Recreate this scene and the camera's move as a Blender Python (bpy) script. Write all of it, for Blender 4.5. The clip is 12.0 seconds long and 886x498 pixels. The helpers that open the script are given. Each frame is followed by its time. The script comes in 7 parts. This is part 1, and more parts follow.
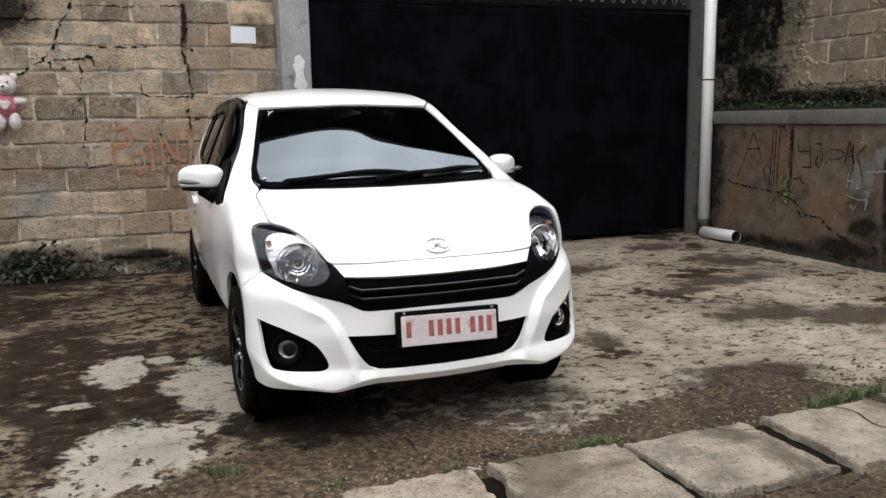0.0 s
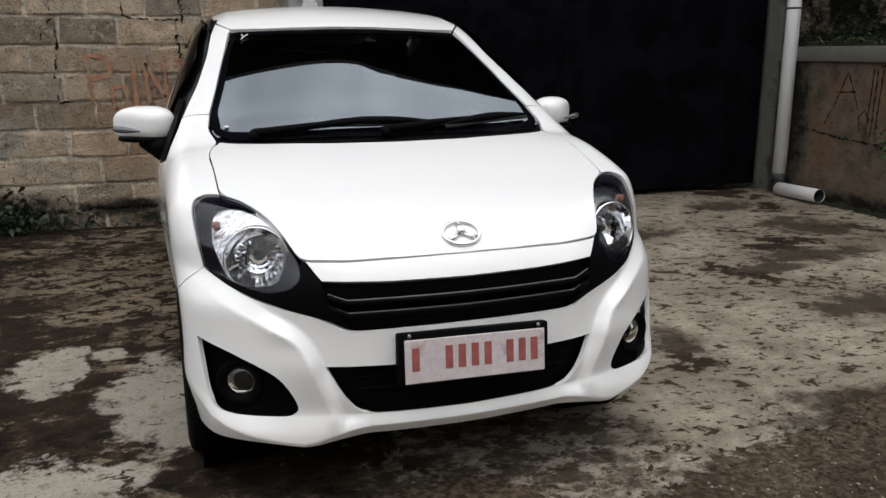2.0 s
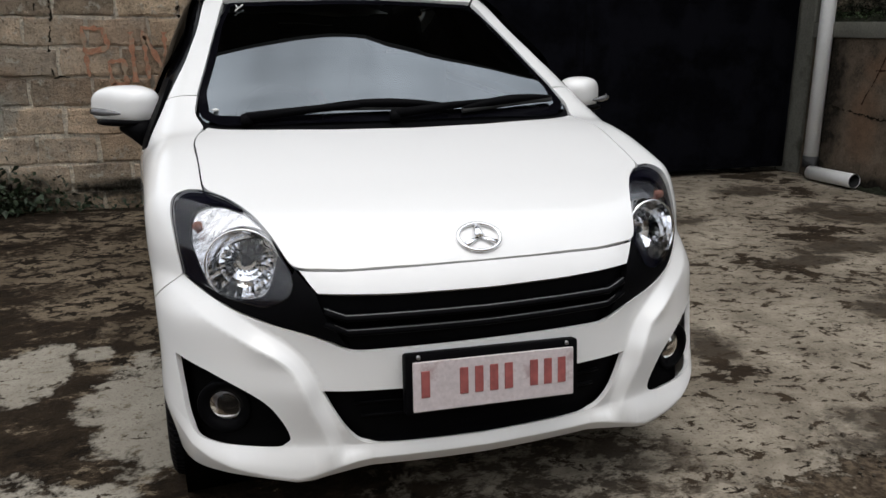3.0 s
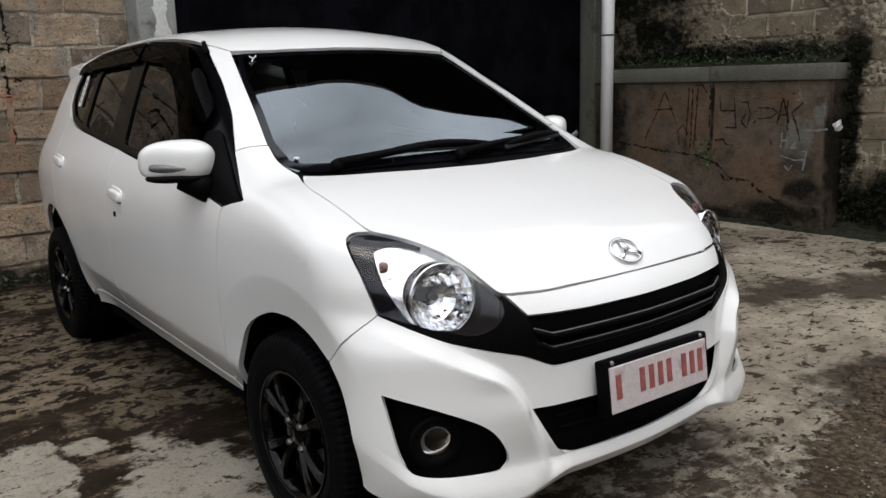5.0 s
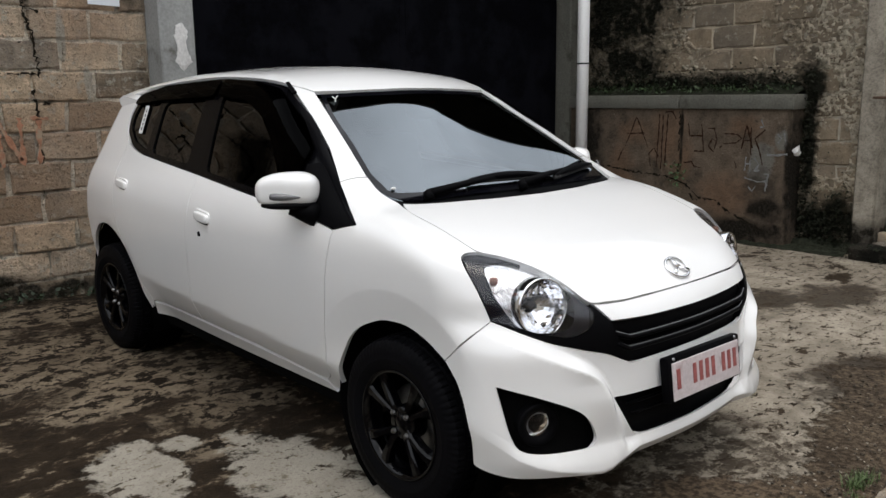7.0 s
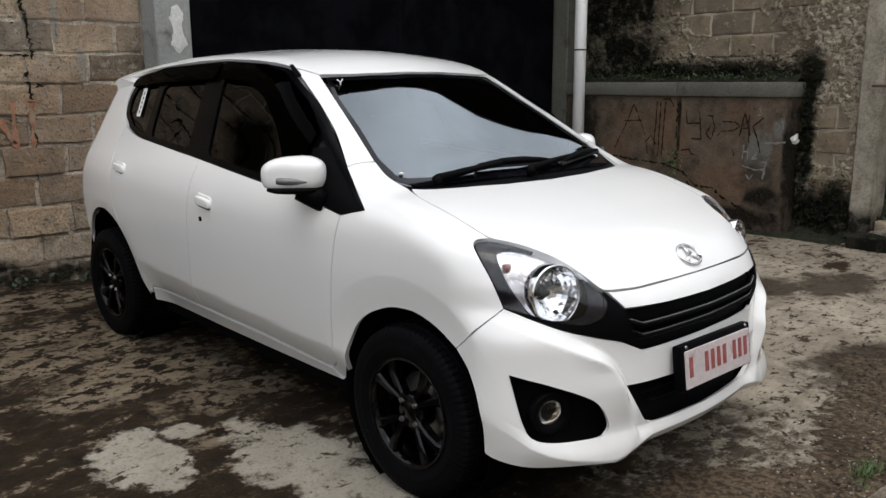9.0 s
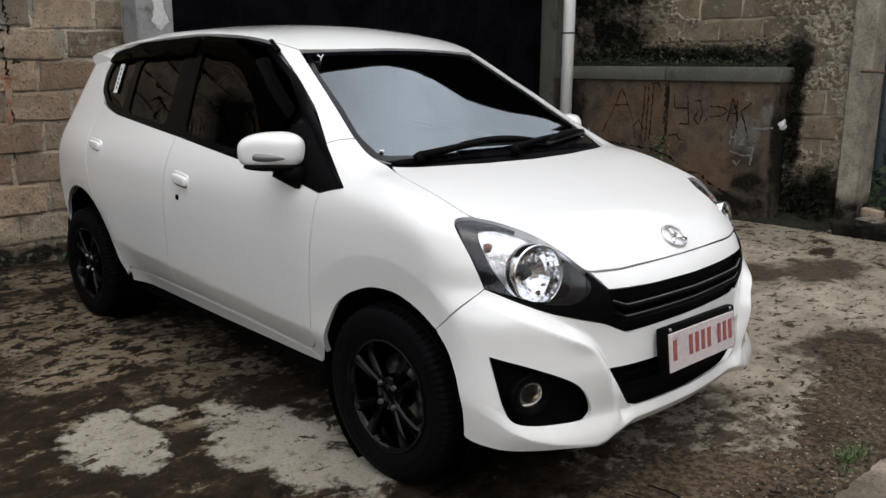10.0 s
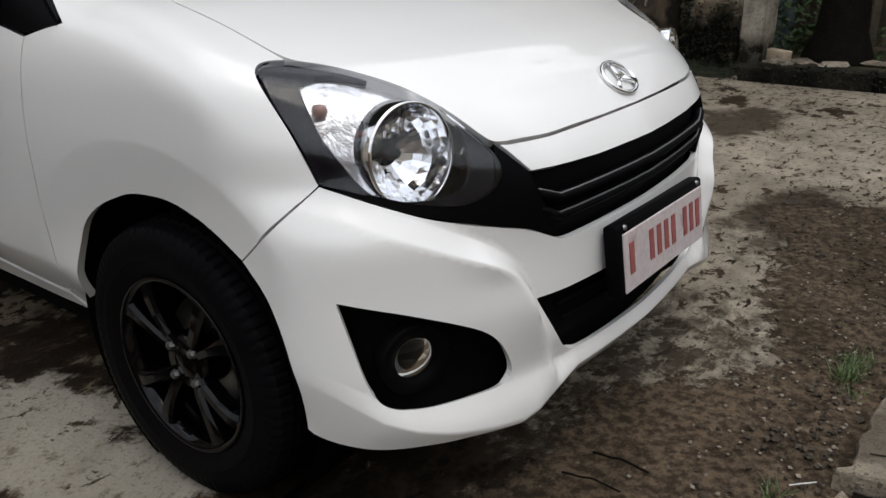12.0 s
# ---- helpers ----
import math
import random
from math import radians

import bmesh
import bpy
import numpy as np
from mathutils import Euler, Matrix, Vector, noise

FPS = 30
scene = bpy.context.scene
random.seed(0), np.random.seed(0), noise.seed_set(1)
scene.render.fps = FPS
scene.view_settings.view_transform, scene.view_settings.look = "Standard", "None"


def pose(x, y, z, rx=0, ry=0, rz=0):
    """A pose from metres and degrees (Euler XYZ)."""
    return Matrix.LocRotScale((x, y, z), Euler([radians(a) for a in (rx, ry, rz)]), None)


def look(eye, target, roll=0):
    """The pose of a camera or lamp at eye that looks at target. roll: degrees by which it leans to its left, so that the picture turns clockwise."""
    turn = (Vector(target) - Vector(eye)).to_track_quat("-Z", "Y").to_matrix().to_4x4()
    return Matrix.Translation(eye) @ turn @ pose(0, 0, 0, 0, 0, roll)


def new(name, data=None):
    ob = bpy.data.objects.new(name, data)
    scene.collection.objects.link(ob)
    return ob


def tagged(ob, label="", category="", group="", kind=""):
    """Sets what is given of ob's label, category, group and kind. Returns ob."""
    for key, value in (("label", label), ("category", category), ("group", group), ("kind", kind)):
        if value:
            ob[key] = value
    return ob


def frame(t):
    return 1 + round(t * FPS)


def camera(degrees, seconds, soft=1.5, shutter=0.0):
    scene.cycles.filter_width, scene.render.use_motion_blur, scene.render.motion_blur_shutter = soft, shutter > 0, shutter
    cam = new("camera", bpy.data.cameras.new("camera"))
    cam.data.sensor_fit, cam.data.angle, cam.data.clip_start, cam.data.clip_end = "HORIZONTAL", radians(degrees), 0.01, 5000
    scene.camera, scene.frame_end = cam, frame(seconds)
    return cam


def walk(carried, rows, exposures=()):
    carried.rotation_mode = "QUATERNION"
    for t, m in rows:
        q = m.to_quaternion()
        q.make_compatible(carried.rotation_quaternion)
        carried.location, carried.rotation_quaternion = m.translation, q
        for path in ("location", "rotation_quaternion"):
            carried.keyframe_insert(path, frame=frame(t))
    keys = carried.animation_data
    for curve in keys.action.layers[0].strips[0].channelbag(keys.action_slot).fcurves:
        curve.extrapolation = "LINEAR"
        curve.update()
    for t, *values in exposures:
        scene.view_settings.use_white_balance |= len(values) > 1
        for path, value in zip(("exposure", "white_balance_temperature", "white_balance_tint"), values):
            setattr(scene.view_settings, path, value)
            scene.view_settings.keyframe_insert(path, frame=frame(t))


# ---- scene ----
cam = camera(56.7, 12.0)
PATH = [
    (0, (-1.121, -2.891, 1.291), (-0.433, -1.041, 0.974), -1.0),
    (0.5, (-1.037, -2.634, 1.271), (-0.359, -0.791, 0.891), -0.1),
    (1, (-0.964, -2.382, 1.273), (-0.289, -0.545, 0.863), -0.0),
    (1.5, (-0.824, -2.114, 1.275), (-0.178, -0.272, 0.838), -0.3),
    (2, (-0.726, -1.887, 1.269), (-0.125, -0.037, 0.801), -0.2),
    (2.5, (-0.675, -1.707, 1.267), (-0.093, 0.139, 0.762), -0.1),
    (3, (-0.635, -1.587, 1.272), (-0.068, 0.257, 0.745), 0.1),
    (3.5, (-0.754, -1.495, 1.254), (-0.162, 0.336, 0.706), -0.9),
    (3.7, (-0.87, -1.468, 1.229), (-0.228, 0.34, 0.664), -2.0),
    (5.3, (-1.859, -1.172, 1.241), (-0.581, 0.321, 0.871), -1.3),
    (5.5, (-1.954, -1.215, 1.254), (-0.642, 0.249, 0.888), -1.2),
    (6, (-2.133, -1.268, 1.302), (-0.812, 0.204, 1.003), -0.8),
    (6.5, (-2.231, -1.232, 1.329), (-0.928, 0.254, 1.019), -0.6),
    (7, (-2.31, -1.223, 1.345), (-1.004, 0.244, 0.972), -0.7),
    (9, (-2.335, -1.15, 1.335), (-1.013, 0.295, 0.931), -0.3),
    (9.5, (-2.326, -1.15, 1.322), (-1.002, 0.294, 0.922), -0.3),
    (10, (-2.282, -1.126, 1.302), (-0.943, 0.294, 0.865), 0.3),
    (10.5, (-2.127, -1.042, 1.263), (-0.817, 0.384, 0.763), 0.6),
    (11, (-1.976, -0.916, 1.215), (-0.654, 0.477, 0.657), 1.0),
    (11.5, (-1.785, -0.663, 1.127), (-0.335, 0.573, 0.52), -1.2),
    (12, (-1.538, -0.513, 1.07), (-0.072, 0.634, 0.338), -1.4),
]
EXPOSURE = [(0.0, 0.58), (1.0, 0.30), (2.0, 0.06), (3.7, -0.07), (5.3, 0.10), (7.0, 0.15), (9.5, 0.16), (10.5, 0.07), (11.5, -0.05), (12.0, -0.15)]
walk(cam, [(t, look(eye, target, roll)) for t, eye, target, roll in PATH], EXPOSURE)
scene.view_settings.exposure = 0.0

# ---- daylight: overcast sky, weak wide sun ----
SUN_UP, SUN_ROUND = radians(78), radians(205)
world = bpy.data.worlds.new("overcast_sky")
scene.world = world
world.use_nodes = True
wn, wl = world.node_tree.nodes, world.node_tree.links
sky = wn.new("ShaderNodeTexSky")
sky.sky_type, sky.sun_disc, sky.sun_elevation, sky.sun_rotation = "NISHITA", False, SUN_UP, SUN_ROUND
sky.air_density, sky.dust_density, sky.ozone_density = 1.0, 6.0, 1.0
cloud = wn.new("ShaderNodeMix")
cloud.data_type = "RGBA"
cloud.inputs[0].default_value = 0.72
cloud.inputs[7].default_value = (13.0, 13.4, 14.0, 1)
wl.new(sky.outputs[0], cloud.inputs[6])
way, up, rise = wn.new("ShaderNodeTexCoord"), wn.new("ShaderNodeSeparateXYZ"), wn.new("ShaderNodeMapRange")
rise.inputs[1].default_value, rise.inputs[2].default_value = 0.0, 1.0
rise.inputs[3].default_value, rise.inputs[4].default_value = 0.62, 1.27
thick = wn.new("ShaderNodeVectorMath")
thick.operation = "SCALE"
wl.new(way.outputs["Generated"], up.inputs[0])
wl.new(up.outputs[2], rise.inputs[0])
wl.new(cloud.outputs[2], thick.inputs[0])
billow, swell, both = wn.new("ShaderNodeTexNoise"), wn.new("ShaderNodeMapRange"), wn.new("ShaderNodeMath")
billow.inputs["Scale"].default_value, billow.inputs["Detail"].default_value = 2.6, 6
wl.new(way.outputs["Generated"], billow.inputs["Vector"])
swell.inputs[1].default_value, swell.inputs[2].default_value = 0.36, 0.64
swell.inputs[3].default_value, swell.inputs[4].default_value = 0.62, 1.38
wl.new(billow.outputs[0], swell.inputs[0])
both.operation = "MULTIPLY"
wl.new(rise.outputs[0], both.inputs[0])
wl.new(swell.outputs[0], both.inputs[1])
wl.new(both.outputs[0], thick.inputs["Scale"])
wl.new(thick.outputs[0], wn["Background"].inputs[0])
wn["Background"].inputs[1].default_value = 0.115
sun = new("sun", bpy.data.lights.new("sun", "SUN"))
sun.data.energy, sun.data.angle, sun.data.color = 0.5, radians(40), (1.0, 0.97, 0.92)
sun.matrix_world = look((0, 0, 20), (-20 * math.cos(SUN_UP) * math.sin(SUN_ROUND), -20 * math.cos(SUN_UP) * math.cos(SUN_ROUND) , 20 - 20 * math.sin(SUN_UP)))


# ---- materials ----
def mat(name, color, rough=0.5, metal=0.0, var=0.15, scale=6.0, fine=60.0, bump=0.0, coat=0.0, each=0.0, stain=None, stain_at=0.55, stain_scale=2.5, spec=0.5):
    """A surface with variation at two scales, optional stains, fine relief and a change from piece to piece."""
    m = bpy.data.materials.new(name)
    m.use_nodes = True
    n, l = m.node_tree.nodes, m.node_tree.links
    b = n["Principled BSDF"]
    b.inputs["Roughness"].default_value, b.inputs["Metallic"].default_value = rough, metal
    b.inputs["Coat Weight"].default_value, b.inputs["Coat Roughness"].default_value = coat, 0.04
    b.inputs["Specular IOR Level"].default_value = spec if rough < 0.85 else min(spec, 0.08)
    c = (*color, 1.0)
    b.inputs["Base Color"].default_value = c
    if not (var or bump or each or stain):
        return m
    at, info = n.new("ShaderNodeTexCoord"), n.new("ShaderNodeObjectInfo")
    move = n.new("ShaderNodeVectorMath")
    move.operation = "MULTIPLY_ADD"
    l.new(info.outputs["Random"], move.inputs[0])
    move.inputs[1].default_value = (37, 23, 51) if each else (0, 0, 0)
    l.new(at.outputs["Object"], move.inputs[2])
    big, small = n.new("ShaderNodeTexNoise"), n.new("ShaderNodeTexNoise")
    for t, s, d in ((big, scale, 4), (small, fine, 3)):
        t.inputs["Scale"].default_value, t.inputs["Detail"].default_value = s, d
        l.new(move.outputs[0], t.inputs["Vector"])
    mix = n.new("ShaderNodeMath")
    mix.operation = "ADD"
    l.new(big.outputs[0], mix.inputs[0])
    l.new(small.outputs[0], mix.inputs[1])
    if each:
        add = n.new("ShaderNodeMath")
        add.operation = "MULTIPLY_ADD"
        l.new(info.outputs["Random"], add.inputs[0])
        add.inputs[1].default_value = each
        l.new(mix.outputs[0], add.inputs[2])
        mix = add
    ramp = n.new("ShaderNodeMapRange")
    ramp.inputs[1].default_value, ramp.inputs[2].default_value = 0.6, 1.4 + each
    ramp.inputs[3].default_value, ramp.inputs[4].default_value = 1 - var, 1 + var
    l.new(mix.outputs[0], ramp.inputs[0])
    tint = n.new("ShaderNodeVectorMath")
    tint.operation = "SCALE"
    tint.inputs[0].default_value = color
    l.new(ramp.outputs[0], tint.inputs["Scale"])
    out = tint.outputs[0]
    if stain:
        spot = n.new("ShaderNodeTexNoise")
        spot.inputs["Scale"].default_value, spot.inputs["Detail"].default_value = stain_scale, 8
        spot.inputs["Roughness"].default_value = 0.65
        l.new(move.outputs[0], spot.inputs["Vector"])
        edge = n.new("ShaderNodeMapRange")
        edge.inputs[1].default_value, edge.inputs[2].default_value = stain_at - 0.04, stain_at + 0.06
        l.new(spot.outputs[0], edge.inputs[0])
        over = n.new("ShaderNodeMix")
        over.data_type = "RGBA"
        l.new(edge.outputs[0], over.inputs[0])
        l.new(out, over.inputs[6])
        over.inputs[7].default_value = (*stain, 1)
        out = over.outputs[2]
    l.new(out, b.inputs["Base Color"])
    if bump:
        bp = n.new("ShaderNodeBump")
        bp.inputs["Strength"].default_value, bp.inputs["Distance"].default_value = min(1, bump), 0.01
        l.new(mix.outputs[0], bp.inputs["Height"])
        l.new(bp.outputs[0], b.inputs["Normal"])
    return m


def clear(name, tint, ior=1.45, rough=0.0, gloss=(0.95, 0.95, 0.95)):
    """Thin tinted glass: what passes through is tinted, the gloss grows towards grazing."""
    m = bpy.data.materials.new(name)
    m.use_nodes = True
    n, l = m.node_tree.nodes, m.node_tree.links
    n.remove(n["Principled BSDF"])
    t, g, f, x = (n.new("ShaderNode" + k) for k in ("BsdfTransparent", "BsdfGlossy", "Fresnel", "MixShader"))
    t.inputs[0].default_value = (*tint, 1)
    g.inputs["Roughness"].default_value, g.inputs["Color"].default_value = rough, (*gloss, 1)
    f.inputs[0].default_value = ior
    l.new(f.outputs[0], x.inputs[0])
    l.new(t.outputs[0], x.inputs[1])
    l.new(g.outputs[0], x.inputs[2])
    l.new(x.outputs[0], n["Material Output"].inputs[0])
    return m


class Graph:
    """Short hand for a node material read in place coordinates."""

    def __init__(self, name):
        self.m = bpy.data.materials.new(name)
        self.m.use_nodes = True
        self.n, self.l = self.m.node_tree.nodes, self.m.node_tree.links
        self.b = self.n["Principled BSDF"]
        self.at = self.n.new("ShaderNodeNewGeometry").outputs["Position"]
        xyz = self.n.new("ShaderNodeSeparateXYZ")
        self.l.new(self.at, xyz.inputs[0])
        self.axes = xyz.outputs

    def math(self, op, *vals):
        q = self.n.new("ShaderNodeMath")
        q.operation = op
        for i, v in enumerate(vals):
            if isinstance(v, (int, float)):
                q.inputs[i].default_value = v
            else:
                self.l.new(v, q.inputs[i])
        return q.outputs[0]

    def noise(self, scale, detail=6, rough=0.6, squash=(1, 1, 1), warp=0.0):
        q, mp = self.n.new("ShaderNodeTexNoise"), self.n.new("ShaderNodeMapping")
        mp.inputs["Scale"].default_value = squash
        self.l.new(self.at, mp.inputs[0])
        self.l.new(mp.outputs[0], q.inputs["Vector"])
        q.inputs["Scale"].default_value, q.inputs["Detail"].default_value = scale, detail
        q.inputs["Roughness"].default_value, q.inputs["Distortion"].default_value = rough, warp
        return q.outputs[0]

    def step(self, v, lo, hi, a=0.0, c=1.0):
        q = self.n.new("ShaderNodeMapRange")
        for i, k in enumerate((lo, hi, a, c)):
            q.inputs[i + 1].default_value = k
        self.l.new(v, q.inputs[0])
        return q.outputs[0]

    def mix(self, f, a, c):
        q = self.n.new("ShaderNodeMix")
        q.data_type = "RGBA"
        for i, v in ((0, f), (6, a), (7, c)):
            if isinstance(v, tuple):
                q.inputs[i].default_value = (*v, 1)
            elif isinstance(v, (int, float)):
                q.inputs[i].default_value = v
            else:
                self.l.new(v, q.inputs[i])
        return q.outputs[2]

    def patches(self, u, v, spots, edge, lo=-0.2, hi=0.4, floor=-2.0):
        """Ragged patches on the plane of two axes: centre, half sizes."""
        best = None
        for cu, cv, ru, rv in spots:
            du, dv = self.math("MULTIPLY", self.math("SUBTRACT", self.axes[u], cu), 1 / ru), self.math("MULTIPLY", self.math("SUBTRACT", self.axes[v], cv), 1 / rv)
            d = self.math("SUBTRACT", 1.0, self.math("ADD", self.math("MULTIPLY", du, du), self.math("MULTIPLY", dv, dv)))
            best = d if best is None else self.math("MAXIMUM", best, d)
        return self.step(self.math("ADD", self.math("MAXIMUM", best, floor), edge), lo, hi)


def old_wall(name, base, u, each=0.0, var=0.4, dark=(), pale=(), red=(), dark_c=(0.03, 0.026, 0.019), pale_c=(0.40, 0.37, 0.31), red_c=(0.24, 0.13, 0.072), smear=0.58, smear_c=(0.36, 0.325, 0.265), grime=0.60, bump=0.9, pits=0.62, red_f=0.55, relief=0.012):
    """An old wall's surface: base colour, pale smears, pits, and stains and painted shade with a shape and place of
    their own.
    """
    g = Graph(name)
    big, mid, fine, bite = g.noise(1.4, 7, 0.62, warp=0.3), g.noise(6, 8, 0.66), g.noise(48, 5, 0.7), g.noise(16, 8, 0.72)
    ragged = g.math("ADD", g.math("MULTIPLY", g.math("SUBTRACT", mid, 0.5), 3.4), g.math("MULTIPLY", g.math("SUBTRACT", bite, 0.5), 2.0))
    tone = g.math("ADD", g.math("MULTIPLY", mid, 0.5), g.math("ADD", g.math("MULTIPLY", fine, 0.3), g.math("MULTIPLY", big, 0.2)))
    tone = g.step(tone, 0.36, 0.64, 1 - var, 1 + var)
    if each:
        info = g.n.new("ShaderNodeObjectInfo")
        tone = g.math("MULTIPLY", tone, g.step(info.outputs["Random"], 0, 1, 1 - each, 1 + each))
    c = g.n.new("ShaderNodeVectorMath")
    c.operation = "SCALE"
    c.inputs[0].default_value = base
    g.l.new(tone, c.inputs["Scale"])
    c = c.outputs[0]
    if each:
        c = g.mix(g.math("MULTIPLY", g.math("FRACT", g.math("MULTIPLY", info.outputs["Random"], 7.3), 0.0), 0.28), c, tuple(0.33 * sum(base) * k for k in (0.93, 0.90, 0.84)))
    c = g.mix(g.math("MULTIPLY", g.step(bite, smear, smear + 0.05), 0.75), c, smear_c)
    if red:
        c = g.mix(g.math("MULTIPLY", g.patches(u, 2, red, ragged, -0.6, 1.0), red_f), c, red_c)
    if pale:
        c = g.mix(g.math("MULTIPLY", g.patches(u, 2, pale, ragged), 0.8), c, pale_c)
    c = g.mix(g.math("MULTIPLY", g.step(big, grime, grime + 0.08), 0.7), c, dark_c)
    c = g.mix(g.math("MULTIPLY", g.step(fine, pits, pits + 0.04), 0.75), c, tuple(0.25 * k for k in base))
    c = g.mix(g.math("MULTIPLY", g.step(bite, 0.38, 0.33), 0.6), c, tuple(0.3 * k for k in base))
    if dark:
        c = g.mix(g.patches(u, 2, dark, ragged, -0.4, 0.7), c, g.mix(g.step(fine, 0.45, 0.62), tuple(0.35 * k for k in dark_c), dark_c))
    g.l.new(c, g.b.inputs["Base Color"])
    g.b.inputs["Roughness"].default_value, g.b.inputs["Specular IOR Level"].default_value = 0.95, 0.12
    bp = g.n.new("ShaderNodeBump")
    bp.inputs["Strength"].default_value, bp.inputs["Distance"].default_value = bump, relief
    g.l.new(g.math("ADD", g.math("MULTIPLY", fine, 0.5), g.math("ADD", bite, g.math("MULTIPLY", mid, 0.6))), bp.inputs["Height"])
    g.l.new(bp.outputs[0], g.b.inputs["Normal"])
    return g.m


WHITE = mat("pearl_white_paint", (0.83, 0.83, 0.82), 0.35, var=0.01, scale=3, fine=300, coat=1.0)
BLACK_PLASTIC = mat("black_plastic", (0.0025, 0.0025, 0.003), 0.5, var=0.2, fine=200, bump=0.05, spec=0.035)
BLACK_GLOSS = mat("gloss_black_plastic", (0.003, 0.003, 0.0045), 0.08, var=0.0, spec=0.3)
SATIN_BLACK = mat("satin_black_trim", (0.002, 0.002, 0.0026), 0.22, var=0.1, spec=0.07)
BEZEL = mat("lamp_bezel_plastic", (0.005, 0.005, 0.010), 0.12, var=0.0, spec=0.16)
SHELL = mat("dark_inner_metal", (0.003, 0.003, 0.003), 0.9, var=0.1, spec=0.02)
RUBBER = mat("tyre_rubber", (0.0030, 0.0030, 0.0038), 0.55, var=0.4, scale=12, fine=150, bump=0.15, spec=0.05)
RIM = mat("gloss_black_rim", (0.0012, 0.0012, 0.0017), 0.07, var=0.1, spec=0.22)
STEEL = mat("bare_steel", (0.30, 0.30, 0.30), 0.35, metal=1.0, var=0.2, fine=120)
CHROME = mat("chrome", (0.85, 0.85, 0.86), 0.08, metal=1.0, var=0.0)
BOWL = mat("faceted_reflector", (0.93, 0.93, 0.95), 0.09, metal=1.0, var=0.0)
FOG = mat("fog_reflector", (0.34, 0.34, 0.36), 0.28, metal=0.6, var=0.5, scale=70, fine=160, bump=0.2)
REFLECTOR = mat("lamp_reflector", (0.70, 0.70, 0.72), 0.20, metal=1.0, var=0.3, scale=22, fine=60, bump=0.13)
INDICATOR = mat("smoky_indicator", (0.10, 0.10, 0.105), 0.15, var=0.1, coat=0.6)
AMBER = mat("amber_plastic", (0.30, 0.13, 0.10), 0.2, var=0.05)
RED_LENS = mat("red_lamp_plastic", (0.25, 0.02, 0.02), 0.15, var=0.05, coat=0.5)
PLATE = mat("plate_enamel", (0.56, 0.50, 0.505), 0.4, var=0.16, scale=14, fine=90, bump=0.1, stain=(0.40, 0.31, 0.31), stain_at=0.60, stain_scale=16)
PLATE_RED = mat("plate_red", (0.30, 0.085, 0.080), 0.45, var=0.3, scale=40)
FABRIC = mat("dark_seat_fabric", (0.03, 0.03, 0.032), 0.9, var=0.3, fine=300, bump=0.1)
SCREEN = clear("windscreen_glass", (0.17, 0.19, 0.19), 2.75, gloss=(0.86, 0.94, 1.0))
TINTED = clear("tinted_side_glass", (0.010, 0.010, 0.010), 1.30)
VISOR = clear("smoked_acrylic", (0.012, 0.012, 0.012), 1.06)
COVER = clear("clear_lamp_cover", (0.94, 0.95, 0.96), 1.48)
LABEL = mat("white_label", (0.72, 0.72, 0.70), 0.5, var=0.05)
INK = mat("dark_ink", (0.05, 0.05, 0.06), 0.6, var=0.1)

# low spots darken the wall's foot for growth and for the shade there
NORTH_DARK = ((-0.70, 0.05, 0.45, 0.09), (-2.05, 2.20, 0.30, 0.25), (-1.12, 0.14, 0.36, 0.07), (-1.98, 0.10, 0.55, 0.16), (-3.4, 0.10, 1.2, 0.20), (-0.25, 0.04, 0.5, 0.07), (-0.64, 2.10, 0.03, 0.22))
NORTH_PALE = ((-1.92, 0.69, 0.17, 0.15), (-1.56, 2.08, 0.05, 0.14), (-1.66, 1.86, 0.04, 0.10), (-1.30, 1.98, 0.10, 0.04), (-0.45, 1.75, 0.03, 0.15), (-0.30, 1.45, 0.03, 0.12))
NORTH_RED = ((-0.90, 0.75, 0.55, 0.40), (-1.00, 1.18, 0.40, 0.16), (-2.0, 0.92, 0.35, 0.08), (-0.3, 1.9, 0.35, 0.3), (-2.9, 1.0, 0.6, 0.5), (-0.3, 1.1, 0.4, 0.3))
HIGH_DARK = ((4.05, 2.35, 0.80, 0.95), (3.85, 1.60, 0.50, 0.28), (3.20, 1.36, 1.40, 0.15), (1.97, 0.95, 0.09, 0.70), (1.98, 1.38, 0.16, 0.22), (1.74, 0.20, 0.42, 0.26), (3.3, 2.9, 0.3, 0.4))
HIGH_PALE = ((1.78, 1.75, 0.26, 0.85), (2.10, 2.35, 0.50, 0.25), (1.66, 0.95, 0.13, 0.40), (3.05, 1.58, 0.25, 0.06), (3.2, 2.05, 0.12, 0.25))
BLOCK = old_wall("brown_concrete_block", (0.52, 0.398, 0.275), 0, 0.46, 0.72, NORTH_DARK, NORTH_PALE, NORTH_RED, red_c=(0.28, 0.155, 0.085), red_f=0.5, smear=0.555, smear_c=(0.52, 0.475, 0.39), grime=0.63, dark_c=(0.06, 0.052, 0.038), pits=0.565, bump=1.0, relief=0.04)
MORTAR = old_wall("pale_old_mortar", (0.80, 0.71, 0.57), 0, 0, 0.55, NORTH_DARK, NORTH_PALE, NORTH_RED, red_f=0.3, smear=0.54, smear_c=(0.52, 0.475, 0.40), grime=0.57, dark_c=(0.045, 0.038, 0.027), pits=0.57, bump=1.0, relief=0.045)
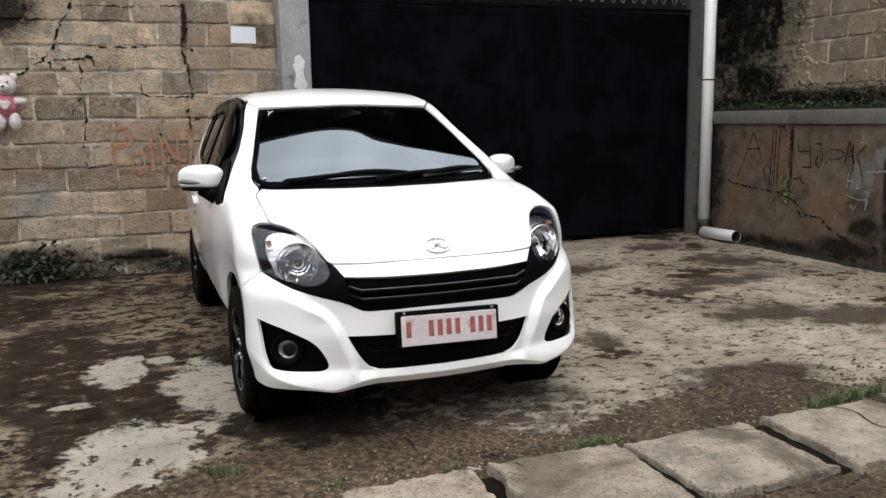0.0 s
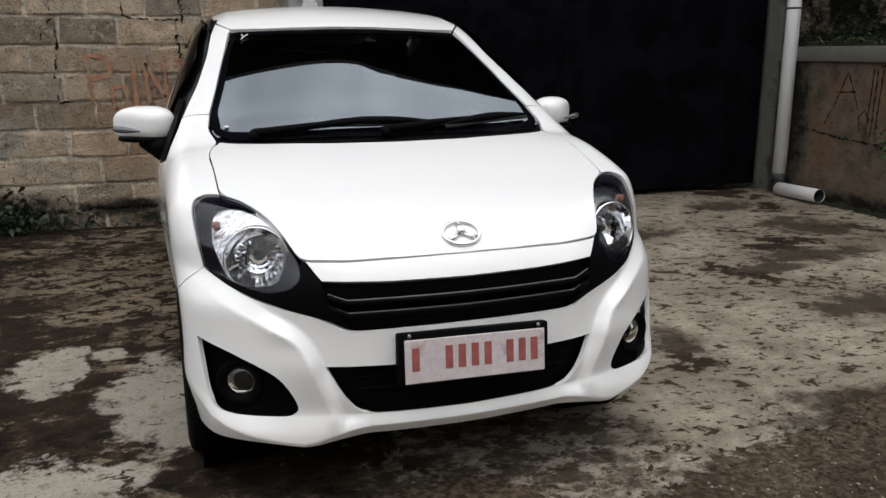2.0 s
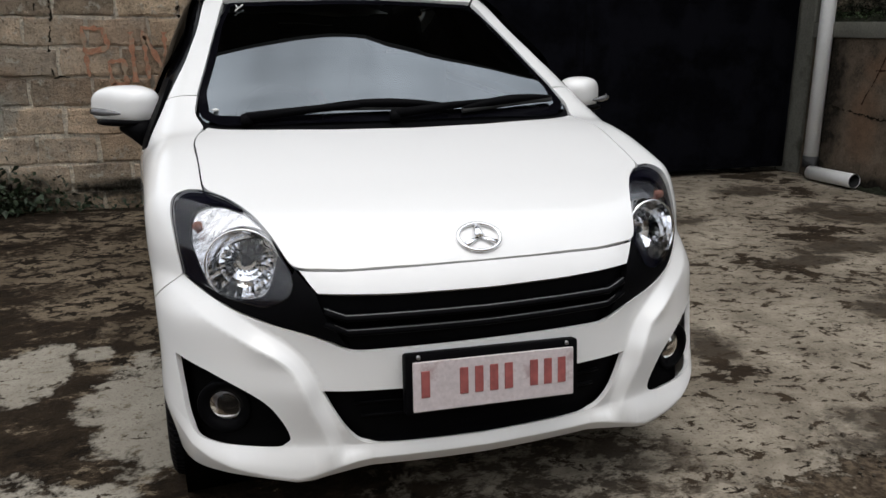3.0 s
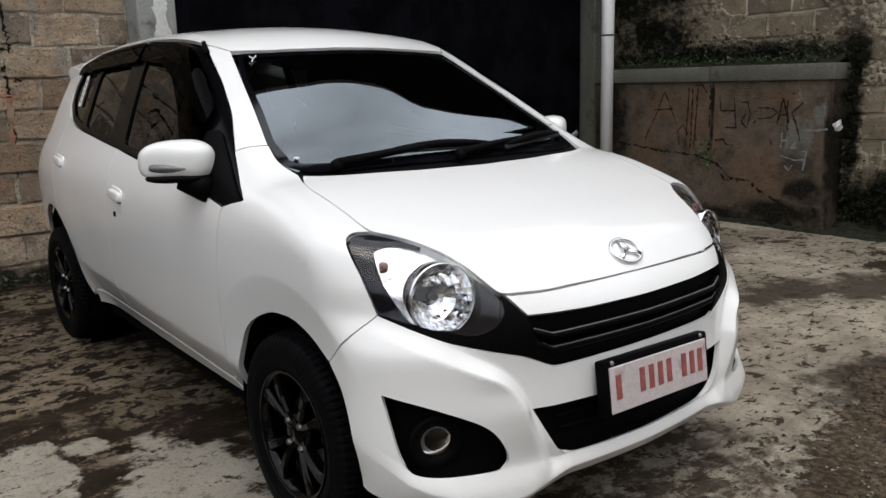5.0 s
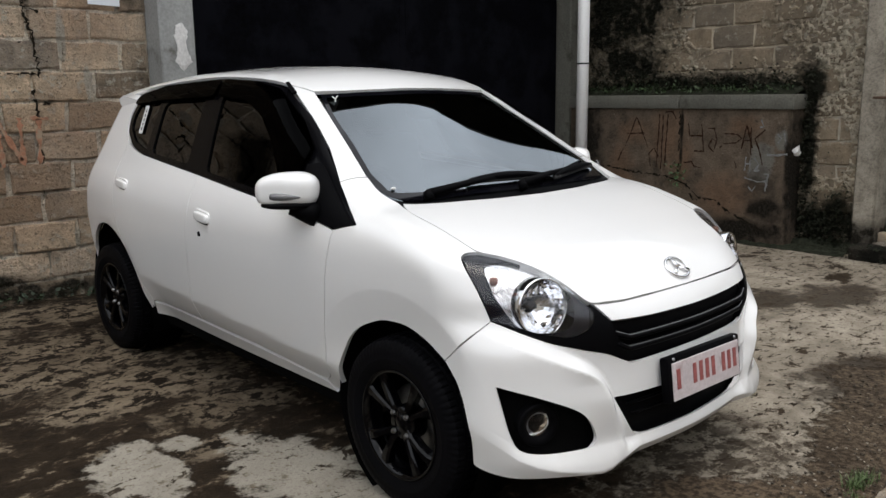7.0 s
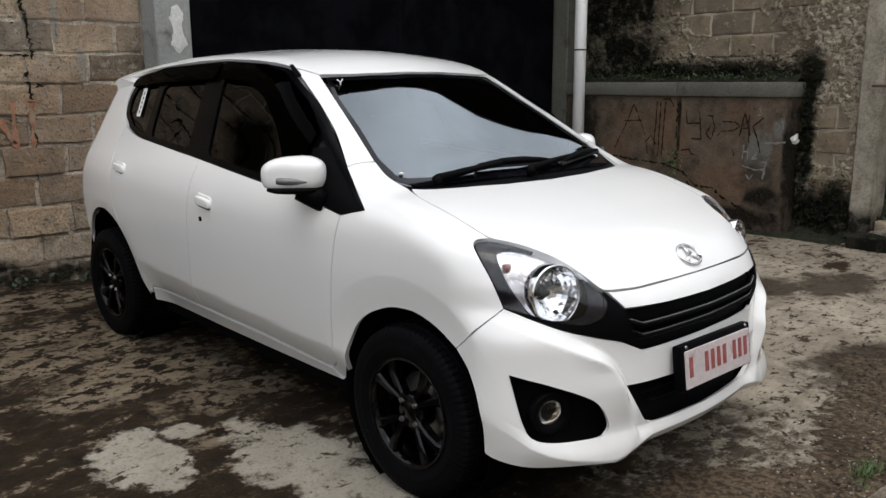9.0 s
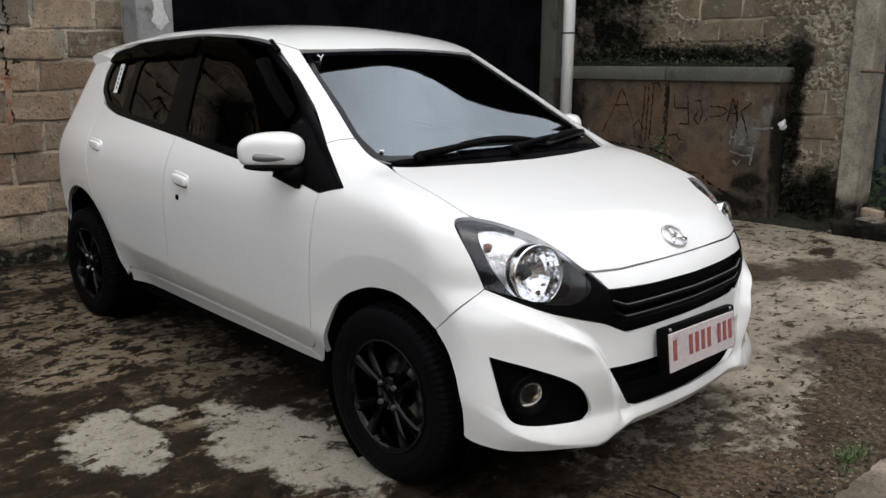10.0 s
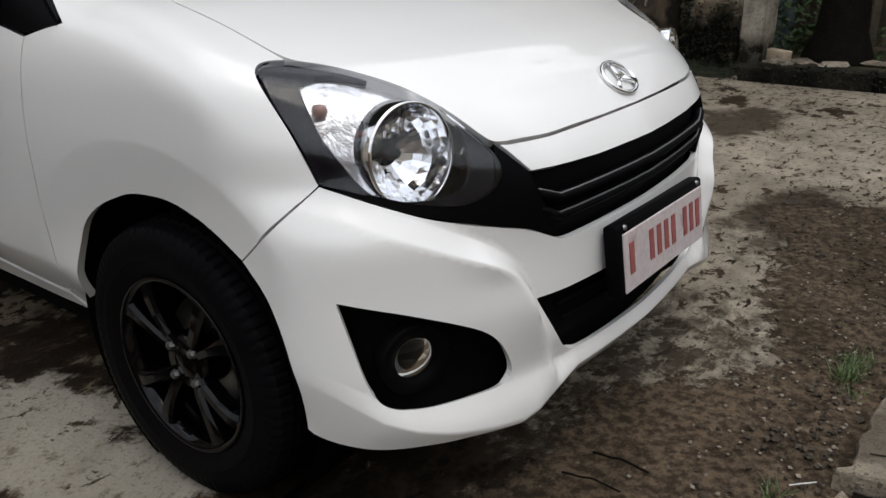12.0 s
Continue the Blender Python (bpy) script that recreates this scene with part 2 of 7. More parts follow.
BLOCK_OLD = old_wall("grey_brown_block", (0.215, 0.170, 0.118), 1, 0.26, 0.45, HIGH_DARK, (), (), dark_c=(0.020, 0.020, 0.013), smear=0.57, smear_c=(0.34, 0.31, 0.25))
MORTAR_OLD = old_wall("pale_bed_mortar", (0.50, 0.43, 0.325), 1, 0, 0.35, HIGH_DARK, HIGH_PALE, dark_c=(0.020, 0.020, 0.013))
PLASTER = old_wall("weathered_plaster", (0.50, 0.42, 0.31), 1, 0, 0.75, HIGH_DARK, HIGH_PALE, dark_c=(0.022, 0.022, 0.014), pale_c=(0.66, 0.585, 0.455), smear_c=(0.62, 0.55, 0.43), smear=0.54, grime=0.60, bump=1.0, pits=0.55, relief=0.05)
PANEL = old_wall("damp_wall_render", (0.130, 0.101, 0.074), 1, 0, 0.55, ((3.3, 0.02, 1.3, 0.10), (2.02, 0.6, 0.05, 0.6), (4.2, 0.7, 0.22, 0.7), (2.4, 0.12, 0.4, 0.10), (3.07, 0.9, 0.02, 0.3), (2.2, 0.3, 0.2, 0.12)), ((2.28, 0.72, 0.14, 0.16), (2.10, 0.93, 0.06, 0.10)), ((3.22, 0.90, 0.20, 0.28), (2.45, 1.02, 0.14, 0.10), (2.6, 0.4, 0.3, 0.2), (3.6, 0.95, 0.2, 0.12), (3.05, 0.70, 0.10, 0.22), (3.75, 0.5, 0.15, 0.3)), dark_c=(0.030, 0.025, 0.019), pale_c=(0.18, 0.175, 0.155), red_c=(0.19, 0.105, 0.058), red_f=0.45, smear=0.60, smear_c=(0.19, 0.158, 0.120), grime=0.575, bump=0.8, pits=0.60)
POST_OLD = old_wall("pale_brown_post", (0.31, 0.278, 0.226), 1, 0, 0.60, ((1.46, 0.1, 0.3, 0.16),), (), smear=0.60, bump=0.7)
CAP = mat("grey_cap_concrete", (0.135, 0.132, 0.113), 0.9, var=0.3, scale=5, fine=60, bump=0.5, stain=(0.07, 0.068, 0.055), stain_at=0.58)
POST = mat("grey_post_concrete", (0.30, 0.305, 0.295), 0.88, var=0.25, scale=3, fine=50, bump=0.35, stain=(0.13, 0.125, 0.11), stain_at=0.60)
SPALL = mat("pale_spalled_plaster", (0.68, 0.67, 0.65), 0.9, var=0.2, scale=9, fine=60, bump=0.6)
MOSS = mat("black_moss", (0.022, 0.024, 0.016), 0.95, var=0.6, scale=14, fine=60, bump=1.0)
GATE = mat("black_gate_paint", (0.0016, 0.0017, 0.0026), 0.75, var=0.8, scale=1.6, fine=25, bump=0.06, spec=0.025, stain=(0.0042, 0.0044, 0.0062), stain_at=0.50, stain_scale=2.2)
PVC = mat("white_pvc", (0.84, 0.84, 0.83), 0.4, var=0.06, scale=5, fine=60)
DARK_RUBBER = mat("dark_pipe_joint", (0.03, 0.03, 0.03), 0.7, var=0.2)
SLAB = old_wall("slab_concrete", (0.335, 0.282, 0.215), 0, 0.26, 0.8, grime=0.53, dark_c=(0.070, 0.055, 0.039), smear=0.545, smear_c=(0.42, 0.37, 0.295), pits=0.565, relief=0.03)
KERB = mat("mossy_kerb_concrete", (0.032, 0.028, 0.022), 0.95, var=0.5, scale=6, fine=40, bump=1.0, stain=(0.010, 0.010, 0.008), stain_at=0.48, stain_scale=3)
BRICKRED = mat("worn_brick", (0.42, 0.34, 0.25), 0.9, var=0.25, scale=20, fine=80, bump=0.6)
PALE_STONE = mat("pale_gravel_stone", (0.24, 0.21, 0.17), 0.9, var=0.5, scale=30, fine=90)
STONE = mat("gravel_stone", (0.065, 0.054, 0.042), 0.9, var=0.5, scale=30, fine=90)
LEAF = mat("weed_leaf", (0.045, 0.085, 0.025), 0.6, var=0.5, scale=9, fine=40)
DARKLEAF = mat("shaded_leaf", (0.035, 0.06, 0.02), 0.6, var=0.5, scale=9, fine=40)
WALL_WEED = mat("dark_wall_weed", (0.016, 0.030, 0.010), 0.6, var=0.5, scale=9, fine=40)
GRASS = mat("grass_blade", (0.075, 0.115, 0.035), 0.6, var=0.4, scale=9, fine=40)
BARK = mat("dark_bark", (0.0075, 0.006, 0.0045), 0.95, var=0.5, scale=9, fine=40, bump=1.0)
SHEET = mat("grey_blue_sheet", (0.13, 0.165, 0.18), 0.55, metal=0.2, var=0.35, scale=3, fine=40, stain=(0.07, 0.045, 0.03), stain_at=0.62)
SHEET_BROWN = mat("rusty_brown_sheet", (0.085, 0.066, 0.045), 0.6, metal=0.2, var=0.5, scale=4, fine=40, stain=(0.05, 0.07, 0.075), stain_at=0.56)
RUST = mat("rusty_iron", (0.10, 0.06, 0.04), 0.8, var=0.4, scale=20, fine=80)
PAPER = mat("white_paper", (0.74, 0.76, 0.80), 0.7, var=0.04)
RAG = mat("white_rag_cloth", (0.70, 0.70, 0.68), 0.9, var=0.15, fine=90)
CRACK = mat("crack_shadow", (0.016, 0.013, 0.009), 0.95, var=0.3, scale=20)
RED_SPRAY = mat("faded_red_spray", (0.345, 0.172, 0.106), 0.9, var=0.45, scale=14, fine=80, bump=0.5, stain=(0.33, 0.25, 0.175), stain_at=0.545, stain_scale=9)
DARK_SPRAY = mat("dark_brown_spray", (0.036, 0.018, 0.011), 0.85, var=0.5, scale=20, fine=80)
GREY_SPRAY = mat("pale_grey_spray", (0.22, 0.225, 0.22), 0.85, var=0.4, scale=20, fine=80)
PLUSH = mat("pale_pink_plush", (0.66, 0.58, 0.56), 0.95, var=0.18, scale=25, fine=160, bump=0.6)
PINK = mat("pink_cloth", (0.50, 0.16, 0.20), 0.95, var=0.2, scale=30, fine=160, bump=0.5)
BEAD = mat("black_bead", (0.01, 0.01, 0.01), 0.3, var=0.0)
BUILDING = mat("dark_building_wall", (0.030, 0.029, 0.027), 0.95, var=0.4, scale=2, fine=20)


def ground_material():
    """Old concrete with dark damp growth and bare light patches; gravelly soil along the front."""
    m = bpy.data.materials.new("stained_concrete_ground")
    m.use_nodes = True
    n, l = m.node_tree.nodes, m.node_tree.links
    b = n["Principled BSDF"]
    at = n.new("ShaderNodeTexCoord").outputs["Object"]

    def math_(op, a, c, k=None):
        q = n.new("ShaderNodeMath")
        q.operation = op
        for i, v in enumerate((a, c, k)):
            if v is None:
                continue
            if isinstance(v, (int, float)):
                q.inputs[i].default_value = v
            else:
                l.new(v, q.inputs[i])
        return q.outputs[0]

    def noise_(scale, detail=6, rough=0.6, squash=(1, 1, 1), warp=0.0):
        q, mp = n.new("ShaderNodeTexNoise"), n.new("ShaderNodeMapping")
        mp.inputs["Scale"].default_value = squash
        l.new(at, mp.inputs[0])
        l.new(mp.outputs[0], q.inputs["Vector"])
        q.inputs["Scale"].default_value, q.inputs["Detail"].default_value = scale, detail
        q.inputs["Roughness"].default_value, q.inputs["Distortion"].default_value = rough, warp
        return q.outputs[0]

    def step_(v, lo, hi):
        q = n.new("ShaderNodeMapRange")
        q.inputs[1].default_value, q.inputs[2].default_value = lo, hi
        l.new(v, q.inputs[0])
        return q.outputs[0]

    def mix_(f, a, c):
        q = n.new("ShaderNodeMix")
        q.data_type = "RGBA"
        l.new(f, q.inputs[0])
        for i, v in ((6, a), (7, c)):
            if isinstance(v, tuple):
                q.inputs[i].default_value = (*v, 1)
            else:
                l.new(v, q.inputs[i])
        return q.outputs[2]

    xyz = n.new("ShaderNodeSeparateXYZ")
    l.new(at, xyz.inputs[0])
    X, Y = xyz.outputs[0], xyz.outputs[1]
    large, mid, fleck, grit = noise_(0.9, 6, 0.6, warp=0.5), noise_(2.6, 9, 0.66, (0.9, 1.0, 1), 0.5), noise_(10, 9, 0.70, (0.9, 1.05, 1), 0.4), noise_(90, 3)
    edge, bite, crumb = noise_(5, 9, 0.68, warp=0.5), noise_(20, 7, 0.7), noise_(34, 5, 0.72)
    rough_edge = math_("ADD", math_("MULTIPLY", math_("SUBTRACT", edge, 0.5), 4.2), math_("MULTIPLY", math_("SUBTRACT", bite, 0.5), 1.8))

    def patches(spots, lo=-0.16, hi=0.26, floor=-1.5):
        """Ragged patches: centre, half sizes."""
        best = None
        for cx, cy, rx, ry in spots:
            dx, dy = math_("MULTIPLY", math_("SUBTRACT", X, cx), 1 / rx), math_("MULTIPLY", math_("SUBTRACT", Y, cy), 1 / ry)
            d = math_("SUBTRACT", 1.0, math_("ADD", math_("MULTIPLY", dx, dx), math_("MULTIPLY", dy, dy)))
            best = d if best is None else math_("MAXIMUM", best, d)
        return step_(math_("ADD", math_("MAXIMUM", best, floor), rough_edge), lo, hi)

    pale = patches(((-1.20, 0.46, 0.27, 0.30), (-1.02, 0.60, 0.15, 0.10), (-1.32, 0.16, 0.22, 0.12), (-1.28, 1.62, 0.17, 0.27), (-1.07, 1.74, 0.09, 0.08),
                    (-0.84, 1.20, 0.21, 0.42), (-0.74, 0.86, 0.10, 0.12), (-1.47, 1.12, 0.10, 0.05)))
    wet = patches(((2.68, 1.25, 0.42, 0.22), (3.12, 1.0, 0.45, 0.24), (3.72, 3.0, 0.35, 0.35), (3.58, 3.85, 0.3, 0.2), (3.1, 2.25, 0.5, 0.18), (2.65, 2.05, 0.3, 0.1), (2.2, 3.1, 0.5, 0.16), (1.62, 0.25, 0.42, 0.22),
                   (1.34, 1.12, 0.16, 0.16), (1.05, 1.35, 0.10, 0.22)), -0.3, 0.5)
    grey = patches(((-1.12, 2.36, 0.30, 0.15), (-1.98, 2.77, 0.16, 0.13), (-1.10, 3.2, 0.55, 0.55), (-0.85, 2.6, 0.45, 0.35), (-1.66, 2.95, 0.25, 0.12), (-0.72, 2.0, 0.3, 0.22), (-1.02, 1.63, 0.14, 0.10), (-1.15, 0.15, 0.5, 0.3), (-1.9, 0.6, 0.3, 0.4), (-1.75, 3.9, 0.3, 0.12), (-0.9, 4.2, 0.7, 0.25)), -0.4, 0.4)
    # damp growth: heavier on the block wall's side of the yard
    side = step_(X, 0.35, -0.55)
    growth = math_("ADD", math_("MULTIPLY", large, 0.40), math_("MULTIPLY", mid, 0.38))
    growth = math_("ADD", growth, math_("MULTIPLY", fleck, 0.22))
    growth = math_("ADD", growth, math_("MULTIPLY", step_(Y, 2.4, 4.4), 0.03))
    streak = noise_(17, 8, 0.72, (0.65, 1.3, 1), 0.25)
    spots = math_("MAXIMUM", math_("MAXIMUM", step_(growth, 0.545, 0.560), step_(fleck, 0.580, 0.594)), step_(math_("ADD", streak, math_("MULTIPLY", large, 0.12)), 0.640, 0.652))
    concrete = mix_(step_(mid, 0.35, 0.65), (0.178, 0.157, 0.129), (0.470, 0.430, 0.366))
    concrete = mix_(step_(bite, 0.34, 0.43), (0.090, 0.073, 0.055), concrete)
    concrete = mix_(math_("MULTIPLY", step_(growth, 0.47, 0.53), 0.45), concrete, (0.080, 0.064, 0.047))
    dark = mix_(step_(fleck, 0.36, 0.66), (0.012, 0.0085, 0.006), (0.046, 0.034, 0.023))
    east = mix_(math_("MAXIMUM", spots, math_("MULTIPLY", wet, 0.85)), concrete, dark)
    brown = mix_(step_(fleck, 0.40, 0.56), (0.0045, 0.0032, 0.0022), (0.023, 0.0165, 0.011))
    brown = mix_(math_("MULTIPLY", step_(growth, 0.52, 0.44), 0.6), brown, (0.024, 0.0175, 0.0118))
    mottle = noise_(8, 10, 0.76, (0.8, 1.15, 1), 0.15)
    brown = mix_(math_("MULTIPLY", step_(mottle, 0.515, 0.555), 0.8), brown, (0.046, 0.034, 0.023))
    brown = mix_(step_(mottle, 0.580, 0.598), brown, (0.170, 0.143, 0.107))
    worn = mix_(step_(bite, 0.40, 0.47), (0.042, 0.032, 0.023), mix_(step_(mid, 0.35, 0.65), (0.095, 0.077, 0.056), (0.225, 0.188, 0.142)))
    worn = mix_(step_(fleck, 0.515, 0.530), worn, (0.013, 0.0095, 0.0065))
    west = mix_(grey, brown, worn)
    yard = mix_(step_(math_("ADD", side, math_("MULTIPLY", math_("SUBTRACT", edge, 0.5), 2.2)), 0.40, 0.60), east, west)
    bare = mix_(step_(fleck, 0.590, 0.605), mix_(step_(mid, 0.3, 0.7), (0.225, 0.212, 0.186), (0.39, 0.373, 0.334)), (0.04, 0.031, 0.023))
    bare = mix_(step_(bite, 0.36, 0.44), (0.17, 0.15, 0.12), bare)
    yard = mix_(pale, yard, bare)
    # soil mottles over the concrete's brink, darkened also for the bumper's shade
    mud_and_shade = math_("MULTIPLY", patches(((0.25, 0.30, 0.55, 0.42), (-0.25, 0.25, 0.4, 0.25)), -0.5, 0.6), 0.9)
    yard = mix_(math_("MULTIPLY", mud_and_shade, step_(mottle, 0.44, 0.52)), yard, (0.040, 0.030, 0.021))
    dry = step_(math_("ADD", X, math_("MULTIPLY", math_("SUBTRACT", edge, 0.5), 1.2)), 0.35, 0.85)
    soil_c = mix_(step_(crumb, 0.42, 0.60), (0.050, 0.038, 0.027), mix_(dry, (0.165, 0.126, 0.091), (0.145, 0.115, 0.084)))
    soil_c = mix_(step_(mid, 0.42, 0.60), soil_c, mix_(step_(crumb, 0.44, 0.60), (0.036, 0.027, 0.019), mix_(dry, (0.115, 0.087, 0.062), (0.090, 0.070, 0.051))))
    soil_c = mix_(step_(bite, 0.640, 0.655), soil_c, mix_(dry, (0.20, 0.168, 0.130), (0.21, 0.185, 0.148)))
    brink = 0.27
    for lo, hi, rise_by in ((0.12, 0.32, -0.29), (0.60, 0.80, 0.14), (1.05, 1.25, 0.08), (1.35, 1.55, 0.15), (1.75, 2.0, -0.42), (-0.85, -1.15, -0.22)):
        brink = math_("MULTIPLY_ADD", step_(X, lo, hi), rise_by, brink)
    front = math_("MULTIPLY", math_("SUBTRACT", brink, Y), 5.0)
    front = math_("MINIMUM", math_("MAXIMUM", front, -2.2), 3.0)
    soil = step_(math_("ADD", front, math_("ADD", math_("MULTIPLY", math_("SUBTRACT", edge, 0.5), 2.6), math_("MULTIPLY", math_("SUBTRACT", bite, 0.5), 1.4))), -0.06, 0.10)
    colour = mix_(soil, yard, soil_c)
    colour = mix_(math_("MULTIPLY", step_(grit, 0.55, 0.70), 0.45), colour, (0.030, 0.024, 0.018))
    warm = n.new("ShaderNodeVectorMath")
    warm.operation = "MULTIPLY"
    warm.inputs[1].default_value = (0.91, 0.88, 0.82)
    l.new(colour, warm.inputs[0])
    l.new(warm.outputs[0], b.inputs["Base Color"])
    rough = math_("SUBTRACT", 0.95, math_("MULTIPLY", wet, 0.15))
    l.new(rough, b.inputs["Roughness"])
    b.inputs["Specular IOR Level"].default_value = 0.10
    bump = n.new("ShaderNodeBump")
    bump.inputs["Strength"].default_value, bump.inputs["Distance"].default_value = 0.8, 0.010
    height = math_("ADD", math_("MULTIPLY", grit, 0.5), math_("ADD", fleck, math_("MULTIPLY", soil, math_("MULTIPLY", crumb, 2.0))))
    l.new(height, bump.inputs["Height"])
    l.new(bump.outputs[0], b.inputs["Normal"])
    return m


GROUND = ground_material()


# ---- mesh tools ----
def mesh_ob(name, verts, faces, material, parent=None, label="", smooth=False, normals=None, at=None):
    me = bpy.data.meshes.new(name)
    me.from_pydata([tuple(map(float, v)) for v in verts], [], [tuple(int(i) for i in f) for f in faces])
    for m in material if isinstance(material, (list, tuple)) else [material]:
        me.materials.append(m)
    if smooth or normals is not None:
        me.polygons.foreach_set("use_smooth", [True] * len(me.polygons))
    if normals is not None:
        me.normals_split_custom_set([tuple(map(float, v)) for v in normals])
    me.update()
    ob = new(name, me)
    if parent:
        ob.parent = parent
    if at is not None:
        ob.matrix_basis = at
    return tagged(ob, label)


def part(name, bm, material, parent=None, label="", smooth=False, at=None):
    """A bmesh as one mesh object."""
    me = bpy.data.meshes.new(name)
    bmesh.ops.recalc_face_normals(bm, faces=bm.faces)
    bm.to_mesh(me)
    bm.free()
    for m in material if isinstance(material, (list, tuple)) else [material]:
        me.materials.append(m)
    if smooth:
        me.polygons.foreach_set("use_smooth", [True] * len(me.polygons))
        me.set_sharp_from_angle(angle=radians(40))
    ob = new(name, me)
    if parent:
        ob.parent = parent
    if at is not None:
        ob.matrix_basis = at
    return tagged(ob, label)


def box(bm, lo, hi, bevel=0.0, segments=2, m=None):
    """A box between two corners, its edges rounded, added to bm."""
    c, s = [(a + b) / 2 for a, b in zip(lo, hi)], [abs(b - a) for a, b in zip(lo, hi)]
    made = bmesh.ops.create_cube(bm, size=1, matrix=Matrix.Translation(c) @ Matrix.Diagonal((*s, 1)))["verts"]
    if bevel:
        edges = list({e for v in made for e in v.link_edges})
        made = bmesh.ops.bevel(bm, geom=edges, offset=bevel, segments=segments, affect="EDGES", profile=0.5)["verts"]
    if m is not None:
        bmesh.ops.transform(bm, matrix=m, verts=list({v for v in made}))
    return bm


def tube(points, radius, sides=10, closed=False, flat=1.0):
    """Verts and faces of a tube along points; radius one number or one a point; flat squeezes it upright."""
    pts = [Vector(p) for p in points]
    rs = radius if isinstance(radius, (list, tuple)) else [radius] * len(pts)
    verts, faces, k = [], [], len(pts)
    for i, p in enumerate(pts):
        a, b = pts[i - 1 if i or closed else 0], pts[(i + 1) % k if closed else min(i + 1, k - 1)]
        d = (b - a).normalized()
        u = d.cross(Vector((0, 0, 1)) if abs(d.z) < 0.95 else Vector((0, 1, 0))).normalized()
        w = u.cross(d)
        for j in range(sides):
            g = 2 * math.pi * j / sides
            verts.append(p + rs[i] * (u * math.cos(g) + w * math.sin(g) * flat))
    for i in range(k if closed else k - 1):
        for j in range(sides):
            q = (i + 1) % k
            faces.append((i * sides + j, i * sides + (j + 1) % sides, q * sides + (j + 1) % sides, q * sides + j))
    if not closed:
        faces += [tuple(range(sides))[::-1], tuple((k - 1) * sides + j for j in range(sides))]
    return verts, faces


def lathe(profile, turns=64, bite=None):
    """Verts and faces of a profile of (x, r) turned round the x axis; bite(i, j) shrinks r for a tread."""
    verts, faces, k = [], [], len(profile)
    for i in range(turns):
        g = 2 * math.pi * i / turns
        for j, (x, r) in enumerate(profile):
            r = r - (bite(i, j) if bite else 0)
            verts.append((x, r * math.cos(g), r * math.sin(g)))
    for i in range(turns):
        for j in range(k - 1):
            q = (i + 1) % turns
            faces.append((i * k + j, q * k + j, q * k + j + 1, i * k + j + 1))
    return verts, faces


def ribbon(points, width, lift):
    """Verts and faces of a flat irregular strip along points, each (place), with a width each; lift is its normal."""
    verts, faces = [], []
    pts, up = [Vector(p) for p in points], Vector(lift)
    for i, p in enumerate(pts):
        d = (pts[min(i + 1, len(pts) - 1)] - pts[max(i - 1, 0)]).normalized()
        s = d.cross(up).normalized() * (width[i] if isinstance(width, (list, tuple)) else width) / 2
        verts += [p - s, p + s]
    for i in range(len(pts) - 1):
        faces.append((2 * i, 2 * i + 1, 2 * i + 3, 2 * i + 2))
    return verts, faces


def wander(points, step, amount, rnd, axes=(0, 1, 2)):
    """A polyline with points every step, moved about at random along the axes."""
    out = []
    for a, b in zip(points, points[1:]):
        a, b = Vector(a), Vector(b)
        n = max(1, int((b - a).length / step))
        for i in range(n):
            p = a.lerp(b, i / n)
            for x in axes:
                p[x] += rnd.uniform(-amount, amount)
            out.append(p)
    out.append(Vector(points[-1]))
    return out


def foliage(name, spots, material, size, rnd, label, category, kind="stuff", tilt=1.0):
    """Many small bent leaves, one at each spot."""
    verts, faces = [], []
    for p in spots:
        s = size * rnd.uniform(0.6, 1.4)
        m = Matrix.Translation(p) @ Euler((rnd.uniform(-tilt, tilt), rnd.uniform(-tilt, tilt), rnd.uniform(0, 6.3))).to_matrix().to_4x4()
        k = len(verts)
        for q in ((0, 0, 0), (0.3 * s, -0.28 * s, 0.06 * s), (0.35 * s, 0, 0.01 * s), (0.3 * s, 0.28 * s, 0.06 * s), (s, 0, -0.12 * s)):
            verts.append(m @ Vector(q))
        faces += [(k, k + 1, k + 2), (k, k + 2, k + 3), (k + 1, k + 4, k + 2), (k + 2, k + 4, k + 3)]
    return tagged(mesh_ob(name, verts, faces, material), label, category, kind=kind)


def tuft(at, height, count, rnd, label):
    """A tuft of grass: bent tapered blades from one root."""
    verts, faces = [], []
    for _ in range(count):
        g, lean, h = rnd.uniform(0, 6.3), rnd.uniform(0.15, 0.9), height * rnd.uniform(0.5, 1.1)
        root = Vector((rnd.uniform(-0.035, 0.035), rnd.uniform(-0.025, 0.025), -0.01))
        d = Vector((math.cos(g), math.sin(g), 0))
        s = Vector((-d.y, d.x, 0)) * 0.003
        k = len(verts)
        for t in (0, 0.4, 0.75, 1):
            p = root + d * (lean * h * t * t) + Vector((0, 0, h * t * (1 - 0.35 * lean * t)))
            verts += [p - s * (1 - t * 0.95), p + s * (1 - t * 0.95)]
        faces += [(k + 2 * i, k + 2 * i + 1, k + 2 * i + 3, k + 2 * i + 2) for i in range(3)]
    return tagged(mesh_ob("grass_tuft", verts, faces, GRASS, at=pose(*at)), label, "grass", "grass tufts", "stuff")


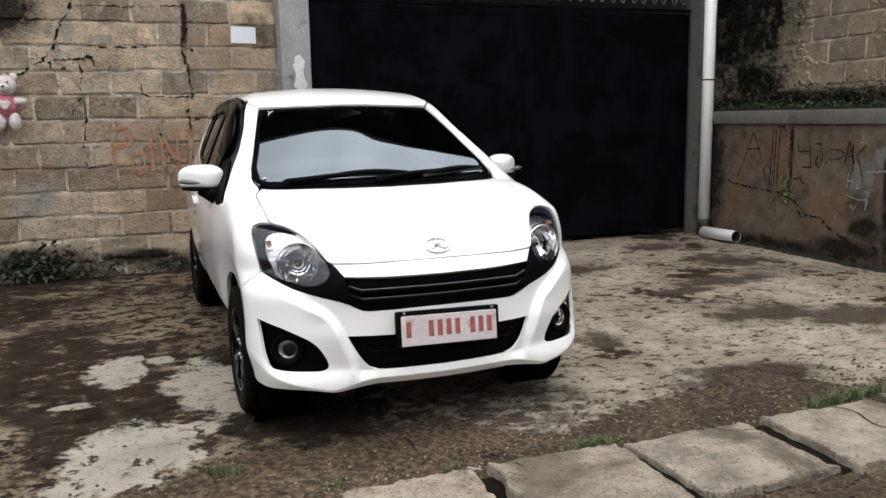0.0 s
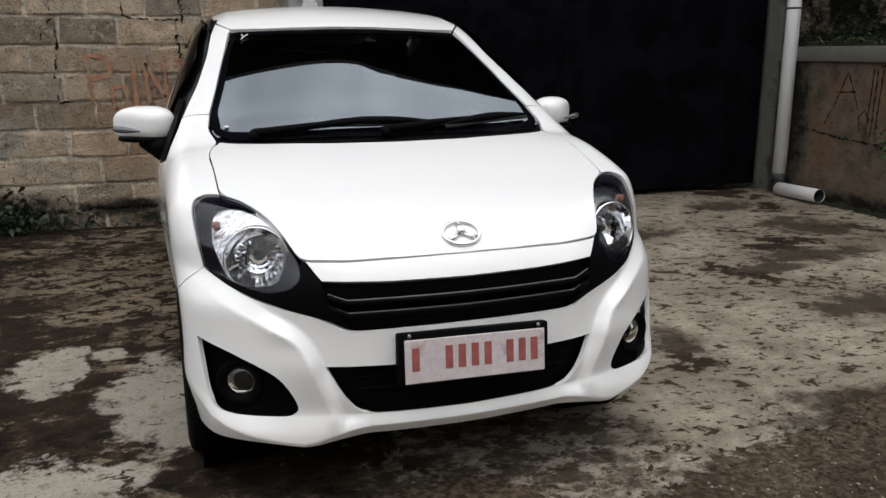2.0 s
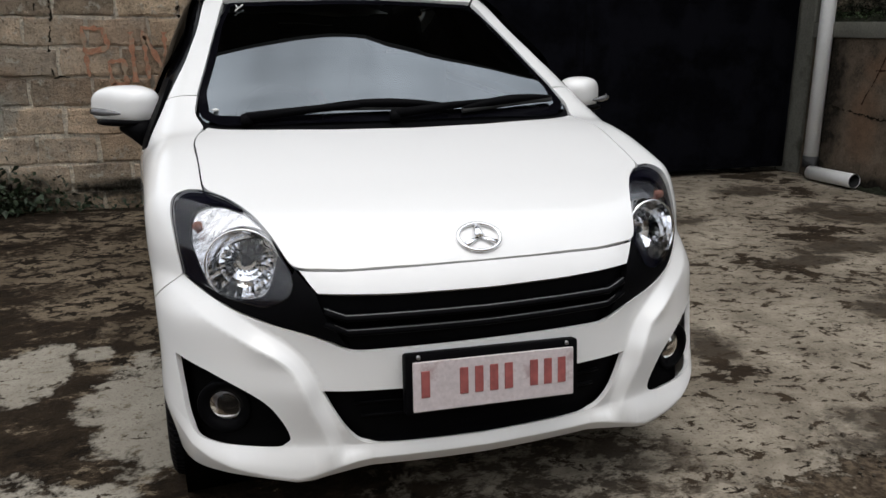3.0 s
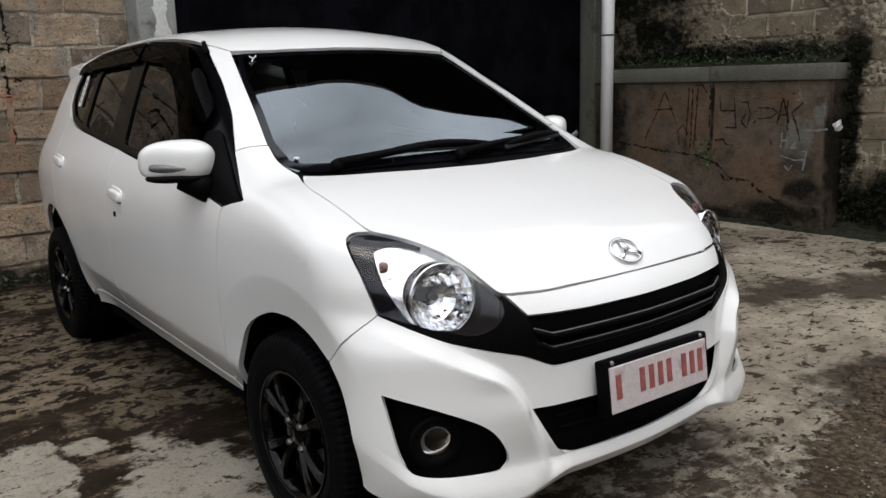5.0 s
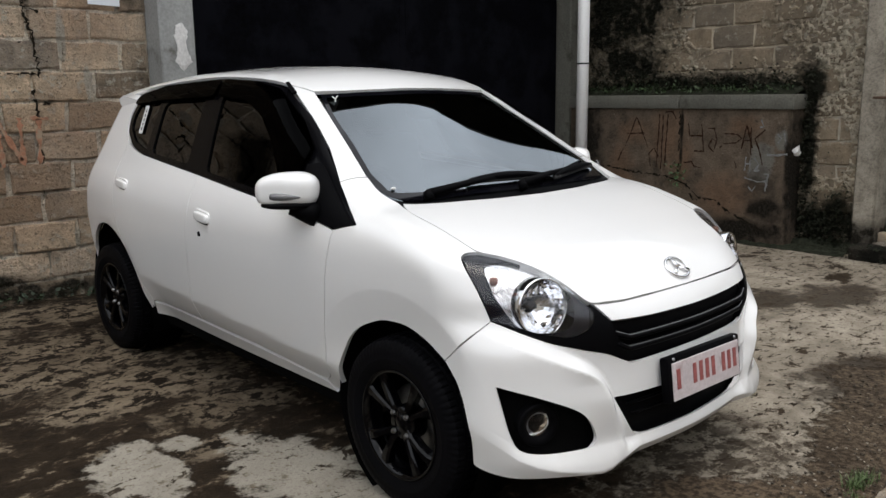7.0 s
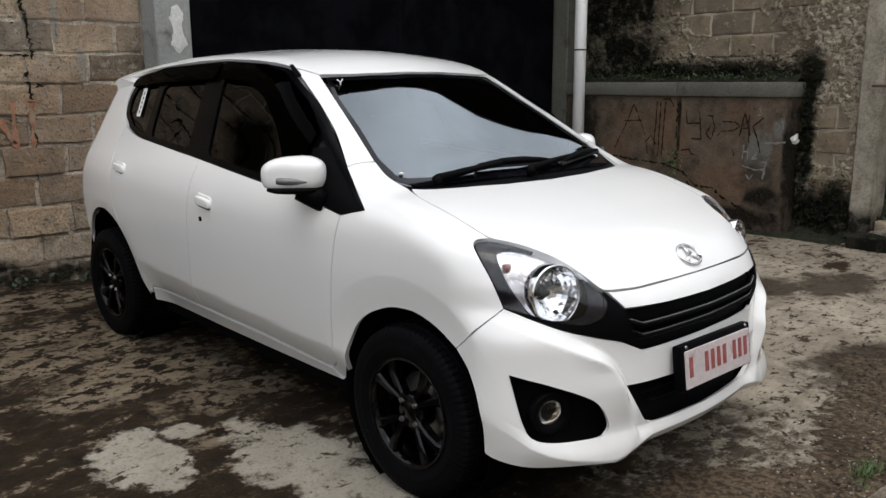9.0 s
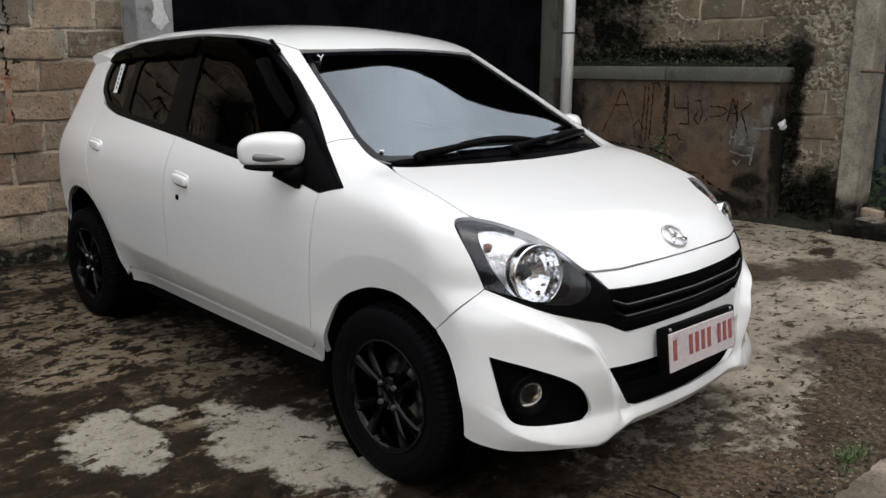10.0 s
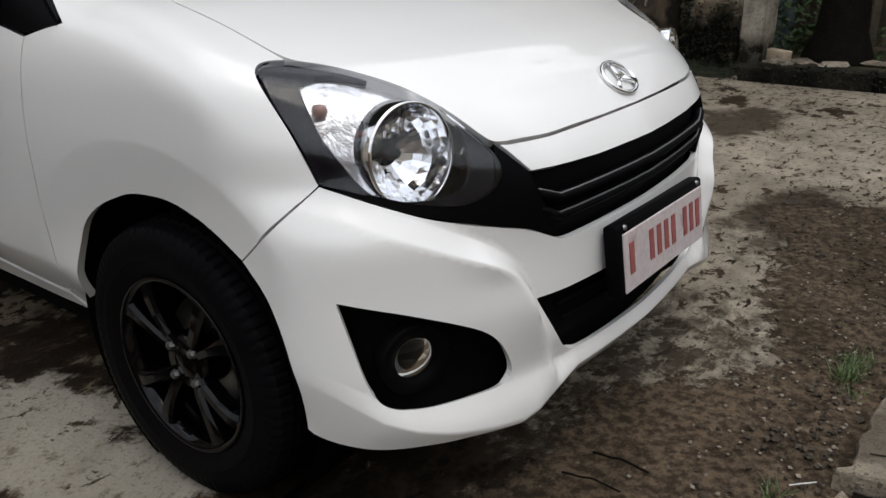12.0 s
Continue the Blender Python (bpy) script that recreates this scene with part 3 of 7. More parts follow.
# ---- the car's outer form ----
def curve(xs, ys):
    """Smooth curve through points, straight beyond its ends."""
    xs, ys = np.array(xs, float), np.array(ys, float)
    m = np.gradient(ys, xs)
    def f(v):
        v = np.asarray(v, float)
        i = np.clip(np.searchsorted(xs, v) - 1, 0, len(xs) - 2)
        h = xs[i + 1] - xs[i]
        t = np.clip((v - xs[i]) / h, 0, 1)
        s = (2 * t**3 - 3 * t**2 + 1) * ys[i] + (t**3 - 2 * t**2 + t) * h * m[i] + (3 * t**2 - 2 * t**3) * ys[i + 1] + (t**3 - t**2) * h * m[i + 1]
        return s + np.where(v < xs[0], (v - xs[0]) * m[0], 0) + np.where(v > xs[-1], (v - xs[-1]) * m[-1], 0)
    return f

def smax(a, b, k):
    h = np.maximum(k - np.abs(a - b), 0) / k
    return np.maximum(a, b) + h * h * k / 4

top_line = curve((0.0, 0.16, 0.24, 0.36, 0.52, 0.72, 0.84, 0.92, 1.02, 1.12, 1.24, 1.36, 1.44, 1.50, 1.56, 1.62, 1.70, 1.80, 2.15, 2.60, 3.10, 3.50, 3.75),
                 (0.60, 0.715, 0.779, 0.837, 0.892, 0.950, 0.980, 1.002, 1.060, 1.125, 1.2015, 1.278, 1.3285, 1.364, 1.393, 1.416, 1.437, 1.454, 1.478, 1.477, 1.442, 1.392, 1.35))
crown_line = curve((0.2, 0.35, 0.5, 0.66, 0.8, 0.92, 1.05, 1.3, 1.5, 1.7, 2.2, 3.5), (0.10, 0.07, 0.04, 0.018, 0.012, 0.035, 0.075, 0.13, 0.18, 0.12, 0.12, 0.12))
nose_line = curve((0.15, 0.20, 0.26, 0.34, 0.44, 0.54, 0.62, 0.68, 0.74, 0.82),
                  (0.20, 0.12, 0.09, 0.09, 0.11, 0.125, 0.135, 0.155, 0.185, 0.24))
side_line = curve((0.16, 0.28, 0.39, 0.43, 0.60, 0.76, 0.88, 0.95, 1.02, 1.20, 1.38, 1.50),
                  (0.735, 0.752, 0.783, 0.791, 0.815, 0.828, 0.822, 0.800, 0.765, 0.685, 0.595, 0.52))
plan_line = curve((0.0, 0.45, 0.75, 1.1, 1.5, 2.0, 2.4, 2.9, 3.3, 3.75), (0.905, 0.925, 0.940, 0.970, 0.992, 1.0, 1.0, 0.985, 0.955, 0.90))
tail_line = curve((0.2, 0.5, 0.7, 0.95, 1.15, 1.40), (3.66, 3.73, 3.73, 3.66, 3.55, 3.42))

corner_line = curve((0.2, 0.5, 0.6, 0.69, 0.76, 0.86), (0.88, 0.84, 0.85, 1.08, 0.95, 0.75))
ridge_line = curve((0.22, 0.25, 0.28, 0.31, 0.36, 0.42, 0.49, 0.545, 0.64, 0.72), (0.365, 0.358, 0.352, 0.354, 0.372, 0.396, 0.420, 0.458, 0.605, 0.74))


# front lip: where its ledge begins and ends, and how far it stands out, by the distance from the middle
def ledge_top(a):
    return np.interp(a, (0.0, 0.33, 0.40, 0.60, 0.66, 0.70, 0.76), (0.303, 0.306, 0.318, 0.320, 0.328, 0.345, 0.40))


def ledge_foot(a):
    return np.interp(a, (0.0, 0.31, 0.345, 0.47, 0.52, 0.60, 0.66, 0.70, 0.76), (0.272, 0.272, 0.268, 0.239, 0.246, 0.262, 0.280, 0.302, 0.37))


def ledge_out(a):
    return np.interp(a, (0.0, 0.33, 0.40, 0.47, 0.55, 0.62, 0.70, 0.77), (0.017, 0.017, 0.021, 0.030, 0.032, 0.030, 0.018, 0.0))


# how far the wing's foot lies behind its upper part
wing_back = curve((0.36, 0.40, 0.47, 0.55, 0.62, 0.70, 0.80), (0.045, 0.044, 0.038, 0.026, 0.013, 0.005, 0.0))
# the middle of the nose lies deeper than the wings beside it
recess_line = curve((0.24, 0.29, 0.36, 0.44, 0.52, 0.58, 0.63, 0.66, 0.80), (0.064, 0.060, 0.043, 0.032, 0.026, 0.018, 0.006, 0.0, 0.0))


def ease(t):
    t = np.clip(t, 0, 1)
    return t * t * (3 - 2 * t)


def ramp(t):
    return 0.15 * ease(t) + 0.85 * np.clip(t, 0, 1)


def ridge_width(z):
    return (0.034 + 0.012 * ease((z - 0.50) / 0.08)) * np.hypot(1.0, (ridge_line(z + 0.005) - ridge_line(z - 0.005)) / 0.01)


def body(x, y, z):
    """Signed field of the car's outer skin, below nought inside."""
    x, y, z = (np.asarray(v, float) for v in (x, y, z))
    a = np.abs(x)
    top = (z - top_line(y) + crown_line(y) * a**2 + 0.05 * a**4) * 0.85
    side = a - side_line(z) * plan_line(y)
    flare = 0.0
    for yw, lift in ((0.767, 0.006), (3.175, 0.005)):
        r = np.hypot(y - yw, z - 0.30)
        flare = flare + lift * ease((0.80 - r) / 0.33) - 0.11 * smax(0.436 - r, 0.0, 0.003) * ease((z - 0.36) / 0.14)
    side = side - flare - 0.038 * ease((0.95 - y) / 0.45) * ease((0.68 - z) / 0.36)
    side = side + 0.036 * ease((y - 0.99) / 0.20) * ease((2.90 - y) / 0.30) * smax(0.405 + 0.045 * (y - 1.15) - z, 0.0, 0.006) / 0.12
    nose = nose_line(z) + 0.17 * a**2 + corner_line(z) * np.maximum(a - 0.30, 0) ** 2 - y
    wing = ramp((a - ridge_line(z)) / ridge_width(z))
    low = ease((ledge_top(a) - z) / np.maximum(ledge_top(a) - ledge_foot(a), 0.02))
    wing = wing * (1 - low) + np.clip((a - 0.29) / 0.14, 0, 1) * low
    nose = nose + recess_line(z) * (1 - wing) - (0.013 - wing_back(np.clip(a, 0.36, 0.80)) * ease((0.47 - z) / 0.15) + 0.025 * ease((z - 0.50) / 0.09) * ease((0.60 - a) / 0.13)) * wing * ease((0.79 - a) / 0.12) * ease((0.70 - z) / 0.05)
    nose = nose - np.maximum(ledge_out(a), 0.0) * ramp((ledge_top(a) - z) / np.maximum(ledge_top(a) - ledge_foot(a), 0.02)) * ease((0.78 - a) / 0.08)
    nose = nose + 0.38 * smax(ledge_foot(a) - z, 0.0, 0.002)
    tail = y - tail_line(z) + 0.20 * a**2
    f = smax(top, side, 0.07)
    f = smax(f, nose, 0.06)
    return smax(f, tail, 0.12)


# ---- the yard: ground, walls, posts ----
def ground():
    """One sheet to the horizon, finer and slightly uneven in the yard."""
    xs = [-400, -60, -15] + [-7 + 0.25 * i for i in range(57)] + [15, 60, 400]
    ys = [-400, -60, -15, -8] + [-4 + 0.25 * i for i in range(37)] + [8, 15, 60, 400]
    verts, faces = [], []
    for y in ys:
        for x in xs:
            near = -6 < x < 6.5 and -3 < y < 4.6
            verts.append((x, y, 0.006 * noise.noise((x * 0.7, y * 0.7, 0)) - (0.004 if near else 0.02)))
    k = len(xs)
    for j in range(len(ys) - 1):
        for i in range(k - 1):
            faces.append((j * k + i, j * k + i + 1, (j + 1) * k + i + 1, (j + 1) * k + i))
    return tagged(mesh_ob("ground", verts, faces, GROUND, smooth=True), "stained old concrete yard with dark damp growth and gravelly soil", "ground", kind="structure")


ground()


def slab_box(name, lo, hi, material, label, category="wall", bevel=0.004):
    return tagged(part(name, box(bmesh.new(), lo, hi, bevel, 1), material, smooth=True), label, category, kind="structure")


WALL_Y = 4.68
wall_north = slab_box("wall_north", (-8.1, WALL_Y, -0.1), (0.14, WALL_Y + 0.16, 3.1), MORTAR, "bare wall of brown concrete blocks with rough mortar and cracks")
post_gate = slab_box("gate_post_1", (0.14, 4.45, -0.1), (0.40, 4.75, 3.2), POST, "grey concrete gate post with spalled pale patches", "post", 0.012)
post_right = slab_box("gate_post_2", (4.53, 4.43, -0.1), (4.76, 4.73, 3.2), CAP, "grey concrete gate post beside a white downpipe", "post", 0.012)
slab_box("gate_lintel", (0.40, 4.62, 2.62), (4.51, 4.74, 3.2), BUILDING, "dark beam above the gate", "beam")
slab_box("wall_building", (-2.0, 5.3, -0.1), (18.0, 5.5, 6.0), BUILDING, "plain dark wall of the building behind the gate")
# roof slab out of view, added only as the dark shape the windscreen reflects
slab_box("canopy", (-3.5, 3.45, 6.0), (18.0, 5.5, 6.1), BUILDING, "plain dark roof, unseen, added over the gate to darken the windscreen's reflection", "roof")
slab_box("wall_west", (-8.3, -12.0, -0.1), (-8.1, 4.68, 2.3), BLOCK, "plain brown block wall closing the yard")
# the south wall is unseen: added to cut low sky light and darken reflections
slab_box("wall_south", (-8.3, -9.2, -0.1), (12.0, -9.0, 5.4), MORTAR, "plain stained wall, unseen, added to block low light from the south")
low_wall = slab_box("wall_east_low", (4.52, 2.02, -0.1), (4.95, 4.40, 1.175), PANEL, "low damp brown rendered retaining wall with scrawled lines")
for y0, y1 in ((2.00, 3.088), (3.096, 4.39)):
    ob = tagged(part("wall_cap", box(bmesh.new(), (4.485, y0, 1.175), (4.80, y1, 1.30), 0.010, 2), CAP, smooth=True), "grey concrete coping on the low wall", "coping", "wall coping", "structure")
UP_X = 4.74
wall_up = slab_box("wall_east_high", (UP_X, 1.50, -0.1), (UP_X + 0.18, 4.60, 3.2), MORTAR_OLD, "high old wall of blocks under broken plaster")
end_post = slab_box("wall_end_post", (4.66, 1.36, -0.1), (4.94, 1.54, 3.2), POST_OLD, "pale brown concrete post at the end of the old wall", "post", 0.015)


def plaster_skin():
    """Broken plaster over the high wall: thick where it holds, gone where the blocks show."""
    rnd = random.Random(4)
    ny, nz, verts, faces = 300, 300, [], []
    for j in range(nz + 1):
        for i in range(ny + 1):
            y, z = 1.50 + 3.0 * i / ny, 3.15 * j / nz
            a = noise.fractal((y * 1.3, z * 1.3, 3.1), 1.0, 2.0, 5) + 0.30 + 0.30 * noise.noise((y * 6, z * 8, 7)) + 0.22 * noise.noise((y * 17, z * 21, 2))
            hole = max(1 - ((y - 2.66) / 0.56) ** 2 - ((z - 1.88) / 0.42) ** 2, 1 - ((y - 2.80) / 0.30) ** 2 - ((z - 2.40) / 0.36) ** 2, 1 - ((y - 1.74) / 0.16) ** 2 - ((z - 0.80) / 0.33) ** 2)
            a -= 1.1 * max(hole, -0.25)
            t = max(0.0, min(1.0, (a + 0.05) / 0.09))
            rough = 0.010 * noise.noise((y * 9, z * 9, 0)) + 0.012 * noise.noise((y * 24, z * 24, 5)) + 0.008 * noise.noise((y * 55, z * 55, 9))
            flake = noise.noise((y * 24, z * 38, 1)) + 0.8 * noise.noise((y * 52, z * 70, 3))
            rough += 0.010 * max(-1.0, min(1.0, flake * 3.0)) - 0.003
            verts.append((UP_X + 0.012 - t * (0.030 + rough), y, z))
    k = ny + 1
    for j in range(nz):
        for i in range(ny):
            faces.append((j * k + i, j * k + k + i, j * k + k + i + 1, j * k + i + 1))
    return mesh_ob("plaster", verts, faces, PLASTER, wall_up, "broken weathered plaster, blackened in places", smooth=True)


plaster_skin()


def moss_mound(name, lo, hi, height, seed, label):
    """A lumpy cushion of black moss and dirt over a ledge or at a wall's foot."""
    nx, ny, verts, faces = 10, int((hi[1] - lo[1]) / 0.03) + 2, [], []
    for j in range(ny + 1):
        for i in range(nx + 1):
            x, y = lo[0] + (hi[0] - lo[0]) * i / nx, lo[1] + (hi[1] - lo[1]) * j / ny
            side = min(1, 4 * min(i / nx, 1.02 - i / nx) + 0.02) if height > 0 else 1
            verts.append((x, y, lo[2] - 0.02 + height * (i / nx) ** 0.7 * (0.75 + 0.6 * noise.noise((x * 8 + seed, y * 5, 0)) + 0.4 * noise.noise((x * 20, y * 20, seed)))))
    k = nx + 1
    for j in range(ny):
        for i in range(nx):
            faces.append((j * k + i, j * k + i + 1, j * k + k + i + 1, j * k + k + i))
    return tagged(mesh_ob(name, verts, faces, MOSS, smooth=True), label, "moss", kind="stuff")


moss_mound("moss", (4.56, 2.02, 1.30), (4.76, 4.42, 1.30), 0.12, 1, "black moss and dirt on the ledge of the low wall")
moss_mound("moss", (4.60, 1.40, 0.0), (4.74, 2.03, 0.0), 0.16, 7, "black moss at the foot of the high wall")
moss_mound("moss", (4.40, 1.50, 0.0), (4.54, 4.2, 0.0), 0.06, 3, "black moss along the foot of the low wall")


def gate():
    """Double-leaf sheet gate with frames, ribs, a bolt and a band of scrollwork above."""
    g = tagged(new("gate"), "tall black painted sheet-metal double gate, shut", "gate")
    g.location = (2.452, 4.60, 0.02)
    for s in (-1, 1):
        leaf = part("gate_leaf", box(bmesh.new(), (min(0.002 * s, 2.04 * s), -0.006, 0.02), (max(0.002 * s, 2.04 * s), 0.006, 2.30), 0.002, 1), GATE, g)
        for lo, hi in (((0.002, 0.02), (0.066, 2.30)), ((1.98, 0.02), (2.04, 2.30)), ((0.066, 0.02), (1.98, 0.08)), ((0.066, 2.24), (1.98, 2.30))):
            xs = sorted((lo[0] * s, hi[0] * s))
            part("frame_bar", box(bmesh.new(), (xs[0], -0.010, lo[1]), (xs[1], -0.0065, hi[1]), 0.0015, 1), GATE, leaf)
    part("head_rail", box(bmesh.new(), (-2.05, -0.02, 2.315), (2.05, 0.02, 2.345), 0.003, 1), GATE, g)
    part("head_rail", box(bmesh.new(), (-2.05, -0.02, 2.56), (2.05, 0.02, 2.59), 0.003, 1), GATE, g)
    rail = mat("scroll_paint", (0.11, 0.105, 0.10), 0.5, var=0.3)
    curl = [(0.055 * (1 - 0.06 * i) * math.cos(0.5 * i), 0.0, 0.105 * (1 - 0.05 * i) * math.sin(0.5 * i)) for i in range(15)]
    cv, cf = tube(curl, 0.007, 6)
    first = mesh_ob("scroll", cv, cf, rail, g, "dark wrought scroll", smooth=True)
    first.location = (-1.98, 0, 2.452)
    for i in range(1, 33):
        o = new("scroll", first.data)
        o.parent = g
        o.matrix_basis = pose(-1.98 + 0.1235 * i, 0, 2.452, 0, 0, 180 * (i % 2))
    return g


gate()


def downpipe():
    p = tagged(new("downpipe"), "white plastic downpipe with a clamp ring beside the gate", "pipe")
    p.location = (4.453, 4.20, 0)
    v, f = tube([(0, 0, 0.175), (0, 0, 3.2)], 0.060, 24)
    mesh_ob("pipe", v, f, PVC, p, smooth=True)
    v, f = tube([(0, 0, 1.615), (0, 0, 1.63)], 0.0635, 24)
    mesh_ob("clamp_ring", v, f, DARK_RUBBER, p, "dark joint ring", smooth=True)
    v, f = tube([(0, 0, 0.19), (0, 0, 0.10), (0, -0.03, 0.055), (0, -0.10, 0.05)], 0.066, 20)
    mesh_ob("elbow", v, f, DARK_RUBBER, p, "dark rubber elbow", smooth=True)
    return p


downpipe()
v, f = tube([(0, 0, 0), (0, -0.5, 0.012)], 0.058, 24)
off = len(v)
vi, fi = tube([(0, -0.02, 0), (0, -0.499, 0.012)], 0.051, 24)
outlet = tagged(new("outlet_pipe"), "short white plastic pipe lying on the ground", "pipe")
outlet.location = (4.395, 4.12, 0.062)
mesh_ob("pipe_wall", v, f[:-1], PVC, outlet, smooth=True)
mesh_ob("pipe_bore", vi, [q[::-1] for q in fi[:-1]], DARK_RUBBER, outlet, "dark open end", smooth=True)


# ---- kerb, bank, fence and tree at the far side ----
def kerb_line():
    rnd = random.Random(11)
    for i in range(9):
        y1 = 1.44 - 0.9 * i
        bm = box(bmesh.new(), (4.40, y1 - 0.885, -0.05), (4.62, y1, 0.105 + rnd.uniform(-0.01, 0.01)), 0.018, 2)
        for v in bm.verts:
            v.co += Vector((rnd.uniform(-0.012, 0.012), rnd.uniform(-0.008, 0.008), rnd.uniform(-0.010, 0.010)))
        tagged(part("kerb", bm, KERB, smooth=True), "crumbling mossy concrete kerb", "kerb", "kerb stones", "structure")


kerb_line()
SOIL = mat("bank_soil", (0.075, 0.060, 0.044), 0.95, var=0.6, scale=5, fine=40, bump=1.0, stain=(0.03, 0.035, 0.015), stain_at=0.5, stain_scale=3)


def bank():
    verts, faces, nx, ny = [], [], 24, 60
    for j in range(ny + 1):
        for i in range(nx + 1):
            x, y = 4.60 + 3.2 * i / nx, 1.40 - 8.0 * j / ny
            verts.append((x, y, 0.085 + 0.05 * i / nx + 0.025 * noise.noise((x * 3, y * 3, 0))))
    k = nx + 1
    for j in range(ny):
        for i in range(nx):
            faces.append((j * k + i, j * k + k + i, j * k + k + i + 1, j * k + i + 1))
    return tagged(mesh_ob("soil_bank", verts, faces, SOIL, smooth=True), "low bank of bare soil behind the kerb", "soil", kind="structure")


bank()
bm = box(bmesh.new(), (-0.10, -0.05, 0), (0.10, 0.05, 0.075), 0.006, 2)
tagged(part("loose_brick", bm, BRICKRED, smooth=True, at=pose(4.80, 1.30, 0.098, 2, -2, 66)), "pale worn loose brick on the bank", "brick")
rnd = random.Random(3)
for i, (x, y) in enumerate(((4.62, 1.22), (4.70, 1.08), (4.66, 0.86), (4.86, 0.62), (4.72, 0.38))):
    bm = box(bmesh.new(), (-0.09, -0.06, 0), (0.09, 0.06, 0.03), 0.01, 1)
    for v in bm.verts:
        v.co += Vector((rnd.uniform(-0.02, 0.02), rnd.uniform(-0.02, 0.02), rnd.uniform(0, 0.012)))
    tagged(part("rubble_piece", bm, SLAB, at=pose(x, y, 0.092, 0, 0, rnd.uniform(0, 180))), "flat broken piece of concrete on the bank", "rubble", "rubble pieces")


def fence():
    rnd = random.Random(8)
    f_ = tagged(new("sheet_fence"), "old grey-blue metal sheet fence with gaps", "fence")
    f_.location = (5.75, 0, 0.1)
    for i in range(22):
        y = 2.3 - 0.21 * i
        w = 0.216
        verts, faces = [], []
        for j in range(9):
            yy = y - w * j / 8
            xx = 0.010 * math.cos(j * math.pi / 2) + rnd.uniform(-0.002, 0.002)
            verts += [(xx, yy, -0.05), (xx, yy, 2.5), (xx + 0.004, yy, 2.5), (xx + 0.004, yy, -0.05)]
        for j in range(8):
            a = 4 * j
            faces += [(a, a + 1, a + 5, a + 4), (a + 1, a + 2, a + 6, a + 5), (a + 2, a + 3, a + 7, a + 6)]
        o = mesh_ob("sheet", verts, faces, SHEET if i < 4 or i % 5 == 0 else SHEET_BROWN, f_, smooth=False)
        o.location.x = 0.006 * (i % 2)
    for z in (0.4, 1.5):
        part("fence_rail", box(bmesh.new(), (0.02, -2.4, z), (0.06, 2.3, z + 0.06), 0.004, 1), RUST, f_, "rusty rail")
    return f_


fence()


def tree(at):
    rnd = random.Random(21)
    t = tagged(new("tree"), "dark-barked tree with a flared foot on the bank", "tree")
    t.location = at
    pts = [(0, 0, -0.1), (0, 0, 0.03), (0.01, 0, 0.2), (0.02, -0.01, 0.6), (0.06, -0.03, 1.3), (0.12, -0.02, 2.2), (0.2, 0.05, 3.1)]
    v, f = tube(pts, [0.27, 0.24, 0.175, 0.15, 0.145, 0.13, 0.09], 18)
    v = [p * 1.0 + Vector((noise.noise(p * 6), noise.noise(p * 6 + Vector((9, 0, 0))), 0)) * 0.02 for p in v]
    trunk = mesh_ob("trunk", v, f, BARK, t, smooth=True)
    leaves, verts, faces = [], [], []
    for i in range(7):
        g = i * 0.9
        a = Vector((0.1, 0, 2.2 + 0.14 * i))
        tip = a + Vector((0.9 * math.cos(g) + 0.5, 0.9 * math.sin(g), 0.9))
        lv, lf = tube([a, a.lerp(tip, 0.5) + Vector((0, 0, 0.12)), tip], [0.06, 0.04, 0.015], 7)
        mesh_ob("limb", lv, lf, BARK, t, smooth=True)
        for _ in range(130):
            leaves.append(tip + Vector((rnd.gauss(0, 0.34), rnd.gauss(0, 0.34), rnd.gauss(0, 0.22))))
    c = foliage("crown", leaves, DARKLEAF, 0.11, rnd, "", "", "")
    c.parent = t
    return t


tree((5.02, 0.93, 0.1))
rnd = random.Random(5)
foliage("weeds", [Vector((rnd.uniform(5.1, 5.7), rnd.gauss(1.25, 0.25), 0.12 + abs(rnd.gauss(0, 0.28)))) for _ in range(420)], LEAF, 0.075, rnd, "green weeds growing before the sheet fence", "weeds")
foliage("weeds", [Vector((rnd.uniform(4.95, 5.7), rnd.uniform(-3.0, 0.7), 0.10 + abs(rnd.gauss(0, 0.10)))) for _ in range(700)], LEAF, 0.06, rnd, "low green weeds on the soil bank", "weeds")
foliage("hedge", [Vector((rnd.uniform(6.2, 7.6), rnd.uniform(-4.0, 3.6), rnd.uniform(0.1, 4.4))) for _ in range(4400)], DARKLEAF, 0.15, rnd, "dark green growth behind the fence", "hedge")
foliage("ledge_weeds", [Vector((4.66 + rnd.uniform(-0.08, 0.06), rnd.uniform(2.1, 4.35), 1.325 + abs(rnd.gauss(0, 0.035)))) for _ in range(620)], DARKLEAF, 0.032, rnd, "small dark weeds on the mossy ledge", "weeds")
foliage("ledge_weeds", [Vector((4.66 + rnd.uniform(-0.08, 0.06), rnd.gauss(3.62, 0.10), 1.34 + abs(rnd.gauss(0, 0.05)))) for _ in range(40)], LEAF, 0.026, rnd, "small green weeds on the mossy ledge", "weeds")
foliage("wall_moss", [Vector((4.71 - abs(rnd.gauss(0, 0.02)), rnd.gauss(1.80, 0.14), abs(rnd.gauss(0, 0.24)))) for _ in range(900)], MOSS, 0.03, rnd, "black mossy growth on the foot of the high wall", "moss")
foliage("wall_moss", [Vector((4.70 - abs(rnd.gauss(0, 0.02)), rnd.gauss(1.97, 0.035), rnd.uniform(0.3, 1.5))) for _ in range(420)], MOSS, 0.026, rnd, "black mossy growth down the wall's corner", "moss")
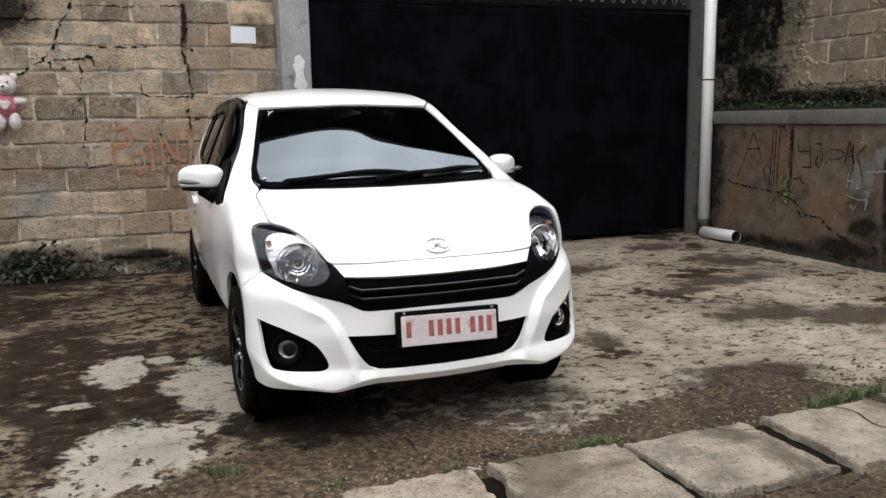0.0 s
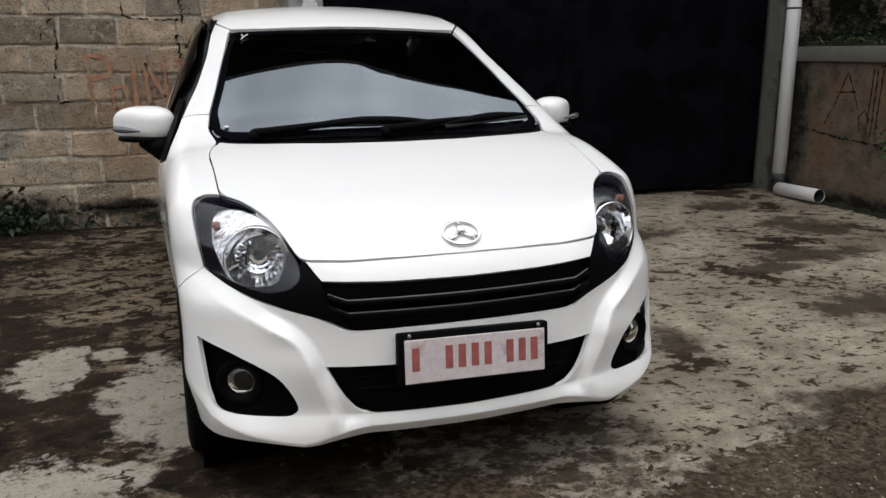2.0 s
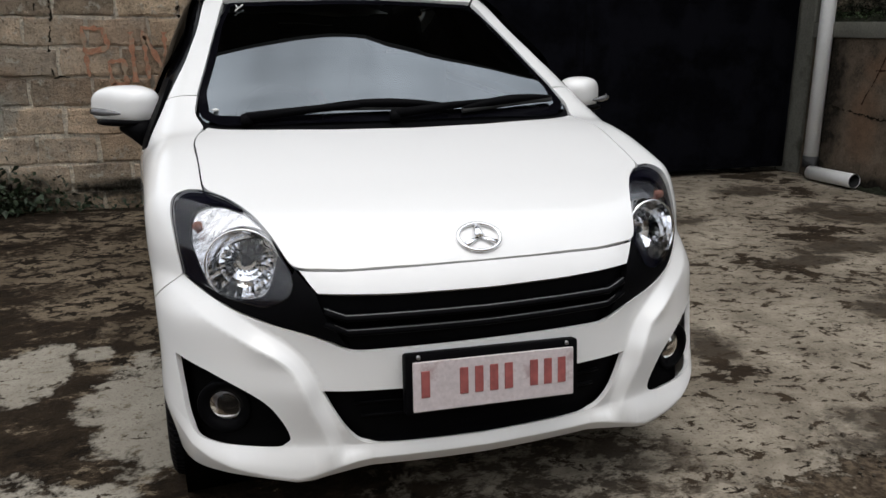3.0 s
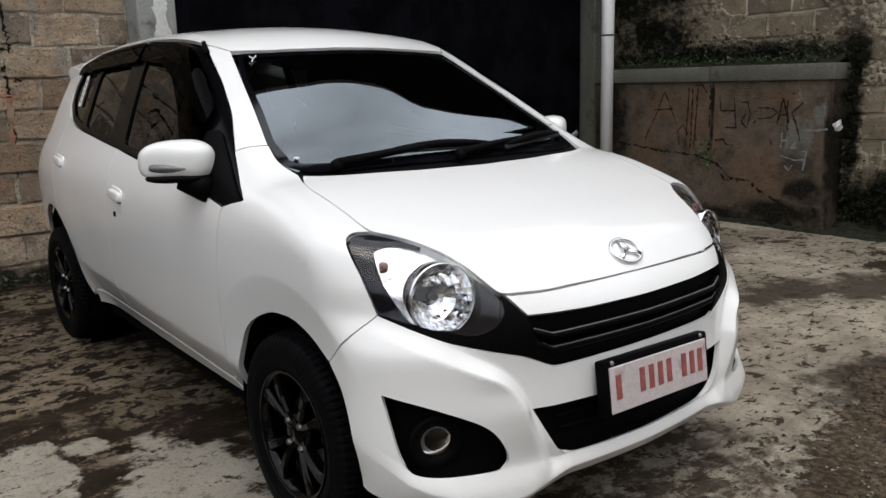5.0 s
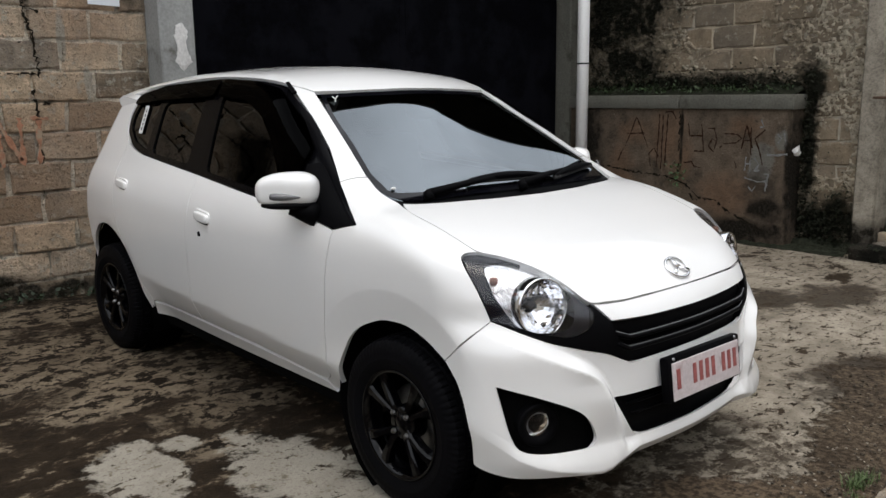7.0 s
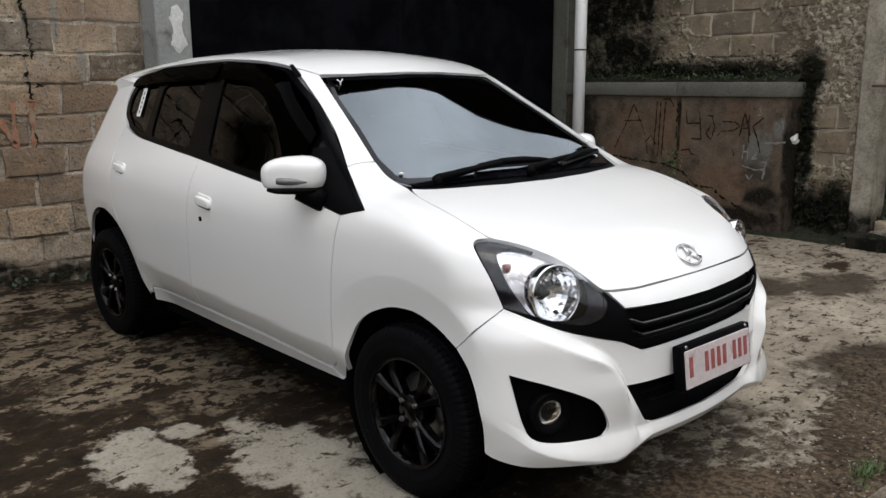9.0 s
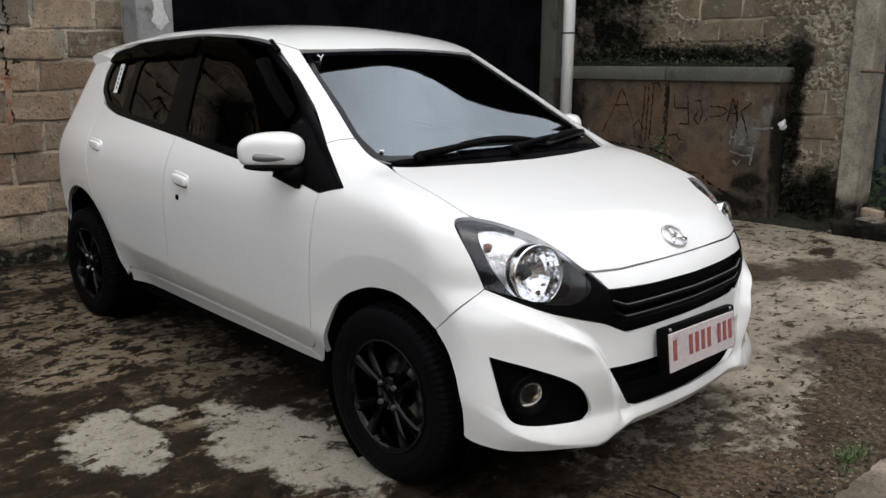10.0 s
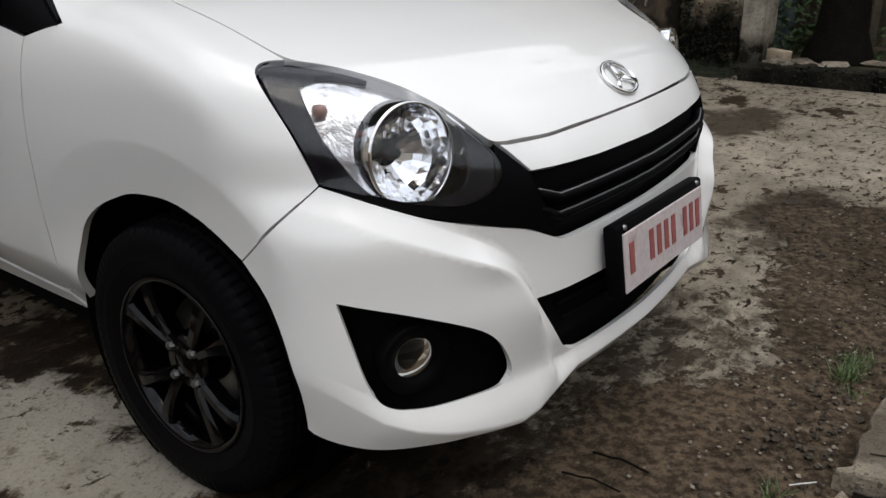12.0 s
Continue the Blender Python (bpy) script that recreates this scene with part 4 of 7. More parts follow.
foliage("wall_moss", [Vector((4.71 - abs(rnd.gauss(0, 0.02)), rnd.uniform(2.05, 4.4), 1.33 + abs(rnd.gauss(0, 0.09)))) for _ in range(1500)], MOSS, 0.028, rnd, "black mossy growth above the ledge", "moss")
foliage("wall_fern", [Vector((4.50 + rnd.uniform(-0.03, 0.01), rnd.gauss(3.10, 0.05), 0.58 + rnd.gauss(0, 0.06))) for _ in range(60)], LEAF, 0.035, rnd, "small green fern growing from the wall's joint", "fern")
foliage("weeds", [Vector((rnd.gauss(-1.86, 0.22), 4.60 + rnd.uniform(-0.14, 0.05), 0.02 + abs(rnd.gauss(0, 0.12)))) for _ in range(420)], WALL_WEED, 0.055, rnd, "dark leafy weeds at the foot of the block wall", "weeds")
foliage("weeds", [Vector((rnd.uniform(-3.4, 0.1), 4.63 + rnd.uniform(-0.08, 0.03), 0.01 + abs(rnd.gauss(0, 0.04)))) for _ in range(300)], WALL_WEED, 0.04, rnd, "sparse dark weeds along the block wall", "weeds")


# ---- drain covers, gravel, grass ----
def drain_slab(x0, x1, y0, y1, top, seed, label):
    """A worn precast slab: irregular rim, chamfer, slightly domed top."""
    rnd = random.Random(seed)
    ring = []
    for a, b in (((x0, y0), (x1, y0)), ((x1, y0), (x1, y1)), ((x1, y1), (x0, y1)), ((x0, y1), (x0, y0))):
        for i in range(16):
            t = i / 16
            j = 0.007 if i else 0.018
            bite = 0.024 * max(0.0, noise.noise((i * 0.6, seed * 3.1, a[0] + b[1])) - 0.15) / 0.5
            v = Vector((a[0] + (b[0] - a[0]) * t + rnd.uniform(-j, j), a[1] + (b[1] - a[1]) * t + rnd.uniform(-j, j), 0))
            ring.append(v + (Vector(((x0 + x1) / 2, (y0 + y1) / 2, 0)) - v).normalized() * bite)
    c, n, verts, faces = Vector(((x0 + x1) / 2, (y0 + y1) / 2, 0)), 64, [], []
    for s, z in ((1.0, -0.05), (1.0, top - 0.008), (0.985, top), (0.6, top + 0.003), (0.2, top + 0.001)):
        for p in ring:
            q = c + (p - c) * s
            verts.append((q.x - c.x, q.y - c.y, z + (rnd.uniform(-0.004, 0.002) if s >= 0.97 else 0)))
    for k in range(4):
        for i in range(n):
            faces.append((k * n + i, k * n + (i + 1) % n, (k + 1) * n + (i + 1) % n, (k + 1) * n + i))
    faces.append(tuple(range(4 * n, 5 * n)))
    return tagged(mesh_ob("drain_slab", verts, faces, SLAB, at=pose(c.x, c.y, 0, rnd.uniform(-0.6, 0.6), rnd.uniform(-0.5, 0.5), rnd.uniform(-1.2, 1.2))), label, "paving slab", "drain cover slabs")


for i, (a, b) in enumerate(((-3.19, -2.63), (-2.56, -1.96), (-1.90, -1.31), (-1.25, -0.63), (-0.55, -0.065), (-0.005, 0.535), (0.595, 1.155), (1.245, 1.82), (1.89, 2.49), (2.56, 3.16), (3.22, 3.81))):
    drain_slab(a, b, -0.785 - 0.02 * (i % 3), -0.290 - 0.015 * (i % 2), 0.030 + 0.008 * ((i * 7) % 3), i, "weathered grey concrete drain cover slab with chipped edges")
verts, faces = ribbon(wander([(1.60, -0.30, 0.0425), (1.63, -0.42, 0.0435), (1.58, -0.55, 0.044), (1.62, -0.60, 0.044)], 0.03, 0.008, random.Random(2), (0, 1)), 0.007, (0, 0, 1))
tagged(mesh_ob("slab_crack", verts, faces, CRACK), "thin dark crack in a drain slab", "crack", kind="structure")
for line in ([(0.95, -0.31), (1.00, -0.38), (1.12, -0.42), (1.17, -0.41)], [(1.90, -0.46), (2.05, -0.50), (2.22, -0.44), (2.44, -0.47)], [(0.10, -0.33), (0.14, -0.50), (0.09, -0.70)]):
    verts, faces = ribbon(wander([(x, y, 0.0465) for x, y in line], 0.02, 0.007, random.Random(3), (0, 1)), 0.006, (0, 0, 1))
    tagged(mesh_ob("slab_crack", verts, faces, CRACK), "thin dark crack in a drain slab", "crack", kind="structure")

# near-black sheet over the soil, painting in the shade between the slabs
GAP_SHADE = mat("slab_gap_shade_dark", (0.008, 0.0065, 0.005), 0.95, var=0.6, scale=20, fine=80, bump=1.0)
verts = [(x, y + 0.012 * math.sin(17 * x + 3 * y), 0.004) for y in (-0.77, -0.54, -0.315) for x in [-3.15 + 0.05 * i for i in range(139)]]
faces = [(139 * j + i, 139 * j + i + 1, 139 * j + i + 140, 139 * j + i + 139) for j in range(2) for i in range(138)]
tagged(mesh_ob("drain_bed", verts, faces, GAP_SHADE), "dark sheet added under the slabs for the shade in their gaps", "drain", kind="structure")


def gravel(name, count, area, size, seed, label, material=STONE):
    rnd = random.Random(seed)
    verts, faces = [], []
    for _ in range(count):
        x, y = area(rnd)
        s = size * rnd.uniform(0.4, 1.6)
        q = Euler((rnd.uniform(0, 6), rnd.uniform(0, 6), rnd.uniform(0, 6))).to_matrix()
        k = len(verts)
        for p in ((1, 0, 0), (-1, 0, 0), (0, 1, 0), (0, -1, 0), (0, 0, 1), (0, 0, -1)):
            d = q @ Vector(p) * s * rnd.uniform(0.6, 1.1)
            verts.append((x + d.x, y + d.y, max(-0.005, d.z * 0.6 + s * 0.25)))
        faces += [(k + a, k + b, k + c) for a, b, c in ((0, 2, 4), (2, 1, 4), (1, 3, 4), (3, 0, 4), (2, 0, 5), (1, 2, 5), (3, 1, 5), (0, 3, 5))]
    return tagged(mesh_ob(name, verts, faces, material), label, "gravel", kind="stuff")


gravel("gravel", 900, lambda r: (r.uniform(-1.6, 3.2), -0.28 + abs(r.gauss(0, 0.16))), 0.007, 1, "loose gravel along the drain slabs")
gravel("gravel", 260, lambda r: (r.gauss(1.75, 0.4), r.gauss(0.08, 0.14)), 0.008, 2, "loose gravel on the bare soil")
gravel("gravel", 900, lambda r: (r.uniform(-1.5, 4.0), -0.78 - abs(r.gauss(0, 0.3))), 0.008, 3, "loose gravel before the drain slabs")
gravel("gravel", 70, lambda r: (r.gauss(0.20, 0.16), -0.19 + r.gauss(0, 0.05)), 0.009, 4, "pale gravel stones beside a drain slab")
gravel("gravel", 420, lambda r: (r.uniform(-1.4, 2.2), -0.28 + abs(r.gauss(0, 0.17))), 0.0055, 5, "scattered small pale stones on the soil", PALE_STONE)
rnd = random.Random(9)
for x, y, h, n in ((1.62, -0.21, 0.07, 60), (1.74, -0.20, 0.08, 80), (1.86, -0.19, 0.08, 80), (1.98, -0.20, 0.09, 80), (2.12, -0.19, 0.08, 70), (2.28, -0.20, 0.09, 80), (0.47, -0.20, 0.06, 50), (0.56, -0.18, 0.05, 40), (0.40, -0.23, 0.035, 30), (0.57, -0.22, 0.05, 50), (0.50, -0.21, 0.05, 50), (-0.92, 0.13, 0.06, 30), (-0.86, 0.10, 0.05, 20), (-0.10, -0.2, 0.05, 30), (-0.55, -0.16, 0.05, 20)):
    tuft((x, y, 0), h, n, rnd, "small tuft of green grass beside the drain slabs")


# ---- things on the walls ----
def strokes(name, lines, x, material, parent, label, width=0.014, plane="x", jag=0.003):
    """Hand-drawn lines on a wall, a few millimetres proud."""
    rnd = random.Random(len(lines))
    verts, faces = [], []
    for line in lines:
        if plane == "x":
            pts, up = [(x, a, b) for a, b in line], (1, 0, 0)
        else:
            pts, up = [(a, x, b) for a, b in line], (0, 1, 0)
        broken = name == "crack"
        pts = wander(pts, 0.014 if broken else 0.025, jag, rnd, (1, 2) if plane == "x" else (0, 2))
        run, w = rnd.uniform(0, 9), []
        for i in range(len(pts)):
            swell = 0.62 + 1.1 * noise.noise((i * 0.21 + run, run, 0.0)) if broken else 1.0
            w.append(width * max(0.08, swell) * rnd.uniform(0.3, 1.4))
        v, f = ribbon(pts, w, up)
        if broken:
            f = [q for i, q in enumerate(f) if noise.noise((i * 0.33 + run, 5.0, run)) > -0.22]
        faces += [tuple(i + len(verts) for i in q) for q in f]
        verts += v
    return mesh_ob(name, verts, faces, material, parent, label)


strokes("scrawl", [[(3.70, 0.80), (3.57, 1.10), (3.43, 0.80)], [(3.68, 0.93), (3.47, 0.94)], [(3.72, 0.78), (3.78, 0.66)],
                   [(3.31, 1.12), (3.33, 0.62)], [(3.27, 1.12), (3.28, 0.60)], [(3.22, 1.12), (3.24, 0.62)], [(3.25, 1.14), (3.17, 1.15), (3.13, 1.08)],
                   [(3.40, 0.62), (3.42, 0.74), (3.36, 0.80), (3.31, 0.72)],
                   [(3.00, 1.04), (2.98, 0.93), (2.85, 0.93)], [(2.86, 1.04), (2.83, 0.79), (2.93, 0.79)], [(3.03, 0.68), (2.95, 0.69), (2.92, 0.65), (2.85, 0.64)],
                   [(2.79, 1.0), (2.73, 1.0), (2.70, 0.90), (2.73, 0.79), (2.78, 0.84), (2.75, 0.91), (2.70, 0.88)], [(2.67, 0.83), (2.65, 0.85)],
                   [(2.63, 0.96), (2.50, 0.95), (2.46, 0.92), (2.52, 0.88), (2.64, 0.87)],
                   [(2.46, 0.83), (2.42, 1.04), (2.36, 0.84)], [(2.45, 0.90), (2.37, 0.91)], [(2.38, 1.02), (2.37, 0.78)], [(2.25, 1.0), (2.34, 0.92), (2.30, 0.84), (2.26, 0.70)], [(2.52, 0.72), (2.50, 0.66)]], 4.514, DARK_SPRAY, low_wall, "dark hand-drawn scrawl", 0.014)
strokes("scrawl", [[(2.41, 0.76), (2.42, 0.64)], [(2.37, 0.74), (2.37, 0.63)], [(2.41, 0.70), (2.36, 0.70)], [(2.33, 0.75), (2.29, 0.70), (2.33, 0.64), (2.28, 0.65)], [(2.42, 0.58), (2.30, 0.55), (2.20, 0.56)],
                   [(2.38, 0.50), (2.34, 0.46), (2.31, 0.51)], [(2.24, 0.62), (2.20, 0.62), (2.22, 0.47)], [(2.29, 1.09), (2.26, 1.03), (2.30, 1.02)], [(2.14, 0.97), (2.10, 0.93), (2.13, 0.89)], [(2.08, 0.98), (2.06, 0.90)], [(2.22, 0.79), (2.12, 0.79), (2.04, 0.80)]], 4.5135, GREY_SPRAY, low_wall, "pale grey scrawl", 0.016)
strokes("crack", [[(4.10, 0.62), (3.6, 0.56), (3.22, 0.54), (3.0, 0.48), (2.86, 0.36), (2.70, 0.36), (2.60, 0.28), (2.36, 0.18), (2.25, 0.13), (2.15, 0.11)], [(3.0, 0.48), (2.92, 0.34), (2.78, 0.35)], [(3.09, 1.175), (3.09, 0.58)]], 4.513, CRACK, low_wall, "dark branching crack", 0.024, jag=0.007)
strokes("scrawl", [[(-1.27, 0.92), (-1.29, 1.25), (-1.16, 1.24), (-1.13, 1.12), (-1.27, 1.08)], [(-1.12, 0.86), (-1.14, 1.02), (-1.04, 1.03), (-1.03, 0.87), (-1.12, 0.86)],
                   [(-0.97, 0.88), (-0.98, 1.22)], [(-0.88, 0.90), (-0.90, 1.22), (-0.76, 0.92), (-0.76, 1.22)], [(-0.70, 1.22), (-0.58, 1.21)], [(-0.64, 1.21), (-0.66, 0.90)]], WALL_Y - 0.0225, RED_SPRAY, wall_north, "faded red hand-drawn scrawl", 0.032, "y")
strokes("crack", [[(-1.50, 2.60), (-1.52, 2.26), (-1.58, 2.13), (-1.61, 2.11), (-1.64, 2.02), (-1.68, 1.90), (-1.73, 1.86), (-1.76, 1.80), (-1.83, 1.77), (-1.92, 1.70), (-2.05, 1.66)], [(-1.72, 1.84), (-1.68, 1.81), (-1.55, 1.81), (-1.40, 1.83), (-1.38, 1.76)], [(-1.72, 1.82), (-1.70, 1.72), (-1.60, 1.74)]], WALL_Y - 0.0215, CRACK, wall_north, "wide dark stepped crack through the blocks", 0.026, "y", 0.010)
strokes("crack", [[(-0.65, 2.30), (-0.62, 2.10), (-0.68, 1.92), (-0.63, 1.75), (-0.62, 1.61), (-0.60, 1.50), (-0.66, 1.36), (-0.64, 1.20), (-0.66, 1.03), (-0.62, 0.86), (-0.66, 0.70)], [(-0.68, 1.92), (-0.58, 1.90)], [(-0.63, 1.72), (-0.72, 1.70)], [(-0.66, 1.32), (-0.56, 1.31)]], WALL_Y - 0.0212, CRACK, wall_north, "broken black joint running down the wall", 0.020, "y", 0.014)
strokes("crack", [[(-1.50, 1.80), (-1.47, 1.72), (-1.50, 1.60), (-1.49, 1.50), (-1.57, 1.44), (-1.57, 1.36)], [(-1.48, 1.48), (-1.47, 1.32), (-1.51, 1.10), (-1.52, 1.00), (-1.49, 0.92), (-1.40, 0.92)], [(-1.52, 2.24), (-1.30, 2.25), (-1.11, 2.24), (-0.85, 2.26), (-0.65, 2.26)],
                  [(-0.65, 2.24), (-0.64, 2.12), (-0.67, 2.0), (-0.67, 1.89), (-0.63, 1.75), (-0.62, 1.61), (-0.55, 1.58)], [(-1.46, 1.92), (-1.2, 1.915), (-0.95, 1.92)], [(-1.02, 1.62), (-1.02, 1.53), (-0.95, 1.505), (-0.61, 1.50)], [(-2.3, 2.15), (-2.0, 2.12), (-1.88, 2.10), (-1.78, 2.13), (-1.62, 2.12)]], WALL_Y - 0.021, CRACK, wall_north, "thin dark crack along the joints", 0.016, "y", 0.006)

verts = [(x, 0.0015 * math.sin(9 * x + 5 * z), z) for z in (0, 0.045, 0.09, 0.14) for x in (0, 0.05, 0.10, 0.15, 0.215)]
faces = [(5 * j + i, 5 * j + i + 1, 5 * j + i + 6, 5 * j + i + 5) for j in range(3) for i in range(4)]
sheet = mesh_ob("paper_notice", verts, faces, PAPER, at=pose(-0.258, WALL_Y - 0.024, 1.965, 0, 1.5, 0))
sheet.modifiers.new("thickness", "SOLIDIFY").thickness = 0.002
tagged(sheet, "blank white paper sheet stuck on the block wall", "paper")

for pts, nm in (([(0, 0, 1.70), (0.02, 0, 1.78), (0.06, 0, 1.80), (0.10, 0, 1.74), (0.09, 0, 1.64), (0.12, 0, 1.52), (0.05, 0, 1.46), (0.0, 0, 1.52), (0.02, 0, 1.62)], "spalled_patch"),):
    c = Vector((0.05, 0, 1.63))
    rim = [Vector(p) for p in wander(pts + [pts[0]], 0.02, 0.007, random.Random(1), (0, 2))][:-1]
    verts = [tuple(p) for p in rim] + [tuple(c + (p - c) * 0.8 - Vector((0, 0.006, 0))) for p in rim]
    n = len(rim)
    faces = [(i, (i + 1) % n, n + (i + 1) % n, n + i) for i in range(n)] + [tuple(range(n, 2 * n))]
    mesh_ob(nm, verts, faces, SPALL, post_gate, "pale spalled plaster patch", at=pose(0.24, 4.447, 0.06))


def teddy(at):
    """A hanging plush bear, one mesh."""
    bm = bmesh.new()
    for c, r, sc, k in (((0, 0, 0.36), 0.085, (1.05, 0.9, 0.95), 0), ((-0.068, 0, 0.428), 0.033, (1, 0.6, 1), 0), ((0.068, 0, 0.428), 0.033, (1, 0.6, 1), 0), ((0, -0.075, 0.340), 0.038, (1.1, 0.8, 0.85), 0),
                        ((0, 0, 0.20), 0.088, (0.95, 0.85, 1.05), 1), ((-0.098, -0.01, 0.235), 0.038, (1.5, 1, 0.9), 0), ((0.098, -0.01, 0.235), 0.038, (1.5, 1, 0.9), 0), ((-0.055, -0.02, 0.075), 0.048, (0.95, 1, 1.5), 0), ((0.055, -0.02, 0.075), 0.048, (0.95, 1, 1.5), 0),
                        ((-0.03, -0.074, 0.385), 0.009, (1, 1, 1), 2), ((0.03, -0.074, 0.385), 0.009, (1, 1, 1), 2), ((0, -0.108, 0.350), 0.012, (1.2, 0.8, 0.9), 2), ((-0.018, -0.078, 0.215), 0.026, (1, 0.4, 1), 0), ((0.018, -0.078, 0.215), 0.026, (1, 0.4, 1), 0), ((0, -0.079, 0.192), 0.026, (1, 0.4, 1), 0)):
        vs = bmesh.ops.create_icosphere(bm, subdivisions=3 if r > 0.02 else 1, radius=r, matrix=Matrix.Translation(c) @ Matrix.Diagonal((*sc, 1)))["verts"]
        for v in vs:
            if k != 2:
                v.co += Vector((noise.noise(v.co * 70), noise.noise(v.co * 70 + Vector((5, 0, 0))), noise.noise(v.co * 70 + Vector((0, 5, 0))))) * 0.004
        for fc in {q for v in vs for q in v.link_faces}:
            fc.material_index = k
    return tagged(part("teddy_bear", bm, [PLUSH, PINK, BEAD], smooth=True, at=pose(*at)), "pale plush teddy bear in a pink shirt on the block wall", "toy")


teddy((-2.05, 4.585, 1.24))
bm = bmesh.new()
bmesh.ops.create_icosphere(bm, subdivisions=3, radius=0.036)
for v in bm.verts:
    v.co = Vector((v.co.x * 0.5, v.co.y, v.co.z * 1.1)) + Vector((noise.noise(v.co * 25), noise.noise(v.co * 25 + Vector((3, 0, 0))), noise.noise(v.co * 25 + Vector((0, 3, 0))))) * 0.03
tagged(part("rag", bm, RAG, smooth=True, at=pose(4.515, 1.96, 0.83)), "crumpled white rag caught at the wall's corner", "rag")
v, f = tube([(4.60, 1.42, 1.27), (4.60, 1.30, 1.27), (4.62, 1.20, 1.26)], 0.010, 8)
tagged(mesh_ob("wall_hook", v, f, RUST, smooth=True), "rusty iron hook on the end post", "hook")
v, f = tube([(0, 0, 0), (0.058, 0.004, 0.001)], 0.0014, 6)
tagged(mesh_ob("drinking_straw", v, f, LABEL, smooth=True, at=pose(-0.045, -0.215, 0.006, 0, 0, -50)), "thin white stick lying beside a drain slab", "litter")
for a, b, r in (((-0.17, 0.16), (-0.17, 0.03), 0.0028), ((-0.27, 0.18), (-0.26, 0.05), 0.0022)):
    pts = wander([(a[0], a[1], 0.004), ((a[0] + b[0]) / 2 + 0.006, (a[1] + b[1]) / 2, 0.006), (b[0], b[1], 0.004)], 0.02, 0.003, random.Random(4), (0, 1))
    v, f = tube(pts, r, 6)
    tagged(mesh_ob("twig", v, f, BARK, smooth=True), "thin dark twig lying on the gravelly soil", "twig", "twigs on the soil")
foliage("palm_fronds", [Vector((4.95 + rnd.uniform(-0.25, 0.3), rnd.uniform(0.35, 0.95), 1.28 + rnd.uniform(0.0, 0.35))) for _ in range(120)], DARKLEAF, 0.12, random.Random(31), "dark drooping leaves beside the tree trunk", "leaves")
foliage("kerb_moss", [Vector((4.40 + rnd.uniform(-0.03, 0.12), rnd.uniform(-1.5, 1.5), 0.02 + rnd.uniform(0, 0.10))) for _ in range(1400)], MOSS, 0.03, random.Random(32), "black moss clinging to the kerb stones", "moss")


# ---- car: panels cut from the outer form ----
def cast(o, d, level, reach):
    """Where rays from o along d first meet the form at that level."""
    s = np.linspace(0, reach, 220)
    p = o[:, None, :] + s[None, :, None] * d[:, None, :]
    f = body(p[..., 0], p[..., 1], p[..., 2]) - level
    i = np.argmax(f < 0, axis=1)
    miss = f.min(axis=1) >= 0
    i = np.where(miss, np.argmin(f, axis=1), np.maximum(i, 1))
    lo, hi = s[np.maximum(i - 1, 0)], s[i]
    for _ in range(18):
        m = (lo + hi) / 2
        q = o + m[:, None] * d
        inn = body(q[:, 0], q[:, 1], q[:, 2]) - level < 0
        hi, lo = np.where(inn, m, hi), np.where(inn, lo, m)
    t = np.where(miss, s[i], hi)
    return o + t[:, None] * d


def slope(p, e=0.004):
    g = np.stack([body(*(p + k).T) - body(*(p - k).T) for k in np.eye(3) * e], axis=1)
    return g / np.maximum(np.linalg.norm(g, axis=1, keepdims=True), 1e-9)


AXIS_Y = 0.75


def flat(p, way):
    """3D places to the plane of a way of looking: side, top, back, round (about an upright axis) or a direction."""
    p = np.asarray(p, float)
    if isinstance(way, str):
        if way == "side":
            return p[:, [1, 2]]
        if way == "top":
            return p[:, [0, 1]]
        if way == "back":
            return p[:, [0, 2]]
        return np.stack([0.7 * np.arctan2(p[:, 0], AXIS_Y - p[:, 1]), p[:, 2]], axis=1)
    d = np.array(way, float) / np.linalg.norm(way)
    u = np.cross((0, 0, 1), d)
    u /= np.linalg.norm(u)
    return np.stack([p @ u, p @ np.cross(d, u)], axis=1)


def lifted(q, way, level):
    """Places of the plane back to the form."""
    n, z = len(q), np.zeros(len(q))
    if isinstance(way, str):
        if way == "side":
            return cast(np.stack([z + 1.15, q[:, 0], q[:, 1]], 1), np.tile((-1.0, 0, 0), (n, 1)), level, 1.1)
        if way == "top":
            return cast(np.stack([q[:, 0], q[:, 1], z + 1.8], 1), np.tile((0, 0, -1.0), (n, 1)), level, 1.7)
        if way == "back":
            return cast(np.stack([q[:, 0], z + 4.2, q[:, 1]], 1), np.tile((0, -1.0, 0), (n, 1)), level, 2.0)
        g = q[:, 0] / 0.7
        d = np.stack([-np.sin(g), np.cos(g), z], 1)
        return cast(np.stack([z, z + AXIS_Y, q[:, 1]], 1) - 1.3 * d, d, level, 1.25)
    d = np.array(way, float) / np.linalg.norm(way)
    u = np.cross((0, 0, 1), d)
    u /= np.linalg.norm(u)
    w = np.cross(d, u)
    return cast(q[:, :1] * u + q[:, 1:] * w + 2.2 * d, np.tile(-d, (n, 1)), level, 3.0)


